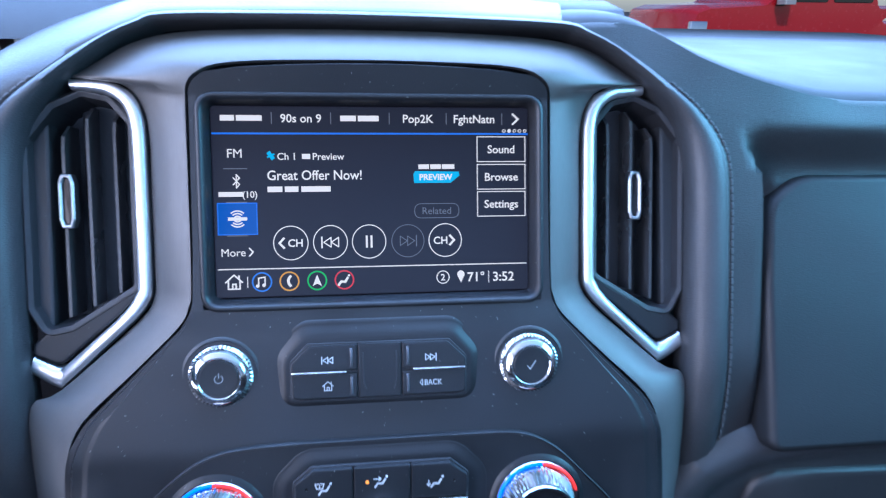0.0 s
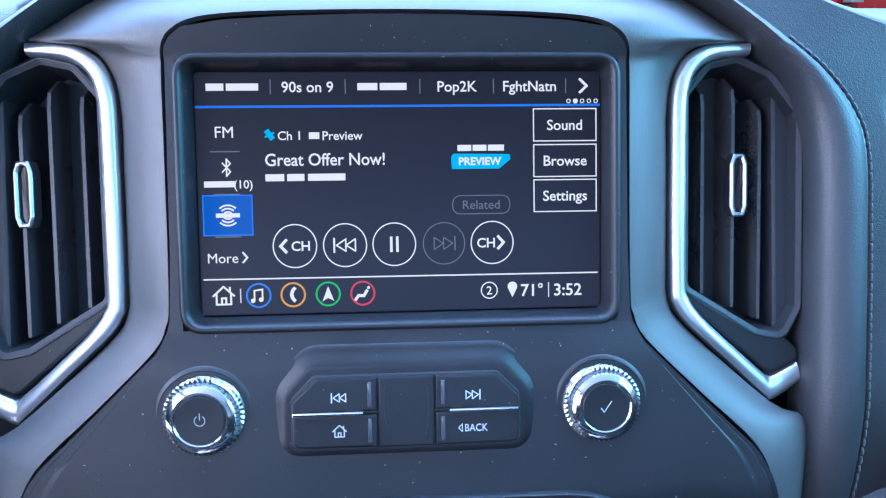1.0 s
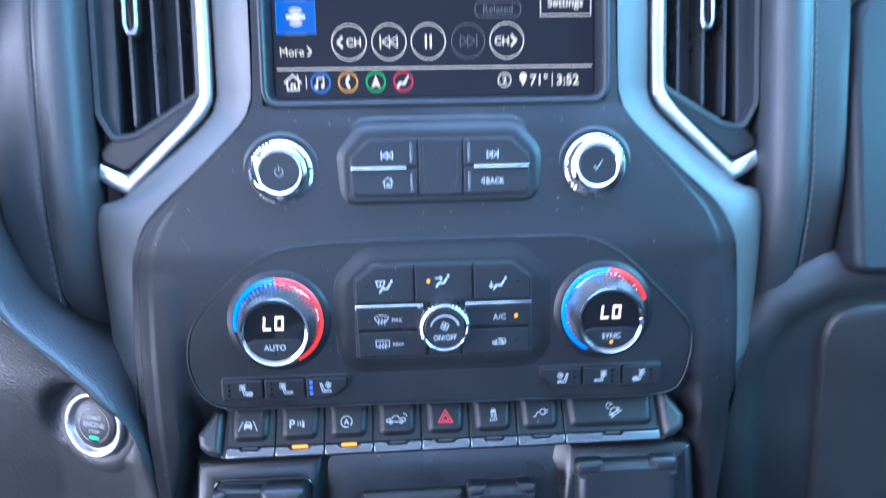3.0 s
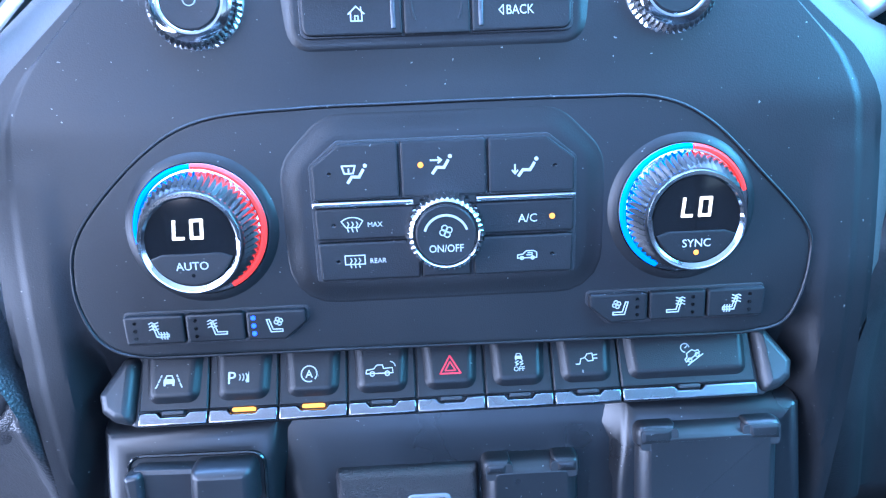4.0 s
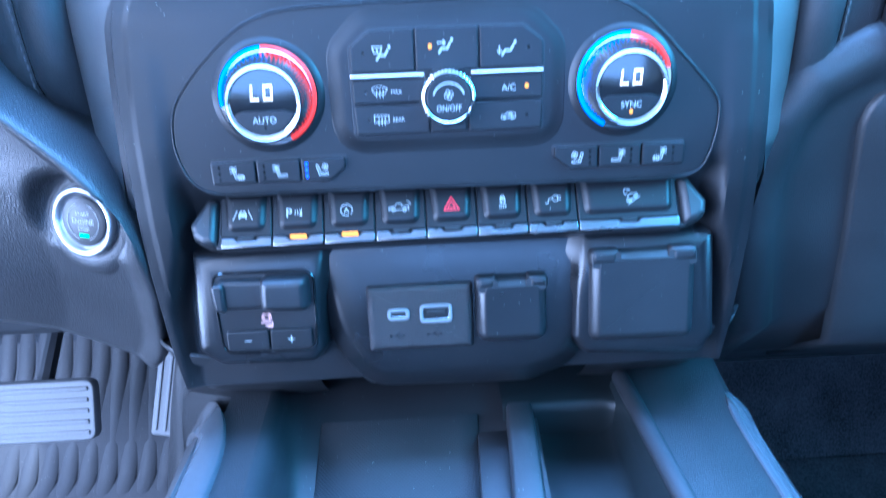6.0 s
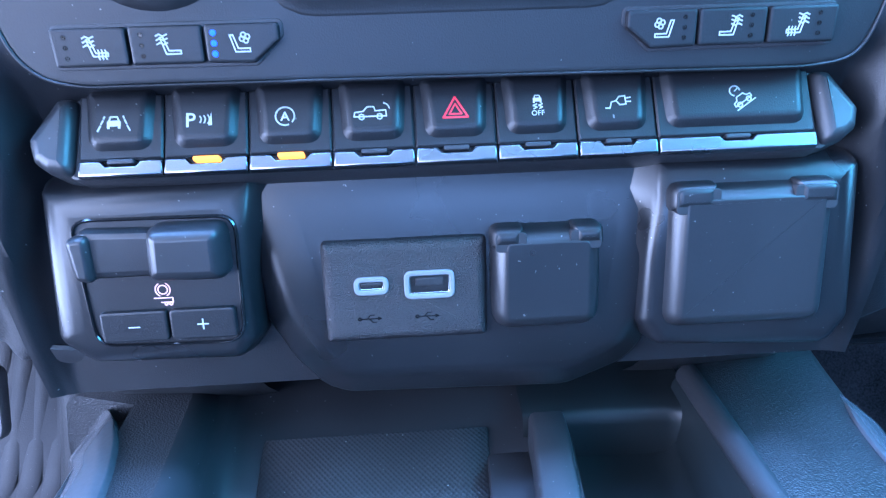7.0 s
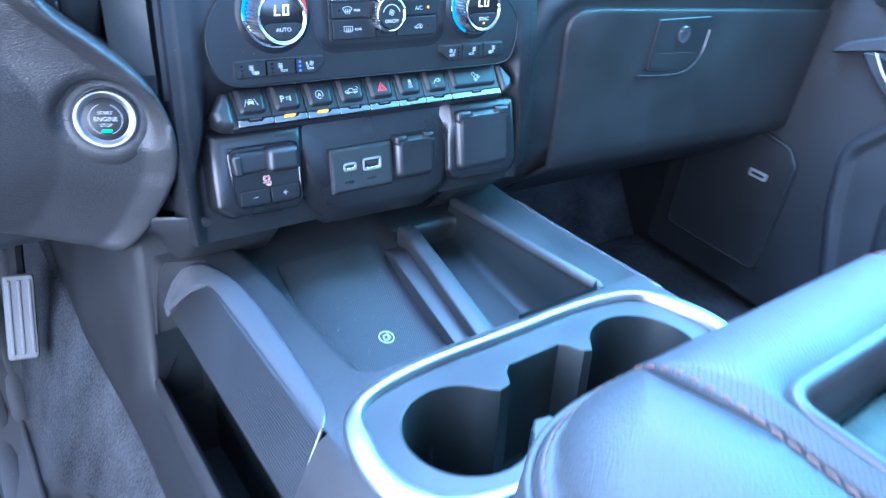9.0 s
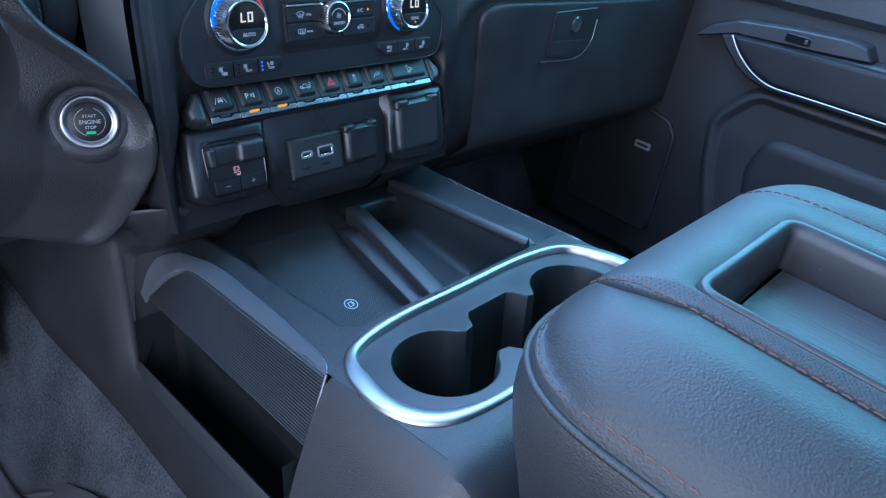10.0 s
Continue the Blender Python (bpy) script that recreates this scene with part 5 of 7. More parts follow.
    item("music_symbol", lambda bm: [strokes(bm, [[(-0.0640, -0.0490), (-0.0640, -0.0448), (-0.0606, -0.0443), (-0.0606, -0.0485)]], 0.0007, z)] + [fill(bm, [(c.x, c.y) for c in circle(*q, 0.0010, 10)], z) for q in ((-0.0646, -0.0491), (-0.0612, -0.0487))])
    item("phone_symbol", lambda bm: strokes(bm, [arc(-0.0448, -0.0468, 0.0034, 130, 230, 8)], 0.0014, z))
    item("navigation_symbol", lambda bm: fill(bm, [(-0.0327, -0.0436), (-0.0352, -0.0500), (-0.0327, -0.0486), (-0.0302, -0.0500)], z))
    item("climate_symbol", lambda bm: icon_person(bm, -0.0179, -0.0469, z, 0.0060, 0.0007, ""))
    line(arc(0.0371, -0.0469, 0.0035, 0, 360, 24), 0.0005, W_GLOW, "user_ring")
    txt("user_number", "2", 0.0052, 0.0371, -0.0469, bold=0.00005)
    item("location_symbol", lambda bm: fill(bm, [(0.0473 + px, -0.0462 + py) for px, py in arc(0, 0.0008, 0.0021, -20, 200, 12) + [(0, -0.0040)]], z))
    txt("outside_temperature", "71\u00b0", 0.0074, 0.0560, -0.0471, bold=0.0001)
    line([(0.0633, -0.0440), (0.0633, -0.0504)], 0.0004, W_GLOW)
    txt("clock", "3:52", 0.0074, 0.0718, -0.0472, bold=0.0001)
    for u, m, nm in ((-0.0622, RING_BLUE, "audio_ring"), (-0.0476, RING_ORANGE, "phone_ring"), (-0.0327, RING_GREEN, "navigation_ring"), (-0.0179, RING_RED, "climate_ring")):
        line(arc(u, -0.0469, 0.0050, 0, 360, 32), 0.0008, m, nm)


build_screen()


# ---- audio buttons and knobs ----
def mirror(pts):
    return [(-x, y) for x, y in pts][::-1]


def mirror_loop(loop):
    return [Vector((-q.x, q.y)) for q in reversed(loop)]


def build_audio():
    th = thing("audio_button_bank", "black audio buttons with thin chrome dividers", "button panel", STACK)
    pad = fillet([(-0.0492, -0.1102), (0.0492, -0.1102), (0.0492, -0.0870), (0.0392, -0.0762), (-0.0392, -0.0762), (-0.0492, -0.0870)], [0.006, 0.006, 0.008, 0.008, 0.008, 0.008])
    hood_pad(th, pad, 0.0120, 0.0150, 0.0082, PANEL)
    up = fillet([(-0.0465, -0.0933), (-0.0119, -0.0933), (-0.0119, -0.0793), (-0.0368, -0.0795), (-0.0465, -0.0887)], [0.0006, 0.0006, 0.0006, 0.003, 0.003])
    lo = fillet([(-0.0462, -0.1080), (-0.0119, -0.1083), (-0.0119, -0.0945), (-0.0465, -0.0945)], [0.0035, 0.0006, 0.0006, 0.0006])
    part("well", slab(fillet([(-0.0472, -0.1086), (0.0472, -0.1086), (0.0472, -0.088), (0.0380, -0.0785), (-0.0380, -0.0785), (-0.0472, -0.088)], 0.003), 0.0140, 0.0172, 0.0002), DARK, th)
    z, top = 0.0145, 0.0188
    btn = [button(th, p, z, top) for p in (up, lo, mirror_loop(up), mirror_loop(lo))]
    c = button(th, rect(-0.0114, -0.1084, 0.0114, -0.0792, 0.0006, 3), z, top)
    for s in (-1, 1):
        part("chrome_divider", slab(rect(min(s * 0.0463, s * 0.0175), -0.0946, max(s * 0.0463, s * 0.0175), -0.0929, 0.0004), z, top + 0.0012, 0.0005), CHROME, th)
        for y0, y1 in ((-0.0915, -0.0812), (-0.1065, -0.0962)):
            x = s * 0.0150
            part("grip_edge", slab(rect(x - 0.0009, y0, x + 0.0009, y1, 0.0005), z, top + 0.0006, 0.0006), TRIM_GREY, th)
    mark(btn[0], lambda bm: icon_prev(bm, -0.0273, -0.0873, top, 0.0042, 0.0004), PAINTED)
    mark(btn[1], lambda bm: icon_home(bm, -0.0275, -0.1012, top, 0.0050, 0.0004), PAINTED)
    mark(btn[2], lambda bm: icon_next(bm, 0.0271, -0.0877, top, 0.0042, 0.0004), PAINTED)
    def back(bm):
        words(bm, "BACK", 0.0044, 0.0285, -0.1014, top, squeeze=0.85)
        strokes(bm, [[(0.0228, -0.0998), (0.0213, -0.1014), (0.0228, -0.1030), (0.0228, -0.0998)]], 0.0003, top)
    mark(btn[3], back, PAINTED)
    for q in (-1, 1):
        ridge = smooth_path([Vector((q * x, y, top - 0.0002)) for x, y in ((0.0088, -0.0835), (0.0089, -0.0930), (0.0085, -0.1000), (0.0074, -0.1038))], 4)
        part("ridge", tube(ridge, 0.0005, 6), COVER, c)


build_audio()


def build_knob(cx, sign, label):
    th = thing("rotary_audio_control", label, "rotary control", STACK @ Matrix.Translation((cx, -0.0946, 0.0126)) @ Matrix.Diagonal((1, 1, 0.60, 1)), "audio knobs")
    part("base", lathe([(0.0212, -0.002), (0.0205, 0.0006), (0.0190, 0.0012), (0.0178, -0.001)], 48), PLASTIC, th, smooth=60)
    knurl = lambda k, i: 0.00055 * (1 if i % 2 else -1) if 3 <= k <= 5 else 0.0
    part("chrome_ring", lathe([(0.0168, -0.001), (0.0169, 0.0012), (0.0164, 0.0024), (0.0156, 0.0034), (0.0150, 0.0060), (0.0144, 0.0086), (0.0138, 0.0098), (0.0128, 0.0112), (0.0114, 0.0122), (0.0106, 0.0122), (0.0099, 0.0112)], 96, wave=knurl), CHROME, th, "polished chrome ring", smooth=25)
    cap = part("cap", lathe([(0.0100, 0.0100), (0.0100, 0.0116), (0.0096, 0.0121), (0.0060, 0.0118), (0.0001, 0.0117)], 40), BUTTON, th, "matt black cap")
    if sign == "power":
        mark(cap, lambda bm: strokes(bm, [arc(0, 0, 0.0021, 125, 415, 16), [(0, 0.0004), (0, 0.0030)]], 0.00035, 0.01185), GREY_POWER)
    else:
        mark(cap, lambda bm: strokes(bm, [[(-0.0022, -0.0003), (-0.0009, -0.0021), (0.0022, 0.0024)]], 0.00035, 0.01185), PAINTED)
    mark(th, lambda bm: words(bm, "PUSH", 0.0017, 0.0, -0.0187, 0.0013), GREY_MARK)
    return th


GREY_POWER = surface("soft_grey_marking", (0.30, 0.31, 0.32), 0.5, mottle=0.05)
build_knob(-0.0830, "power", "chrome and black volume knob with power symbol")
build_knob(0.0830, "tick", "chrome and black selector knob with tick mark")


# ---- climate controls ----
CLIMATE = STACK @ Matrix.Translation((0, -0.175, 0.0158)) @ Matrix.Rotation(radians(4.1), 4, "X")


def build_climate():
    th = thing("climate_panel", "black climate control panel with buttons and fan knob", "climate control", CLIMATE)
    edge = [(-0.1355, -0.0160), (-0.1300, 0.0035), (-0.1060, 0.0283), (-0.0830, 0.0402), (-0.0480, 0.0430), (-0.0180, 0.0433), (0.0180, 0.0435), (0.0480, 0.0433), (0.0760, 0.0422), (0.0955, 0.0335), (0.1150, 0.0148), (0.1335, -0.0058), (0.1362, -0.0190), (0.1330, -0.0350), (0.1270, -0.0440), (0.1150, -0.0466), (0.1020, -0.0469), (0.0750, -0.0467), (0.0, -0.0460), (-0.0750, -0.0455), (-0.1010, -0.0454), (-0.1140, -0.0450), (-0.1250, -0.0418), (-0.1322, -0.0330)]
    face = [Vector((q.x, q.y)) for q in smooth_path([(*q, 0) for q in edge[-2:] + edge + edge[:2]], 6)[12:-7]]
    part("face", stackup(face, [(0, -0.010), (0, -0.0008), (0.0004, -0.0001), (0.0012, 0.0)]), PANEL, th)
    part("face_lip", band(inset(face, -0.0009), inset(face, 0.0002), -0.006, 0.0006, 0.0004), PANEL, th, smooth=60)
    pad = fillet([(-0.0500, -0.0200), (0.0500, -0.0200), (0.0505, 0.0215), (0.0385, 0.0335), (-0.0385, 0.0335), (-0.0505, 0.0215)], 0.010)
    hood_pad(th, pad, 0.0, 0.0012, 0.0075, PANEL)
    part("well", slab(fillet([(-0.0470, -0.0188), (0.0470, -0.0188), (0.0472, 0.0235), (0.0372, 0.0318), (-0.0372, 0.0318), (-0.0472, 0.0235)], 0.002), 0.0012, 0.0032, 0.0002), DARK, th)
    z, top = 0.0015, 0.0056
    shapes = [[(-0.0460, 0.0114), (-0.0156, 0.0114), (-0.0156, 0.0311), (-0.0362, 0.0308), (-0.0460, 0.0235)], [(-0.0150, 0.0114), (0.0150, 0.0114), (0.0150, 0.0311), (-0.0150, 0.0311)], None,
              [(-0.0458, -0.0031), (-0.0104, -0.0031), (-0.0104, 0.0086), (-0.0460, 0.0086)], [(-0.0452, -0.0180), (-0.0096, -0.0180), (-0.0096, -0.0038), (-0.0458, -0.0038)], None, None]
    shapes[2] = mirror(shapes[0])
    shapes[5], shapes[6] = mirror(shapes[3]), mirror(shapes[4])
    b = [button(th, fillet(p, 0.0013), z, top) for p in shapes]
    button(th, rect(-0.0090, -0.0181, 0.0088, -0.0120, 0.0006), z, top - 0.001)
    for s in (-1, 1):
        part("chrome_divider", slab(rect(min(s * 0.0464, s * 0.0110), 0.0090, max(s * 0.0464, s * 0.0110), 0.0110, 0.0004), z, top + 0.0014, 0.0005), CHROME, th)
    w = 0.00036
    mark(b[0], lambda bm: icon_person(bm, -0.0300, 0.0205, top, 0.0066, w * 1.5, "glass"), PAINTED)
    mark(b[1], lambda bm: icon_person(bm, -0.0004, 0.0226, top, 0.0066, w * 1.5, "face"), PAINTED)
    mark(b[2], lambda bm: icon_person(bm, 0.0297, 0.0205, top, 0.0066, w * 1.5, "feet"), PAINTED)
    led = lambda p, x, y: part("indicator_light", lathe([(0.0010, top - 0.0005), (0.0010, top + 0.0002), (0.0006, top + 0.0005)], 16, x, y), ORANGE_GLOW, p, "lit orange indicator")
    led(b[1], -0.0080, 0.0226)
    led(b[5], 0.0380, 0.0026)
    for k, x, y in ((0, -0.0398, 0.0205), (2, 0.0390, 0.0205), (3, -0.0395, 0.0024), (4, -0.0388, -0.0108), (6, 0.0380, -0.0113)):
        part("indicator_light", lathe([(0.0008, top - 0.0005), (0.0008, top + 0.0001), (0.0005, top)], 12, x, y), GLOSS, b[k])
    mark(b[3], lambda bm: [icon_defrost(bm, -0.0330, 0.0024, top, 0.0056, w, False), words(bm, "MAX", 0.0025, -0.0250, 0.0024, top)], PAINTED)
    mark(b[4], lambda bm: [icon_defrost(bm, -0.0328, -0.0108, top, 0.0054, w, True), words(bm, "REAR", 0.0025, -0.0246, -0.0108, top)], PAINTED)
    mark(b[5], lambda bm: words(bm, "A/C", 0.0042, 0.0293, 0.0023, top), PAINTED)
    mark(b[6], lambda bm: icon_recirc(bm, 0.0288, -0.0113, top, 0.0042, w), PAINTED)


build_climate()


def build_fan_knob():
    th = thing("fan_knob", "knurled chrome fan speed knob reading on and off", "control knob", CLIMATE @ Matrix.Translation((-0.0003, -0.0008, 0.0022)))
    knurl = lambda k, i: 0.00036 * (1 if i % 2 else -1) if 1 <= k <= 4 else 0.0
    part("chrome_ring", lathe([(0.0140, -0.001), (0.0141, 0.0010), (0.0139, 0.0060), (0.0134, 0.0095), (0.0126, 0.0112), (0.0116, 0.0118), (0.0106, 0.0108)], 88, wave=knurl), CHROME, th, smooth=25)
    cap = part("cap", lathe([(0.0106, 0.0080), (0.0106, 0.0112), (0.0100, 0.0117), (0.0001, 0.0114)], 40), BUTTON, th)
    def m(bm):
        icon_fan(bm, 0, 0.0012, 0.01155, 0.0046, 0.00035)
        strokes(bm, [arc(0, -0.0008, 0.0076, 20, 160, 18)], 0.0008, 0.01155)
        words(bm, "ON/OFF", 0.0037, 0, -0.0048, 0.01155, squeeze=0.9)
    mark(cap, m, PAINTED)


build_fan_knob()


def ring_arc(r0, r1, a0, a1, z0, z1, n=40):
    rows = []
    for r, z in ((r0, z1 + 0.0004), ((r0 + r1) / 2, (z0 + z1) / 2 + 0.0008), (r1, z0)):
        rows.append([Vector((r * math.cos(radians(a)), r * math.sin(radians(a)), z)) for a in [a0 + (a1 - a0) * i / n for i in range(n + 1)]])
    return sheet(rows)


def build_dial(cx, word, split, lit):
    th = thing("temperature_dial", "chrome temperature dial with red and blue arc and LO display", "control dial", CLIMATE @ Matrix.Translation((cx, 0.0026, 0.0)), "temperature dials")
    part("collar", lathe([(0.0285, -0.001), (0.0265, 0.0006), (0.0248, 0.0016), (0.0240, 0.0018), (0.0236, 0.0004)], 64), PANEL, th, smooth=60)
    part("ring_base", lathe([(0.0239, 0.000), (0.0239, 0.0016), (0.0233, 0.0024), (0.0205, 0.0026)], 64), CHROME, th)
    for nm, m, a0, a1 in split:
        part(nm, ring_arc(0.0216, 0.0235, a0, a1, 0.0026, 0.0032), m, th, "lit coloured arc")
    knurl = lambda k, i: 0.00040 * (1 if i % 2 else -1) if 1 <= k <= 3 else 0.0
    part("knurled_ring", lathe([(0.0214, 0.0030), (0.0206, 0.0050), (0.0190, 0.0100), (0.0180, 0.0128), (0.0176, 0.0140)], 112, wave=knurl, slant=-0.15), CHROME, th, "knurled chrome grip", smooth=20)
    part("bezel", lathe([(0.0178, 0.0120), (0.0180, 0.0140), (0.0174, 0.0152), (0.0162, 0.0152), (0.0152, 0.0140)], 64, slant=-0.15), CHROME, th, smooth=50)
    f = part("display", lathe([(0.0155, 0.0130), (0.0153, 0.0143), (0.0001, 0.0146)], 48, slant=-0.15), GLOSS, th, "gloss black round display")
    low = [(0.0148 * math.cos(radians(a)), 0.0148 * math.sin(radians(a))) for a in range(200, 341, 7)] + [(0.0100, -0.0036), (-0.0100, -0.0036)]
    b = part("push_button", slab([Vector(p) for p in low], 0.0138, 0.0151, 0.0004), BUTTON, th)
    b.matrix_basis = Matrix.Translation((0, -0.0022, 0))
    f_shift = -0.0022
    mark(b, lambda bm: words(bm, word, 0.0040, 0, -0.0078, 0.0151), PAINTED)
    if lit:
        part("indicator_light", lathe([(0.0009, 0.0149), (0.0009, 0.0153), (0.0005, 0.0155)], 14, 0, -0.0112), ORANGE_GLOW, b)
    else:
        part("indicator_light", lathe([(0.0006, 0.0149), (0.0006, 0.0152), (0.0004, 0.0152)], 14, 0, -0.0112), GLOSS, b)
    for line in ([(-0.0046, 0.0078), (-0.0052, 0.0018), (-0.0020, 0.0018)], [(0.0012, 0.0078), (0.0008, 0.0018), (0.0042, 0.0018), (0.0046, 0.0078), (0.0012, 0.0078)]):
        mark(f, lambda bm: strokes(bm, [line], 0.0011, 0.0147, 0, f_shift), LO_GLOW, "digit")


build_dial(-0.0870, "AUTO", (("red_arc", DIAL_RED, -65, 92), ("blue_arc", DIAL_BLUE, 93, 190)), False)
build_dial(0.0866, "SYNC", (("red_arc", DIAL_RED, 15, 84), ("blue_arc", DIAL_BLUE, 85, 245)), True)


def build_seat_buttons(s):
    th = thing("seat_climate_buttons", "three black seat heating and cooling buttons", "button panel", CLIMATE, "seat climate buttons")
    z, top = -0.0005, 0.0030
    y0, y1 = -0.0396, -0.0286
    part("well", slab(fillet([(s * x, y) for x, y in ((-0.1196, y0 - 0.001), (-0.0600, y0 - 0.0014), (-0.0516, y1 - 0.004), (-0.0516, y1 + 0.001), (-0.1196, y1 + 0.001))], 0.002), -0.001, 0.0004, 0.0002), DARK, th)
    shapes = [[(-0.1186, y0), (-0.0972, y0), (-0.0972, y1), (-0.1190, y1)], [(-0.0964, y0), (-0.0752, y0), (-0.0752, y1), (-0.0964, y1)], [(-0.0744, y0), (-0.0605, y0 - 0.0004), (-0.0526, y1 - 0.0050), (-0.0526, y1), (-0.0744, y1)]]
    kinds = [(True, True, False), (True, False, False), (False, False, True)]
    for k, (p, (back, cush, fan)) in enumerate(zip(shapes, kinds)):
        p = p if s > 0 else mirror(p)
        b = button(th, fillet(p, 0.0012, 3), z, top)
        cx = s * (-0.1060, -0.0848, -0.0645)[k]
        mark(b, lambda bm: icon_seat(bm, cx, -0.0340, top, 0.0060, 0.00038, back, cush, fan, 1 if s > 0 else -1), PAINTED)
        e = ((-0.1148, -0.0928, -0.0718) if s > 0 else (0.1130, 0.0915, 0.0705))[k]
        for j in range(3):
            lit = s > 0 and k == 2
            part("indicator_light", lathe([(0.0009 if lit else 0.0007, top - 0.0004), (0.0009 if lit else 0.0007, top + 0.0002), (0.0006, top + (0.0004 if lit else 0.0))], 12, e, -0.0310 - 0.0030 * j), LED_BLUE if lit else GLOSS, b)


for s in (1, -1):
    build_seat_buttons(s)


# ---- switch row ----
ROW = STACK @ Matrix.Translation((0, -0.2360, 0.0046)) @ Matrix.Rotation(radians(-24), 4, "X")


def build_switches():
    th = thing("switch_row", "row of black switches with silver lower lips", "switch panel", ROW)
    part("bar", slab(fillet([(-0.1345, -0.0060), (-0.1225, -0.0140), (0.1240, -0.0140), (0.1345, -0.0040), (0.1230, 0.0135), (-0.1225, 0.0135)], 0.003), -0.016, -0.0012, 0.001), PLASTIC, th)
    for s in (-1, 1):
        lp = fillet([(s * x, y) for x, y in ((0.1222, -0.0136), (0.1300, -0.0118), (0.1348, -0.0082), (0.1366, -0.0010), (0.1275, 0.0128), (0.1210, 0.0128))], 0.003)
        part("end_cap", stackup(lp, [(0, -0.014), (0, -0.0020), (0.0004, 0.0002), (0.0012, 0.0018), (0.0024, 0.0030), (0.0040, 0.0036)]), PLASTIC, th, smooth=70)
    xs = [-0.1205, -0.0938, -0.0670, -0.0402, -0.0135, 0.0133, 0.0400, 0.0667, 0.1205]
    for k in range(8):
        a, b = xs[k] + 0.00025, xs[k + 1] - 0.00025
        sw = part("switch", stackup(rect(a, -0.0085, b, 0.0128, 0.0006, 3), [(0, -0.006), (0, 0.0008), (0.0006, 0.0014)]), BUTTON, th)
        top = 0.0040
        part("raised_pad", stackup(fillet([(a + 0.0056, -0.0032), (b - 0.0056, -0.0032), (b - 0.0046, 0.0122), (a + 0.0046, 0.0122)], [0.0022, 0.0022, 0.0004, 0.0004], 4), [(-0.0026, 0.0012), (-0.0021, 0.0017), (-0.0006, 0.0034), (0.0003, top - 0.0002), (0.0014, top)]), BUTTON, sw)
        m = (a + b) / 2
        n = 0.0062
        lip = [(a, -0.0139), (b, -0.0139), (b, -0.0088), (m + n, -0.0088), (m + n - 0.0016, -0.0106), (m - n + 0.0016, -0.0106), (m - n, -0.0088), (a, -0.0088)]
        part("silver_lip", stackup([Vector(p) for p in lip], [(0, -0.010), (0, 0.0012), (0.0003, 0.0018), (0.0007, 0.0020)]), LIP_SILVER, sw, "satin silver lip")
        lit = k in (1, 2)
        part("status_light", slab(rect(m - 0.0042, -0.0099, m + 0.0042, -0.0084, 0.0006, 3), -0.004, 0.0020, 0.0004), ORANGE_GLOW if lit else DARK, sw, "lit orange bar" if lit else "")
        w = 0.00038
        y = 0.0028
        x = (-0.1083, -0.0819, -0.0547, -0.0271, 0.0, 0.0269, 0.0543, 0.0945)[k]
        def sym(bm):
            z = top
            if k == 0:
                for q in (-1, 1):
                    strokes(bm, [[(q * 0.0050, -0.0026), (q * 0.0042, -0.0010)], [(q * 0.0040, -0.0004), (q * 0.0034, 0.0008)], [(q * 0.0032, 0.0014), (q * 0.0029, 0.0021)]], w * 1.2, z, x, y)
                icon_car_front(bm, x, y, z, 0.0042)
            elif k == 1:
                words(bm, "P", 0.0066, x - 0.0026, y, z, bold=0.00004)
                for j in range(3):
                    strokes(bm, [arc(-0.0008 + 0.0010 * j, 0.0, 0.0016 + 0.0003 * j, -40, 40, 5)], w, z, x, y)
                fill(bm, [(0.0030, -0.0020), (0.0042, -0.0020), (0.0040, 0.0022)], z, x, y)
            elif k == 2:
                strokes(bm, [arc(0, 0, 0.0030, -40, 290, 24)], w * 1.2, z, x, y)
                words(bm, "A", 0.0042, x, y, z, bold=0.00004)
            elif k == 3:
                strokes(bm, [[(-0.0056, -0.0012), (-0.0054, 0.0002), (-0.0026, 0.0006), (-0.0014, 0.0020), (0.0008, 0.0020), (0.0012, 0.0006), (0.0046, 0.0008), (0.0048, -0.0012), (-0.0056, -0.0012)], arc(-0.0032, -0.0013, 0.0009, 0, 360, 8), arc(0.0026, -0.0013, 0.0009, 0, 360, 8), arc(0.0036, 0.0010, 0.0022, 10, 80, 6)], w, z, x, y)
            elif k == 5:
                icon_car_front(bm, x, y + 0.0024, z, 0.0028)
                strokes(bm, [[(q + 0.0007, 0.0008), (q - 0.0005, 0.0003), (q + 0.0007, -0.0003), (q - 0.0003, -0.0008)] for q in (-0.0009, 0.0009)], w, z, x, y)
                words(bm, "OFF", 0.0025, x, y - 0.0022, z)
            elif k == 6:
                strokes(bm, [[(-0.0050, -0.0016), (-0.0036, -0.0016), (-0.0030, 0.0004), (-0.0014, 0.0008)], [(-0.0014, 0.0008), (-0.0004, 0.0022), (0.0016, 0.0024), (0.0018, -0.0004), (-0.0002, -0.0006), (-0.0014, 0.0008)], [(0.0018, 0.0016), (0.0034, 0.0018)], [(0.0018, 0.0004), (0.0034, 0.0004)]], w, z, x, y)
            elif k == 7:
                ca, sa = math.cos(radians(33)), math.sin(radians(33))
                tilt = lambda pts: [(px * ca - py * sa + 0.0008, px * sa + py * ca - 0.0006) for px, py in pts]
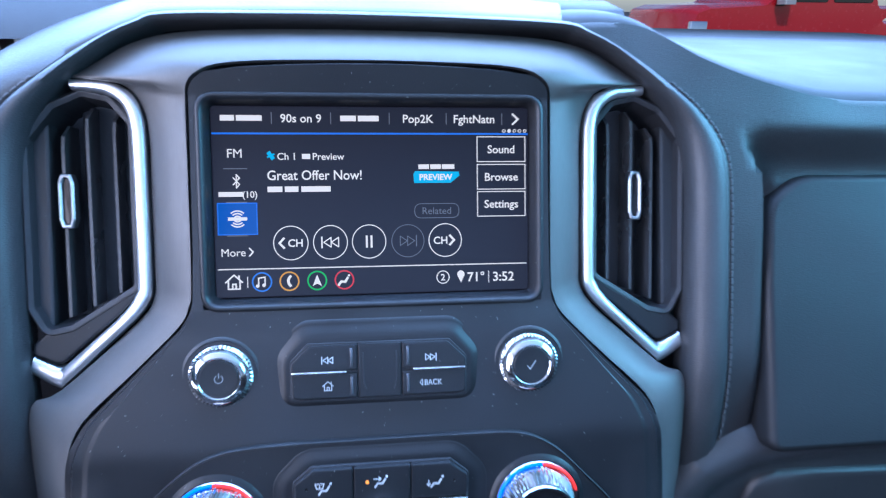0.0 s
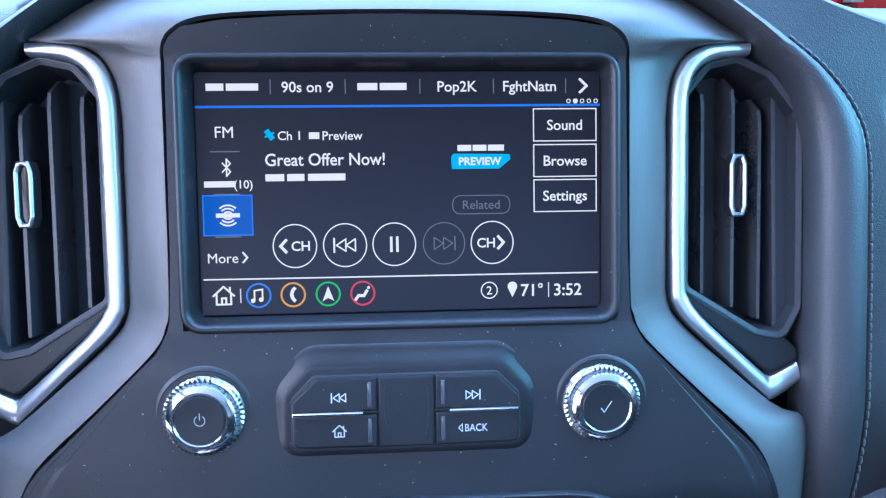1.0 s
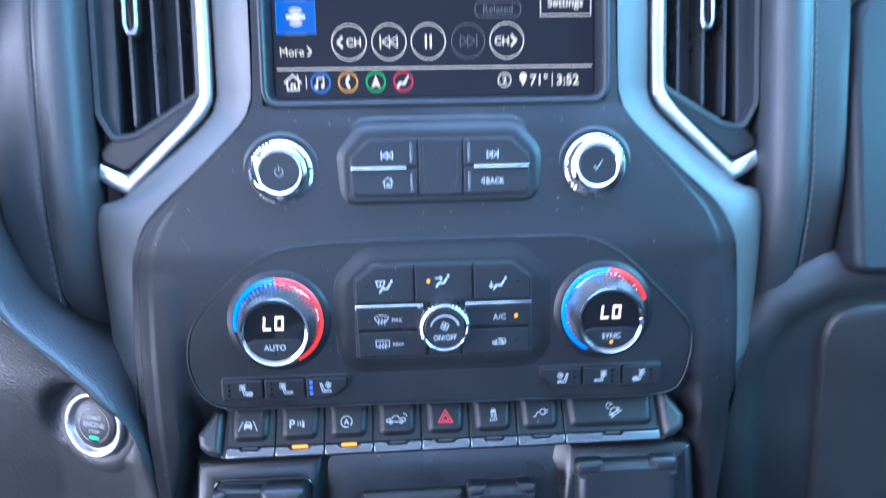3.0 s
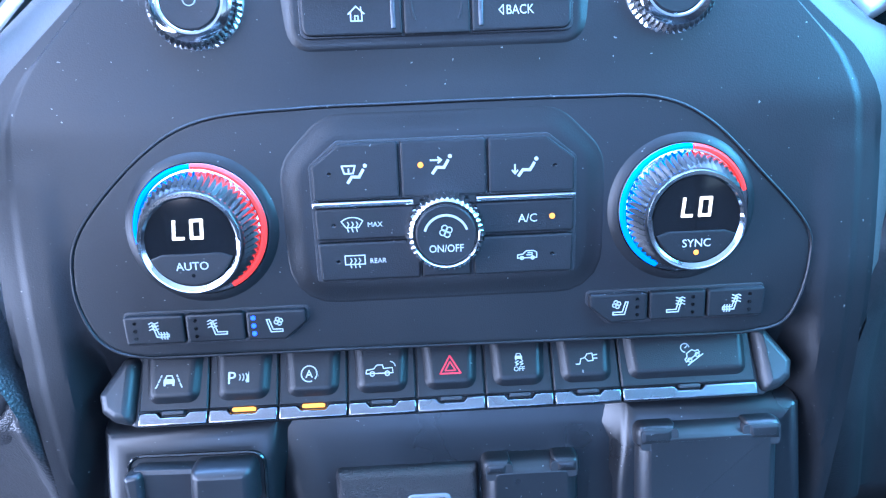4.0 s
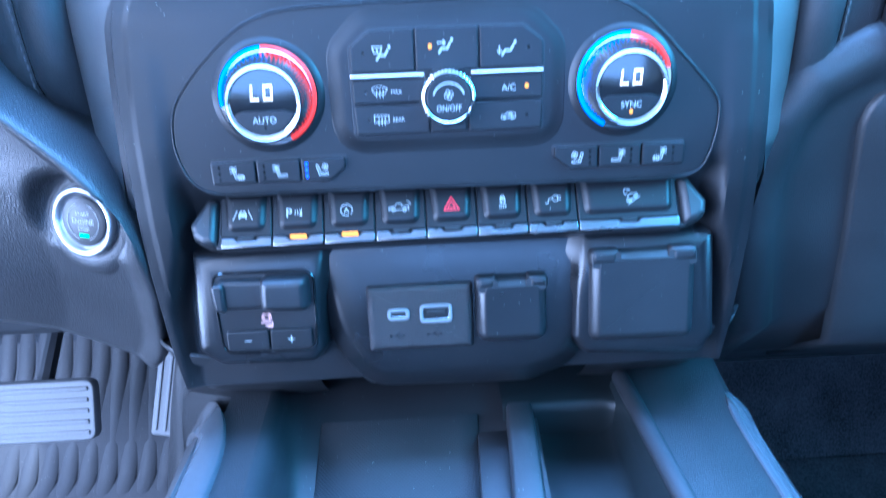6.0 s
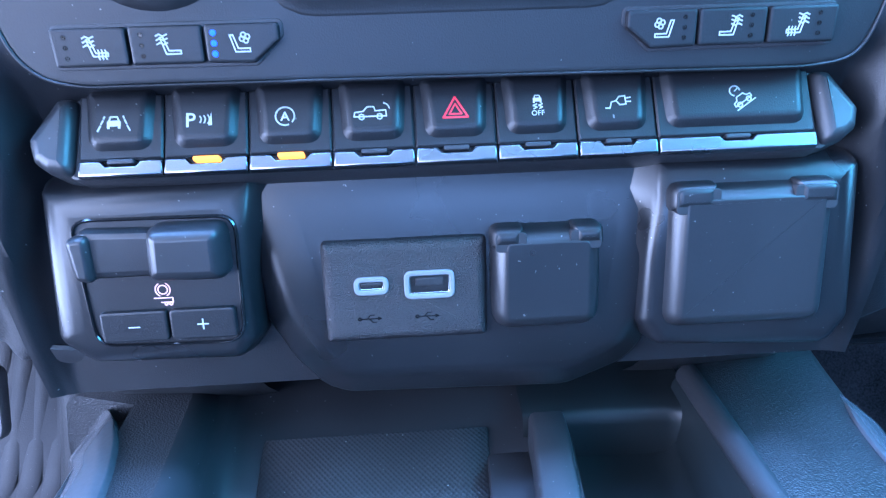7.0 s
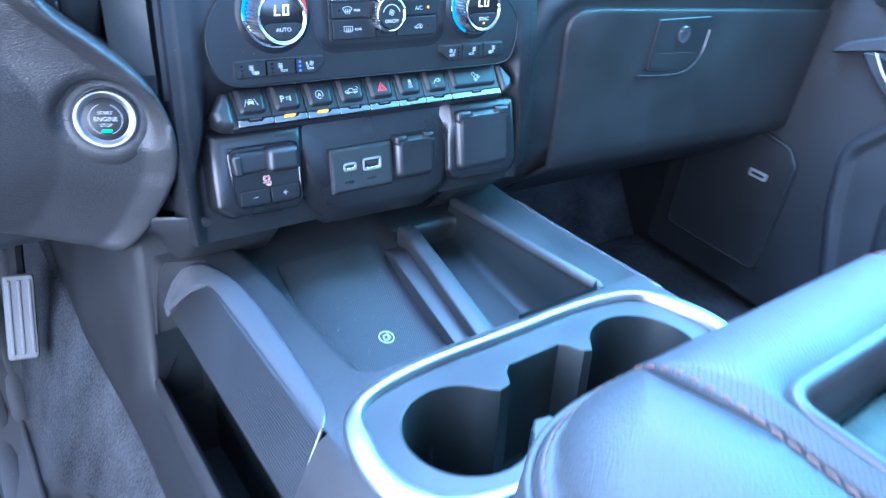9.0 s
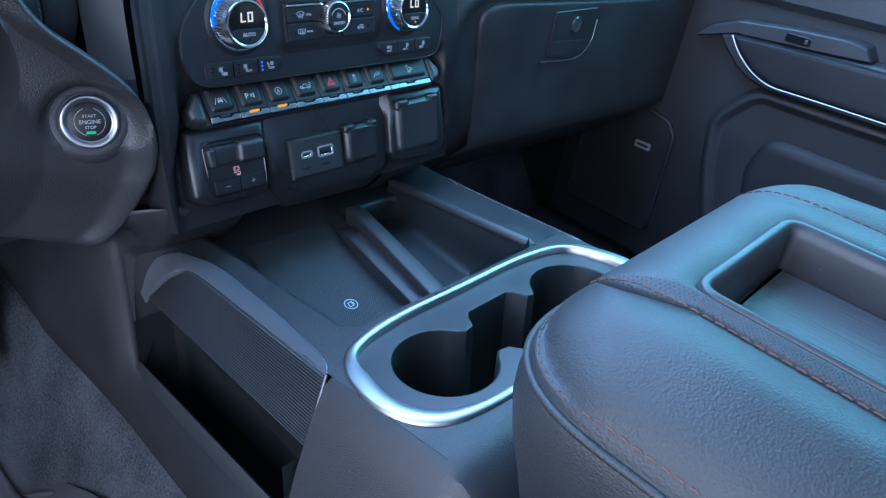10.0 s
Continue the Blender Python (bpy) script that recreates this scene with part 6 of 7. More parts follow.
                strokes(bm, [tilt([(-0.0034, -0.0006), (-0.0032, 0.0005), (-0.0020, 0.0007), (-0.0012, 0.0019), (0.0014, 0.0019), (0.0022, 0.0007), (0.0034, 0.0005), (0.0034, -0.0006), (-0.0034, -0.0006)]), tilt(arc(-0.0018, -0.0008, 0.0008, 0, 360, 10)), tilt(arc(0.0020, -0.0008, 0.0008, 0, 360, 10)), tilt([(-0.0036, -0.0019), (0.0040, -0.0019)])], w, z, x, y)
                strokes(bm, [arc(-0.0016, 0.0026, 0.0017, 10, 260, 14), [(-0.0016, 0.0026), (-0.0007, 0.0034)]], w, z, x, y)
        if k == 4:
            tri = [(-0.0040, -0.0026), (0.0040, -0.0026), (0.0, 0.0042), (-0.0040, -0.0026)]
            mark(sw, lambda bm: [strokes(bm, [tri], 0.0006, top, x, y), strokes(bm, [[(px * 0.5, py * 0.5 - 0.0002) for px, py in tri]], 0.0005, top, x, y)], RED_MARK)
        else:
            mark(sw, sym, PAINTED)


build_switches()


# ---- lower stack: brake controller, sockets, covers ----
LOWER = STACK @ Matrix.Translation((0, -0.295, -0.004))


def roll_top(bm):
    """Rounds the upper edge of a raised box back towards the switches."""
    for v in bm.verts:
        v.co.z -= 48.0 * max(0.0, v.co.y - 0.0325) ** 2 if v.co.z > -0.004 else 0.0


def build_lower():
    th = thing("lower_stack_panel", "black lower stack panel with raised side boxes", "dashboard panel", LOWER)
    base = fillet([(-0.1400, -0.016), (-0.132, -0.0255), (-0.076, -0.0265), (-0.050, -0.046), (0.052, -0.046), (0.074, -0.030), (0.136, -0.030), (0.1455, -0.018), (0.1430, 0.043), (-0.1400, 0.043)], 0.005)
    part("base", stackup(base, [(0, -0.05), (0, -0.014), (0.002, -0.011), (0.004, -0.010)]), LOWER_BLACK, th)
    # the middle runs up to the switches between the boxes; its lower flanks are broad facets
    pod = fillet([(-0.0760, 0.0480), (-0.0700, 0.0240), (-0.0655, 0.0040), (-0.0630, -0.0060), (-0.0545, -0.0225), (-0.0440, -0.0345), (0.0400, -0.0365), (0.0600, -0.0285), (0.0685, -0.0150), (0.0710, 0.0020), (0.0740, 0.0240), (0.0760, 0.0480)], [0.002, 0.01, 0.01, 0.012, 0.012, 0.012, 0.012, 0.012, 0.012, 0.012, 0.01, 0.002])
    bm = stackup(pod, [(-0.0112, -0.0170), (-0.0098, -0.0066), (-0.0088, -0.0056), (-0.0016, -0.0004), (0.0002, 0.0012), (0.0022, 0.0023), (0.0050, 0.0030), (0.0150, 0.0030)])
    for v in bm.verts:
        v.co.z -= max(0.0, v.co.y - 0.012) * 0.14
    part("centre_pod", bm, LOWER_BLACK, th, smooth=40)
    left = fillet([(-0.1390, 0.0420), (-0.1410, -0.0120), (-0.1300, -0.0205), (-0.0790, -0.0215), (-0.0740, -0.0150), (-0.0738, 0.0050), (-0.0718, 0.0250), (-0.0690, 0.0430)], [0.002, 0.006, 0.006, 0.004, 0.004, 0.0, 0.0, 0.002])
    bm = stackup(left, [(-0.0036, -0.014), (-0.0030, -0.0060), (-0.0005, 0.0045), (0.0006, 0.0062), (0.0020, 0.0072), (0.0040, 0.0076), (0.0065, 0.0076), (0.0095, 0.0076)])
    # its inner flank spreads into a facet towards the switches
    for v in bm.verts:
        if v.co.x > -0.0745 and v.co.z < 0.003:
            v.co.x += 0.0125 * max(0.0, min(1.0, (v.co.y - 0.002) / 0.040)) * min(1.0, (0.0045 - v.co.z) / 0.0105)
    roll_top(bm)
    part("side_box", bm, LOWER_BLACK, th, smooth=32)
    right = fillet([(0.0705, 0.0430), (0.0690, 0.0250), (0.0672, 0.0080), (0.0665, -0.0160), (0.0730, -0.0255), (0.1380, -0.0285), (0.1445, -0.0180), (0.1425, 0.0420)], [0.002, 0.0, 0.0, 0.004, 0.006, 0.008, 0.006, 0.004])
    bm = stackup(right, [(-0.0030, -0.014), (-0.0026, -0.0060), (-0.0006, 0.0052), (0.0005, 0.0070), (0.0020, 0.0080), (0.0040, 0.0084), (0.0065, 0.0084), (0.0095, 0.0084)])
    for v in bm.verts:
        if v.co.x < 0.0715 and v.co.z < 0.004:
            v.co.x -= 0.0125 * max(0.0, min(1.0, (v.co.y - 0.008) / 0.033)) * min(1.0, (0.0052 - v.co.z) / 0.0112)
    roll_top(bm)
    part("side_box", bm, LOWER_BLACK, th, smooth=32)
    return th


build_lower()


def build_brake_controller():
    th = thing("trailer_brake_controller", "black trailer brake controller with slider and plus and minus buttons", "brake controller", LOWER)
    lp = fillet([(-0.1300, 0.0322), (-0.1278, -0.0142), (-0.0760, -0.0150), (-0.0745, 0.0316)], [0.007, 0.008, 0.008, 0.007])
    part("bezel", band(lp, inset(lp, 0.0012), 0.006, 0.0090, 0.0005), GLOSS, th)
    part("plate", slab(inset(lp, 0.0008), 0.005, 0.0080, 0.0003), PANEL, th)
    part("slider_rail", stackup(fillet([(-0.1265, 0.0290), (-0.1255, 0.0120), (-0.0900, 0.0122), (-0.0900, 0.0280)], 0.003), [(0, 0.006), (0, 0.0110), (0.001, 0.0128), (0.0026, 0.0134)]), COVER, th)
    part("slider_end", stackup(fillet([(-0.1290, 0.0268), (-0.1275, 0.0125), (-0.1215, 0.0110), (-0.1215, 0.0280)], 0.0026), [(0, 0.006), (0, 0.0140), (0.0007, 0.0155), (0.0020, 0.0162)]), COVER, th)
    part("thumb", stackup(fillet([(-0.1030, 0.0300), (-0.1040, 0.0108), (-0.0775, 0.0104), (-0.0775, 0.0300)], 0.0045), [(0, 0.006), (0.0003, 0.0136), (0.0011, 0.0164), (0.0026, 0.0184), (0.0045, 0.0192)]), COVER, th)
    for x0, x1, sgn in ((-0.1245, -0.1018, "minus"), (-0.1010, -0.0785, "plus")):
        b = button(th, rect(x0, -0.0122, x1, -0.0008, 0.0018), 0.006, 0.0102, name="button")
        c = (x0 + x1) / 2
        mark(b, lambda bm: strokes(bm, [[(c - 0.0018, -0.0065), (c + 0.0018, -0.0065)]] + ([[(c, -0.0047), (c, -0.0083)]] if sgn == "plus" else []), 0.00045, 0.0102), PAINTED)
    def m(bm):
        x, y, z = -0.1025, 0.0046, 0.0080
        strokes(bm, [arc(x, y + 0.0014, 0.0016, 0, 360, 14), arc(x, y + 0.0014, 0.0025, 120, 240, 8), arc(x, y + 0.0014, 0.0025, -60, 60, 8), [(x - 0.0032, y - 0.0016), (x + 0.0030, y - 0.0016), (x + 0.0030, y - 0.0032), (x - 0.0010, y - 0.0032)]], 0.0004, z)
        for q in (0.0006, 0.0022):
            strokes(bm, [arc(x + q, y - 0.0038, 0.0005, 0, 360, 8)], 0.0004, z)
    mark(th, m, PINK_MARK, "brake_symbol")


PINK_MARK = glow("lit_pink_marking", (1.0, 0.55, 0.50), 0.45, base=(0.6, 0.4, 0.4))
build_brake_controller()


RIM_GREY = surface("grey_socket_rim", (0.17, 0.178, 0.19), 0.45, mottle=0.08)
TONGUE = surface("socket_tongue", (0.025, 0.025, 0.026), 0.35)


def build_usb():
    th = thing("usb_socket_plate", "black plate with one small and one large USB socket", "usb sockets", LOWER)
    part("plate", stackup(rect(-0.0484, -0.0190, 0.0102, 0.0188, 0.0022), [(0, -0.004), (0, 0.0026), (0.0004, 0.0038), (0.0012, 0.0049), (0.0022, 0.0055), (0.0034, 0.0057)]), USB_GRAIN, th)
    z = 0.0056
    for cx, cy, w, h, r, nm in ((-0.0312, 0.0026, 0.0062, 0.0034, 0.0030, "usb_c_port"), (-0.0106, 0.0022, 0.0090, 0.0053, 0.0030, "usb_a_port")):
        outer = rect(cx - w, cy - h, cx + w, cy + h, r, 6)
        p = part(nm, band(outer, inset(outer, 0.0019), z - 0.002, z + 0.0009, 0.0004), RIM_GREY, th, "grey-rimmed socket")
        inner = inset(outer, 0.0019)
        part("shell", band(inner, inset(inner, 0.0004), z - 0.002, z + 0.0003, 0.0001), CHROME, p)
        part("socket", slab(inset(outer, 0.0022), z - 0.003, z + 0.0001, 0.0001), DARK, p)
        part("tongue", slab(rect(cx - w * 0.55, cy - (0.0001 if nm == "usb_c_port" else 0.0004), cx + w * 0.55, cy + (0.0011 if nm == "usb_c_port" else 0.0024), 0.0003, 2), z - 0.002, z + 0.0004, 0.0002), TONGUE, p)
        mark(th, lambda bm: icon_usb(bm, cx - 0.001, -0.0098, z + 0.0001, 0.0040, 0.00042), GLOSS, "usb_symbol")


build_usb()


def build_cover(name, label, x0, y0, x1, y1, z, r, lug, deep):
    th = thing(name, label, "socket cover", LOWER)
    loop = rect(x0, y0, x1, y1, r, 7)
    bm = stackup(loop, [(-0.0002, z - 0.016), (0, z - 0.0062), (0.0007, z - 0.0040), (0.0018, z - 0.0022), (0.0030, z - 0.0010), (0.0042, z - 0.0003), (0.0052, z), (0.0058, z), (0.0064, z)])
    # the face rolls away under the hinges
    for v in bm.verts:
        if z - 0.007 < v.co.z < z - 0.00001:
            v.co.z -= 0.0012 * max(0.0, min(1.0, (v.co.y - y1 + deep + 0.004) / deep)) ** 2
    lid = part("lid", bm, COVER, th, smooth=60)
    # a hinge block over each upper corner, standing proud of the lid with a thin gap round it
    for a, b, left in ((x0, x0 + lug, True), (x1 - lug, x1, False)):
        g = 0.0008
        ga, gb = (a + 0.001, b + g) if left else (a - g, b - 0.001)
        part("gap", slab(fillet([(ga, y1 - deep - g), (gb, y1 - deep - g), (gb, y1 - 0.0012), (ga, y1 - 0.0012)], 0.0018, 4), z - 0.014, z - 0.0002, 0.0002), DARK, lid)
        lp = [(a - 0.0004, y1 - deep), (b, y1 - deep), (b, y1 + 0.0006), (a - 0.0004, y1 + 0.0006)] if left else [(a, y1 - deep), (b + 0.0004, y1 - deep), (b + 0.0004, y1 + 0.0006), (a, y1 + 0.0006)]
        hl = fillet(lp, [0.002, 0.0022, 0.0016, r * 0.75] if left else [0.0022, 0.002, r * 0.75, 0.0016], 6)
        part("hinge", stackup(hl, [(0, z - 0.014), (0, z - 0.0038), (0.0004, z - 0.0022), (0.0012, z - 0.0009), (0.0022, z - 0.0001), (0.0034, z + 0.0002)]), COVER, th, smooth=60)


build_cover("power_socket_cover", "closed black round-cornered power socket cover", 0.0117, -0.0165, 0.0510, 0.0218, 0.0100, 0.008, 0.0112, 0.0074)
build_cover("outlet_cover", "closed black square household outlet cover", 0.0733, -0.0178, 0.1318, 0.0350, 0.0142, 0.007, 0.0155, 0.0092)


# ---- driver's side ----
UPRIGHT = Matrix.Rotation(radians(90), 4, "X")   # local x right, y up, z towards the seats


START_AT = Vector((-0.1998, 0.4688, 0.4690))


def build_column():
    th = thing("knee_bolster", "black grained vinyl knee bolster round the start button", "dashboard panel", Matrix.Translation((0, 0.474, 0)) @ UPRIGHT, kind="structure")
    right = [(0.343, -0.200), (0.349, -0.194), (0.371, -0.180), (0.400, -0.1695), (0.417, -0.1650), (0.432, -0.1612), (0.455, -0.161), (0.480, -0.167), (0.503, -0.179), (0.522, -0.198), (0.546, -0.224), (0.585, -0.242), (0.60, -0.246)]
    depth = [(0.343, 0.492), (0.371, 0.476), (0.400, 0.460), (0.428, 0.447), (0.455, 0.440), (0.480, 0.438), (0.503, 0.440), (0.546, 0.452), (0.60, 0.466)]
    right, depth = curve_table(right, 5), curve_table(depth, 5)
    low_edge = curve_table([(-0.60, 0.384), (-0.40, 0.380), (-0.30, 0.374), (-0.255, 0.359), (-0.228, 0.347), (-0.205, 0.343), (-0.150, 0.343)], 5)
    away = [0.44, 0.30, 0.20, 0.15, 0.12, 0.10] + [0.088 - 0.0026 * k for k in range(30)] + [0.010, 0.0065, 0.004, 0.002, 0.0007, 0.0, 0.0006, 0.003]
    back = [0.0] * 36 + [0.0005, 0.0015, 0.0035, 0.007, 0.012, 0.018, 0.030, 0.10]
    face = Vector((-0.30, -0.90, 0.24)).normalized()
    rows = []
    for k in range(90):
        up = (0.0, 0.0006, 0.002, 0.0045, 0.009)[k] if k < 5 else 0.009 + 0.249 * (k - 4) / 85
        curl = (0.030, 0.014, 0.007, 0.0025, 0.0005)[k] if k < 5 else 0.0
        zr = 0.343 + up
        xr = lerp_table(zr, right)
        r = []
        for a, b in zip(away, back):
            x = xr - a
            lift = lerp_table(x, low_edge)
            z = lift + up * (0.60 - lift) / 0.257
            rise = -0.007 * math.exp(-a / 0.018) + 0.95 * min(a, 0.020) + 0.33 * min(0.05, max(0.0, a - 0.020)) + 0.10 * max(0.0, a - 0.070)
            y = lerp_table(z, depth) + rise + b + curl
            # shallow dish round the start button
            dx, dz = x - START_AT.x, z - START_AT.z
            plane = START_AT.y - (face.x * dx + face.z * dz) / face.y + 0.0012
            w = 1 - step(0.0235, 0.0345, math.hypot(dx, dz))
            y += w * max(0.0, plane - y)
            r.append(Vector((x, z, 0.474 - y)))
        rows.append(r)
    part("pad", sheet(rows), LEATHER, th, smooth=80)
    low = fillet([(-0.60, 0.30), (-0.18, 0.30), (-0.175, 0.36), (-0.60, 0.40)], 0.01)
    part("lower_trim", slab(low, -0.20, -0.13, 0.01), PLASTIC, th)
    fas = part("driver_fascia", plain_box(-0.80, 0.64, 0.36, -0.235, 0.66, 0.785), DARK, None)
    tagged(fas, "dark lining behind the instrument cluster", "dashboard lining", kind="structure")
    return th


build_column()


def build_start():
    n = Vector((-0.30, -0.90, 0.24)).normalized()
    x = Vector((0, 0, 1)).cross(n).normalized()
    y = n.cross(x)
    m = Matrix.Translation(START_AT) @ Matrix((x, y, n)).transposed().to_4x4() @ Matrix.Diagonal((0.78, 0.78, 0.78, 1))
    th = thing("start_button", "round black start engine button with chrome ring and green light", "start button", m)
    part("mount", lathe([(0.042, -0.010), (0.038, -0.004), (0.033, -0.0012), (0.029, -0.0004), (0.0272, -0.0006), (0.0254, -0.0020)], 56), LEATHER, th, smooth=70)
    part("chrome_ring", lathe([(0.0252, -0.002), (0.0252, 0.0028), (0.0240, 0.0044), (0.0222, 0.0046), (0.0200, 0.0026), (0.0186, 0.0010)], 64), SATIN, th, "satin chrome ring", smooth=60)
    cap = part("cap", lathe([(0.0186, -0.001), (0.0182, 0.0014), (0.0165, 0.0024), (0.0001, 0.0020)], 48), BUTTON, th, "satin black cap")
    z = 0.0026
    def m2(bm):
        words(bm, "START", 0.0040, 0, 0.0055, z)
        words(bm, "ENGINE", 0.0052, 0, 0.0002, z)
        words(bm, "STOP", 0.0040, 0, -0.0050, z)
        strokes(bm, [arc(0, 0, 0.0130, 110, 250, 20), arc(0, 0, 0.0130, -70, 70, 20)], 0.0004, z)
    mark(cap, m2, PAINTED)
    part("indicator_light", slab(rect(-0.0040, -0.0112, 0.0040, -0.0088, 0.0008, 3), 0.0018, z + 0.0002, 0.0002), LED_GREEN, cap, "lit green bar")


build_start()


def build_cluster():
    th = thing("instrument_cluster", "round speedometer with white numerals and silver bezel", "instrument cluster", Matrix.Translation((-0.318, 0.600, 0.661)) @ UPRIGHT)
    part("face", lathe([(0.047, -0.006), (0.047, -0.001), (0.0001, -0.001)], 56), PANEL, th, "dark speedometer face")
    part("bezel", band(circle(0, 0, 0.0515, 56), circle(0, 0, 0.0475, 56), -0.004, 0.006, 0.0015), SATIN, th, "satin silver bezel")
    def ticks(bm):
        for k in range(31):
            a = radians(225 - 9 * k)
            r = 0.0415 if k % 3 == 0 else 0.0435
            strokes(bm, [[(r * math.cos(a), r * math.sin(a)), (0.0462 * math.cos(a), 0.0462 * math.sin(a))]], 0.0007, -0.0009)
        for t, x, y in (("80", 0.0065, 0.0345), ("100", 0.0235, 0.0245), ("120", 0.0300, 0.0085), ("140", 0.0305, -0.0085)):
            words(bm, t, 0.0078, x, y, -0.0009)
        for x in (0.002, 0.008, 0.014):
            fill(bm, [(x - 0.0018, -0.031), (x + 0.0018, -0.031), (x + 0.0018, -0.026), (x - 0.0018, -0.026)], -0.0009)
    mark(th, ticks, PAINTED, "dial_markings")
    part("hub", lathe([(0.010, -0.001), (0.0095, 0.004), (0.0001, 0.0055)], 32), GLOSS, th)
    part("needle", tube([Vector((0, 0, 0.003)), Vector((-0.020, -0.020, 0.003)), Vector((-0.030, -0.030, 0.002))], 0.001, 6), RED_MARK, th)
    part("silver_ledge", slab(rect(-0.03, -0.058, 0.043, -0.0545, 0.001), -0.02, 0.006, 0.001), SATIN, th)


build_cluster()


def build_steering_column():
    th = thing("steering_column", "black plastic steering column cover", "steering column", Matrix.Translation((-0.345, 0.40, 0.615)) @ Matrix.Rotation(radians(-71), 4, "X"))
    part("lower_cover", lathe([(0.060, -0.12), (0.066, -0.06), (0.070, 0.0), (0.070, 0.06), (0.066, 0.085), (0.058, 0.096), (0.030, 0.100)], 40), PLASTIC, th, smooth=60)
    part("collar", lathe([(0.074, 0.012), (0.0745, 0.016), (0.0745, 0.030), (0.074, 0.034), (0.068, 0.034)], 40), DARK, th, smooth=50)


build_steering_column()


def build_shifter():
    th = thing("column_shift_lever", "dark grey column shift lever beside the wheel", "shift lever", Matrix.Translation((-0.262, 0.505, 0.715)))
    p = [Vector((-0.10, 0.05, -0.08)), Vector((-0.05, 0.03, -0.04)), Vector((0, 0, 0.0)), Vector((0.012, -0.004, 0.030)), Vector((0.020, -0.007, 0.052)), Vector((0.0225, -0.008, 0.058))]
    part("lever", tube(smooth_path(p, 4), [0.006 + 0.009 * min(1, i / 10) for i in range(20)] + [0.009], 16), PLASTIC, th, smooth=60)


build_shifter()


def build_pedals():
    for nm, lab, x, z, w, h in (("brake_pedal", "wide ribbed grey brake pedal", -0.412, 0.170, 0.060, 0.031), ("accelerator_pedal", "narrow ribbed grey accelerator pedal", -0.2755, 0.186, 0.0140, 0.044)):
        th = thing(nm, lab, "pedal", Matrix.Translation((x, 0.662, z)) @ Matrix.Rotation(radians(62), 4, "X") @ Matrix.Rotation(radians(-9 if w < 0.03 else 0), 4, "Z"))
        part("pad", stackup(rect(-w, -h, w, h, min(w, h) * 0.35), [(0, -0.010), (0, -0.001), (0.0015, 0.001), (0.003, 0.0014)]), PEDAL_GREY, th)
        if w > 0.03:
            for k in range(5):
                y = -h + 0.009 + k * (2 * h - 0.018) / 4
                part("grip_rib", slab(rect(-w + 0.006, y - 0.0022, w - 0.006, y + 0.0022, 0.001, 2), 0.0, 0.0032, 0.0012), PEDAL_GREY, th)
        else:
            for k in range(3):
                xx = -w + 0.005 + k * (2 * w - 0.010) / 2
                part("grip_rib", slab(rect(xx - 0.0016, -h + 0.006, xx + 0.0016, h - 0.006, 0.001, 2), 0.0, 0.0030, 0.0010), PEDAL_GREY, th)
        part("arm", tube([Vector((0, 0.0, -0.008)), Vector((0, 0.10, -0.06)), Vector((0, 0.20, -0.08))], 0.008, 8), DARK, th)


PEDAL_GREY = surface("worn_grey_rubber", (0.125, 0.125, 0.127), 0.6, grain=0.3, grain_size=700)
build_pedals()


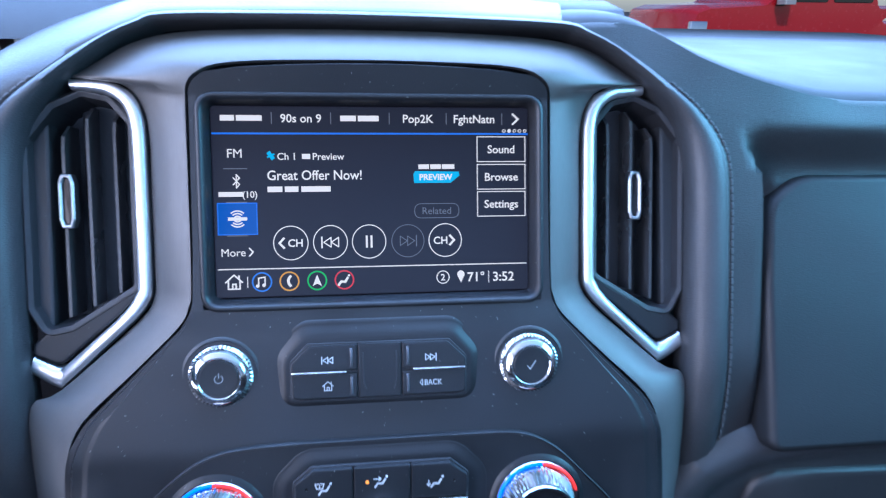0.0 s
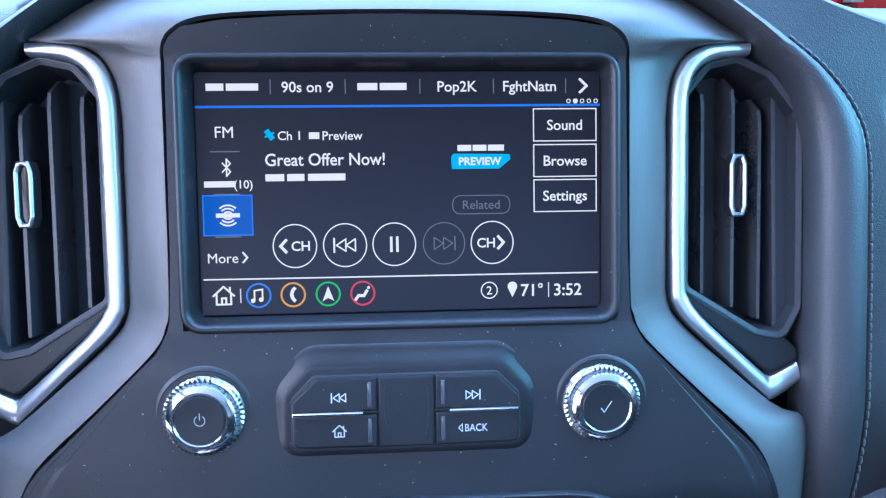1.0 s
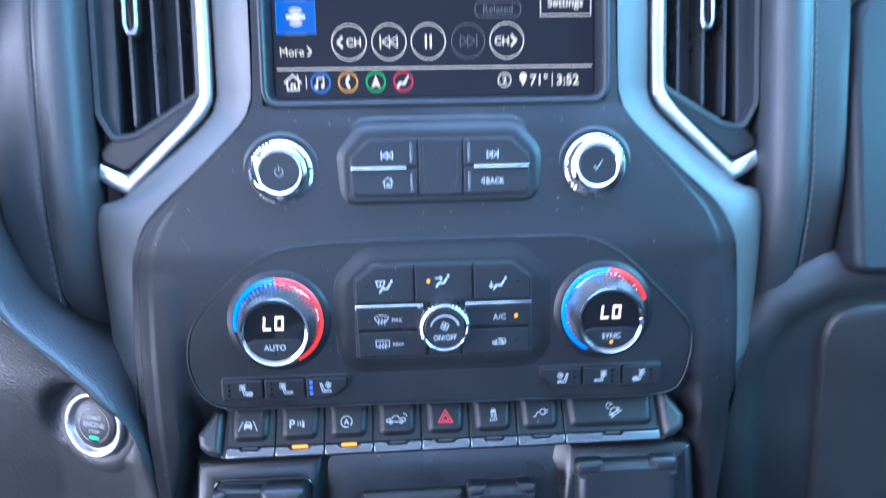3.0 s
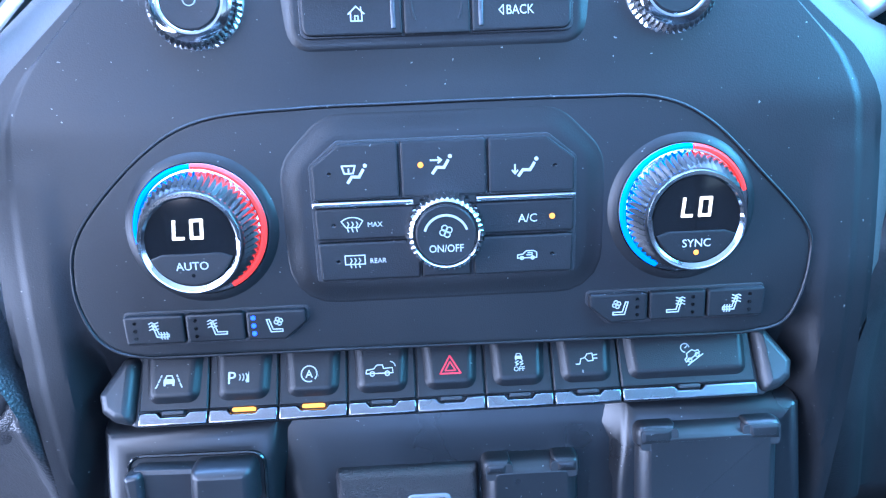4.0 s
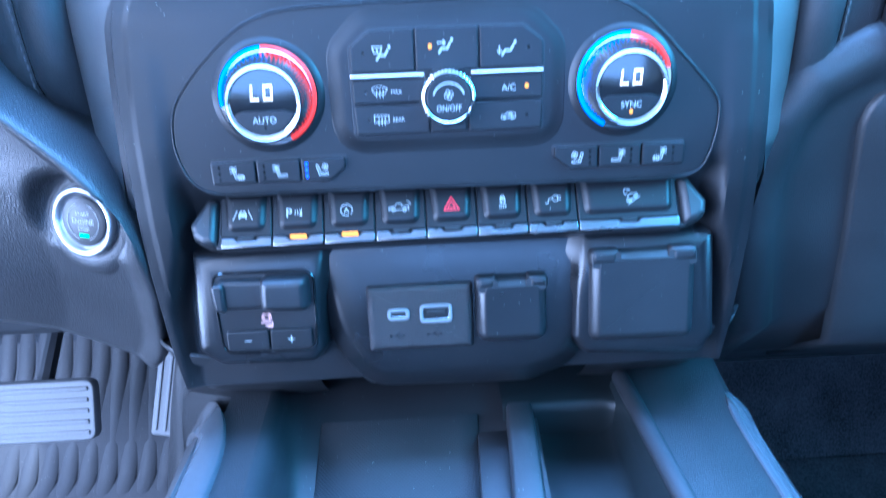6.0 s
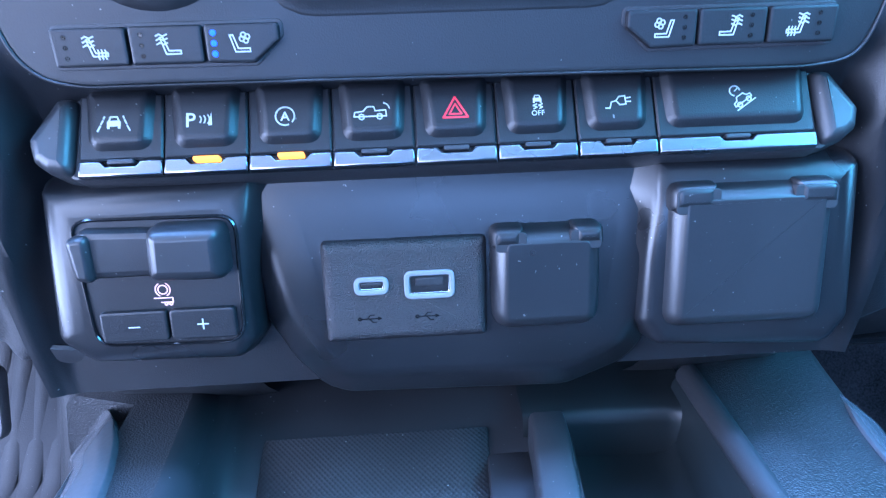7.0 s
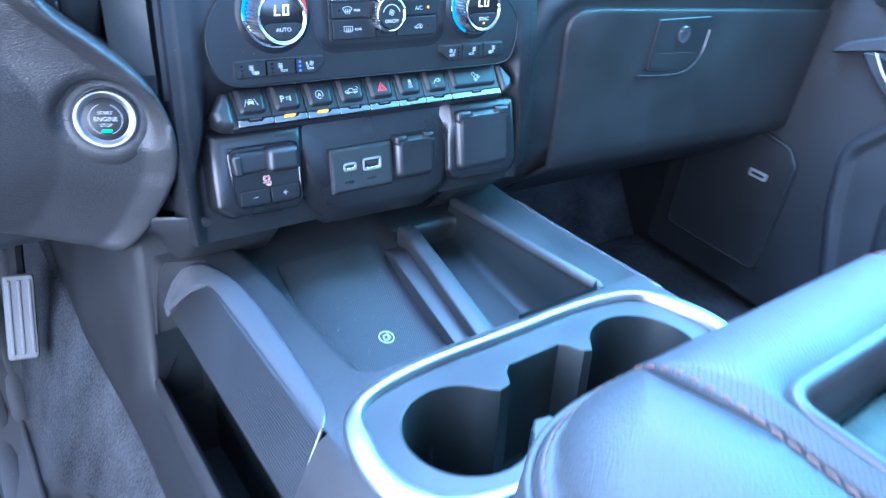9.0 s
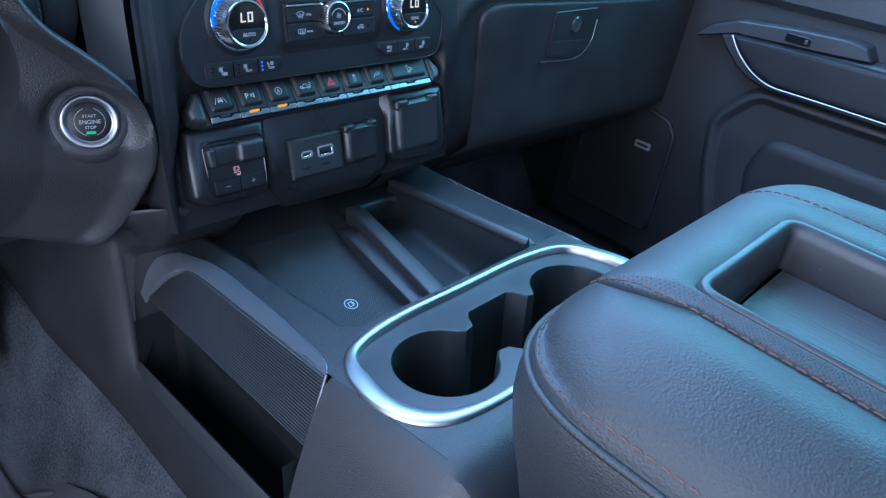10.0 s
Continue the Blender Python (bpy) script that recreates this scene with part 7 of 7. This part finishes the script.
def build_mat():
    th = thing("floor_mat", "black ribbed rubber floor mat in the driver's footwell", "floor mat")
    rows = []
    path = [(0.30, 0.012), (0.50, 0.014), (0.62, 0.020), (0.70, 0.035), (0.80, 0.12), (0.88, 0.22)]
    base = [(y, z) for y, z in path]
    part("sheet", sheet([[Vector((x, y, z)) for x in (-0.76, -0.60, -0.45, -0.30, -0.262)] for y, z in base]), RUBBER, th, smooth=60)
    for k in range(22):
        x = -0.75 + k * 0.0225
        pts = [Vector((x, y, z + 0.002)) for y, z in path]
        part("rib", tube(smooth_path(pts, 3), 0.0096, 8, flat=0.28), RUBBER, th)
    part("edge", tube(smooth_path([Vector((-0.262, y, z + 0.004)) for y, z in path], 3), 0.010, 8, flat=0.6), RUBBER, th)
    rows, crest = [], []
    for y, x, z in ((0.80, -0.2735, 0.050), (0.74, -0.2765, 0.036), (0.67, -0.2775, 0.033), (0.61, -0.2760, 0.036), (0.565, -0.2740, 0.042), (0.53, -0.2690, 0.062), (0.49, -0.2620, 0.092), (0.45, -0.2550, 0.114), (0.40, -0.2480, 0.135), (0.34, -0.2420, 0.150)):
        foot = Vector((-0.335, y, 0.016 + 0.5 * max(0.0, y - 0.70)))
        top = Vector((x, y, z))
        rows.append([foot.lerp(top, f) + Vector((-0.006, 0, -0.002)) * math.sin(f * math.pi) for f in (0.0, 0.3, 0.6, 0.85, 0.97)] + [top, top + Vector((0.003, 0, -0.006))])
        crest.append(foot.lerp(top, 0.72) + Vector((-0.008, 0, 0.0)))
    part("side_flap", sheet(rows), RUBBER, th, smooth=60)
    part("flap_rib", tube(smooth_path(crest, 3), 0.0036, 6), RUBBER, th, smooth=60)
    for y0, z0 in ((0.535, 0.030), (0.475, 0.040)):
        part("flap_rib", tube([Vector((-0.300, y0 + 0.025, z0)), Vector((-0.272, y0 - 0.030, z0 + 0.042))], 0.0034, 6), RUBBER, th)
    tun = part("tunnel_carpet", sheet([[Vector((x0 + dx, y, z)) for x0, z in ((-0.285, 0.004), (-0.276, 0.03), (-0.256, 0.10), (-0.232, 0.165), (-0.216, 0.196), (-0.196, 0.204))] for y, dx in ((-0.3, 0.004), (0.2, 0.004), (0.42, 0.004), (0.5, -0.003), (0.7, -0.02), (0.95, -0.03))]), CARPET)
    rows = []
    for y, xt, zt, xb, zb in ((0.18, -0.2025, 0.262, -0.2165, 0.212), (0.26, -0.2025, 0.252, -0.2165, 0.205), (0.36, -0.2025, 0.240, -0.2165, 0.199), (0.43, -0.2020, 0.234, -0.2170, 0.196), (0.452, -0.1995, 0.238, -0.2180, 0.196),
                              (0.468, -0.1930, 0.262, -0.2190, 0.196), (0.482, -0.1890, 0.305, -0.2200, 0.196), (0.50, -0.1860, 0.350, -0.2215, 0.196), (0.53, -0.1850, 0.375, -0.2240, 0.196), (0.60, -0.1880, 0.385, -0.2290, 0.194), (0.75, -0.1980, 0.385, -0.2320, 0.190), (0.95, -0.2080, 0.385, -0.2360, 0.188)):
        r = [Vector((xt + 0.030, y, zt + 0.006)) if y > 0.46 else Vector((xt + 0.007, y, zt - 0.006)), Vector((xt + 0.004, y, zt + 0.002))]
        for k in range(9):
            f = k / 8
            r.append(Vector((xt + (xb - xt) * f - 0.0035 * math.sin(f * math.pi), y, zt + (zb - zt) * f)))
        rows.append(r + [Vector((xb + 0.006, y, zb - 0.006))])
    kick = part("side_kick_panel", sheet(rows), KICK_BLACK, smooth=70)
    tagged(kick, "black plastic panel beside the driver's footwell", "trim panel", kind="structure")
    tagged(tun, "grey-black carpet over the transmission tunnel", "carpet", kind="structure")


build_mat()


# ---- passenger's side ----
def build_glovebox():
    th = thing("passenger_knee_bolster", "black vinyl lower dash with rolled upper edge", "dashboard panel", Matrix.Translation((0, 0.482, 0)) @ UPRIGHT, kind="structure")
    lp = fillet([(0.82, 0.57), (0.291, 0.562), (0.228, 0.556), (0.193, 0.537), (0.175, 0.508), (0.168, 0.47), (0.170, 0.43), (0.182, 0.360), (0.202, 0.250), (0.82, 0.21)], 0.02, 4)[::-1]
    bm = stackup(lp, [(0, -0.10), (0, -0.020), (0.0015, -0.010), (0.005, -0.002), (0.011, 0.003), (0.018, 0.0045), (0.026, 0.0030), (0.032, -0.004)] + [(0.032 + 0.008 * k, -0.004) for k in range(1, 9)])
    for v in bm.verts:
        v.co.z -= 1.1 * max(0.0, 0.345 - v.co.y)
    part("pad", bm, GLOVE_BLACK, th, smooth=70)
    gb = thing("glove_box", "closed black glove box with a lockable latch", "glove box", Matrix.Translation((0, 0.482, 0)) @ UPRIGHT)
    side = [(0.262, 0.264), (0.345, 0.252), (0.42, 0.245), (0.48, 0.237), (0.498, 0.235), (0.508, 0.2365), (0.515, 0.2405), (0.5195, 0.247), (0.522, 0.258)]
    rows = []
    for y, drop in ((0.262, 0.006), (0.264, 0.001), (0.30, 0.0), (0.325, 0.0), (0.345, 0.0), (0.365, 0.0), (0.42, 0.0), (0.47, 0.0), (0.49, 0.0), (0.498, 0.0), (0.505, 0.0), (0.510, 0.0), (0.515, 0.0), (0.5185, 0.0003), (0.5205, 0.0012), (0.522, 0.006)):
        x0, z = lerp_table(y, side), 0.0005 - 1.1 * max(0.0, 0.345 - y) - drop
        rows.append([Vector((x0, y, z - 0.006)), Vector((x0 + 0.0012, y, z - 0.0014)), Vector((x0 + 0.0036, y, z))] + [Vector((x, y - 0.04 * (x - 0.27), z)) for x in (0.28, 0.36, 0.50, 0.65, 0.78)])
    part("lid", sheet(rows), GLOVE_BLACK, gb, smooth=60)
    latch = fillet([(0.374, 0.448), (0.440, 0.440), (0.472, 0.462), (0.472, 0.506), (0.374, 0.506)], [0.004, 0.01, 0.02, 0.004, 0.004])
    la = part("latch", stackup(latch, [(0, -0.002), (0.0, 0.0022), (0.001, 0.0030)]), PLASTIC, gb, "black plastic latch")
    grip = fillet([(0.380, 0.451), (0.440, 0.444), (0.467, 0.464), (0.380, 0.468)], [0.003, 0.01, 0.01, 0.003])
    part("finger_recess", slab(grip, 0.0010, 0.0034, 0.0005), DARK, la)
    part("chrome_edge", tube(smooth_path([Vector((0.362, 0.4435, 0.003)), Vector((0.412, 0.4400, 0.0035)), Vector((0.448, 0.4420, 0.0035)), Vector((0.470, 0.4600, 0.0035)), Vector((0.4735, 0.490, 0.003))], 5), 0.0012, 8), TRIM_GREY, la)
    lock = part("lock", lathe([(0.0105, 0.002), (0.0105, 0.0042), (0.0090, 0.0052), (0.0078, 0.0046), (0.0001, 0.0044)], 32, 0.424, 0.487), TRIM_GREY, la, "grey key lock")
    part("keyhole", slab(rect(0.4230, 0.483, 0.4250, 0.491, 0.0005, 2), 0.004, 0.0050, 0.0002), DARK, lock)


build_glovebox()


DOOR_BLACK = surface("door_black_plastic", (0.015, 0.0155, 0.017), 0.44, grain=0.5, grain_size=1500, cells=True)


def build_door():
    m = Matrix(((0, 0, -1, 0.75), (-1, 0, 0, 0), (0, 1, 0, 0), (0, 0, 0, 1)))
    th = thing("passenger_door", "black moulded passenger door with armrest and speaker", "door", m)
    part("panel", slab(rect(-0.66, 0.02, 0.55, 0.66, 0.03), -0.05, -0.012, 0.008), DOOR_BLACK, th)
    up = fillet([(-0.43, 0.52), (0.55, 0.54), (0.55, 0.66), (-0.50, 0.66)], 0.02)
    part("upper_panel", stackup(up, [(0, -0.014), (0.002, -0.004), (0.012, 0.004)]), LEATHER, th)
    arm = fillet([(-0.455, 0.451), (-0.428, 0.476), (-0.387, 0.495), (-0.303, 0.505), (-0.229, 0.510), (-0.203, 0.506), (-0.189, 0.488), (-0.268, 0.4815), (-0.385, 0.4740)], [0.004, 0.02, 0.02, 0.03, 0.012, 0.006, 0.003, 0.01, 0.01])
    part("armrest_top", stackup(arm, [(0, -0.014), (0, 0.018), (0.0012, 0.023), (0.003, 0.0245)]), GLOVE_BLACK, th)
    wide = fillet([(-0.412, 0.470), (-0.393, 0.449), (-0.368, 0.428), (-0.346, 0.416), (-0.312, 0.408), (0.55, 0.416), (0.55, 0.505), (-0.167, 0.489), (-0.268, 0.482), (-0.385, 0.475)], [0.004, 0.02, 0.02, 0.02, 0.02, 0.004, 0.004, 0.02, 0.02, 0.01])
    part("pull_surround", stackup(wide, [(0, -0.014), (0, 0.016), (0.002, 0.022), (0.005, 0.0245)]), PLASTIC, th)
    low = fillet([(-0.385, 0.4725), (-0.366, 0.451), (-0.338, 0.431), (-0.304, 0.4195), (-0.20, 0.4205), (0.55, 0.4300), (0.55, 0.498), (-0.167, 0.4835), (-0.268, 0.4800)], [0.002, 0.02, 0.02, 0.02, 0.02, 0.004, 0.004, 0.02, 0.02])
    pull = part("pull_panel", stackup(low, [(0, -0.014), (0, 0.026), (0.003, 0.031), (0.008, 0.032)]), PANEL, th, "dark satin pull panel")
    edge = [(-0.386, 0.4735), (-0.377, 0.4620), (-0.366, 0.4505), (-0.353, 0.4400), (-0.338, 0.4305), (-0.322, 0.4235), (-0.304, 0.4190), (-0.28, 0.4185), (-0.24, 0.4195), (-0.18, 0.4203), (-0.08, 0.4215), (0.08, 0.4235), (0.28, 0.4260), (0.5, 0.4285)]
    part("chrome_edge", tube(smooth_path([Vector((x, y, 0.0315)) for x, y in edge], 3), 0.0015, 8), SATIN, pull, "thin chrome strip")
    sw = part("window_switch", slab(rect(-0.312, 0.486, -0.275, 0.498, 0.002), 0.018, 0.0265, 0.001), GLOSS, th)
    part("switch_tip", slab(rect(-0.284, 0.489, -0.279, 0.495, 0.001), 0.022, 0.0285, 0.001), TRIM_GREY, sw)
    pocket = fillet([(-0.300, 0.06), (0.50, 0.06), (0.50, 0.402), (-0.330, 0.392), (-0.380, 0.330), (-0.362, 0.240)], [0.03, 0.03, 0.02, 0.05, 0.05, 0.08], 8)
    part("map_pocket", stackup(pocket, [(-0.014, -0.013), (-0.008, -0.005), (0.0, -0.0005), (0.004, -0.002), (0.010, -0.010), (0.014, -0.0112)]), GLOVE_BLACK, th, "recessed black map pocket", smooth=60)
    part("pocket_shelf", stackup(fillet([(-0.26, 0.10), (0.45, 0.10), (0.45, 0.33), (-0.285, 0.33), (-0.30, 0.27)], 0.04, 7), [(-0.006, -0.012), (-0.002, -0.008), (0.004, -0.005), (0.014, -0.004)]), DOOR_BLACK, th, smooth=60)
    sp = fillet([(-0.62, 0.08), (-0.43, 0.08), (-0.435, 0.275), (-0.455, 0.300), (-0.50, 0.308), (-0.62, 0.30)], 0.02)
    grille = part("speaker_grille", stackup(sp, [(0, -0.013), (0, -0.006), (0.003, -0.003), (0.006, -0.004)]), DOOR_BLACK, th, "black speaker grille")
    part("badge", slab(rect(-0.503, 0.233, -0.472, 0.246, 0.002), -0.005, -0.0015, 0.0006), SILVER_PAINT, grille, "small silver badge")
    part("badge_bar", slab(rect(-0.499, 0.2375, -0.476, 0.2420, 0.0008), -0.002, -0.0012, 0.0002), DARK, grille)


build_door()


# ---- outside ----
def build_outside():
    g = part("ground", sheet([[Vector((x, y, -0.72)) for x in (-300, -20, 20, 300)] for y in (-300, -20, 20, 300)]), ASPHALT)
    tagged(g, "grey asphalt car park", "ground", kind="structure")
    b = thing("building", "pale low building across the car park", "building", Matrix.Translation((-4.0, 16.0, -0.72)))
    part("wall", box(-10, 0, 0, 9.5, 6, 4.2, 0.02), WALL_PALE, b)
    part("roof", box(-10.3, -0.3, 4.2, 9.8, 6.3, 4.5, 0.02), HEADLINER, b)
    for x in (-7.0, -3.5, 0.0, 3.2):
        w = part("window", box(x - 0.9, -0.05, 0.9, x + 0.9, 0.05, 2.3, 0.01), CAR_GLASS, b)
        part("frame", band(rect(x - 0.98, 0.84, x + 0.98, 2.36), rect(x - 0.86, 0.95, x + 0.86, 2.25), 0.04, 0.08, 0.01), WALL_PALE, w).matrix_basis = UPRIGHT
    for x in (6.6,):
        part("post", box(x - 0.1, -1.6, 0, x + 0.1, -1.4, 4.2, 0.02), WOOD_POST, b)


WOOD_POST = surface("brown_wood_post", (0.28, 0.16, 0.08), 0.7)
build_outside()


TRUCK_AT = Matrix.Translation((5.35, 10.5, -0.72)) @ Matrix.Rotation(radians(10), 4, "Z")


def build_truck():
    th = thing("red_pickup", "red pickup truck parked outside the windshield", "pickup truck", TRUCK_AT)
    # side profile, nose towards the left
    prof = fillet([(-0.02, 0.55), (-0.08, 1.05), (0.02, 1.52), (0.30, 1.60), (1.35, 1.66), (1.95, 2.15), (3.6, 2.18), (3.8, 1.62), (5.6, 1.62), (5.6, 0.60)], [0.05, 0.08, 0.12, 0.1, 0.15, 0.2, 0.15, 0.1, 0.06, 0.06])
    bm = stackup(prof, [(0.06, -0.0), (0.0, 0.10), (0.0, 1.75), (0.06, 1.9)], cap0=True)
    body = part("body", bm, CAR_RED, th, "glossy red body")
    body.matrix_basis = UPRIGHT @ Matrix.Translation((0, 0, -1.9))
    for x0, x1, x2, x3 in ((1.62, 2.02, 2.62, 2.62), (2.74, 2.74, 3.5, 3.62)):
        w = part("side_window", slab(fillet([(x0, 1.66), (x3, 1.66), (x2, 2.08), (x1, 2.08)], 0.05), 0, 0.03, 0.01), CAR_GLASS, th)
        w.matrix_basis = UPRIGHT @ Matrix.Translation((0, 0, -0.02))
    mi = part("mirror", box(1.50, -0.26, 1.62, 1.72, -0.05, 1.92, 0.03), SILVER_PAINT, th, "grey door mirror")
    part("mirror_arm", box(1.56, -0.06, 1.60, 1.68, 0.05, 1.66, 0.01), DARK, mi)
    for x in (0.85, 4.55):
        wh = part("wheel", lathe([(0.39, 0.0), (0.40, 0.03), (0.39, 0.24), (0.28, 0.25), (0.24, 0.20), (0.05, 0.19)], 40), RUBBER, th)
        wh.matrix_basis = Matrix.Translation((x, 0.20, 0.40)) @ UPRIGHT
        part("rim", lathe([(0.25, 0.20), (0.24, 0.235), (0.10, 0.22), (0.01, 0.225)], 24), SILVER_PAINT, wh)
        ar = part("wheel_arch", band(circle(x, 0.45, 0.56, 32), circle(x, 0.45, 0.46, 32), -0.02, 0.035, 0.01), DARK, th)
        ar.matrix_basis = UPRIGHT
    part("headlight", box(-0.05, -0.02, 1.10, 0.28, 0.06, 1.36, 0.03), CHROME, th)
    part("side_step", box(1.35, -0.10, 0.50, 3.7, 0.06, 0.56, 0.02), DARK, th)


build_truck()
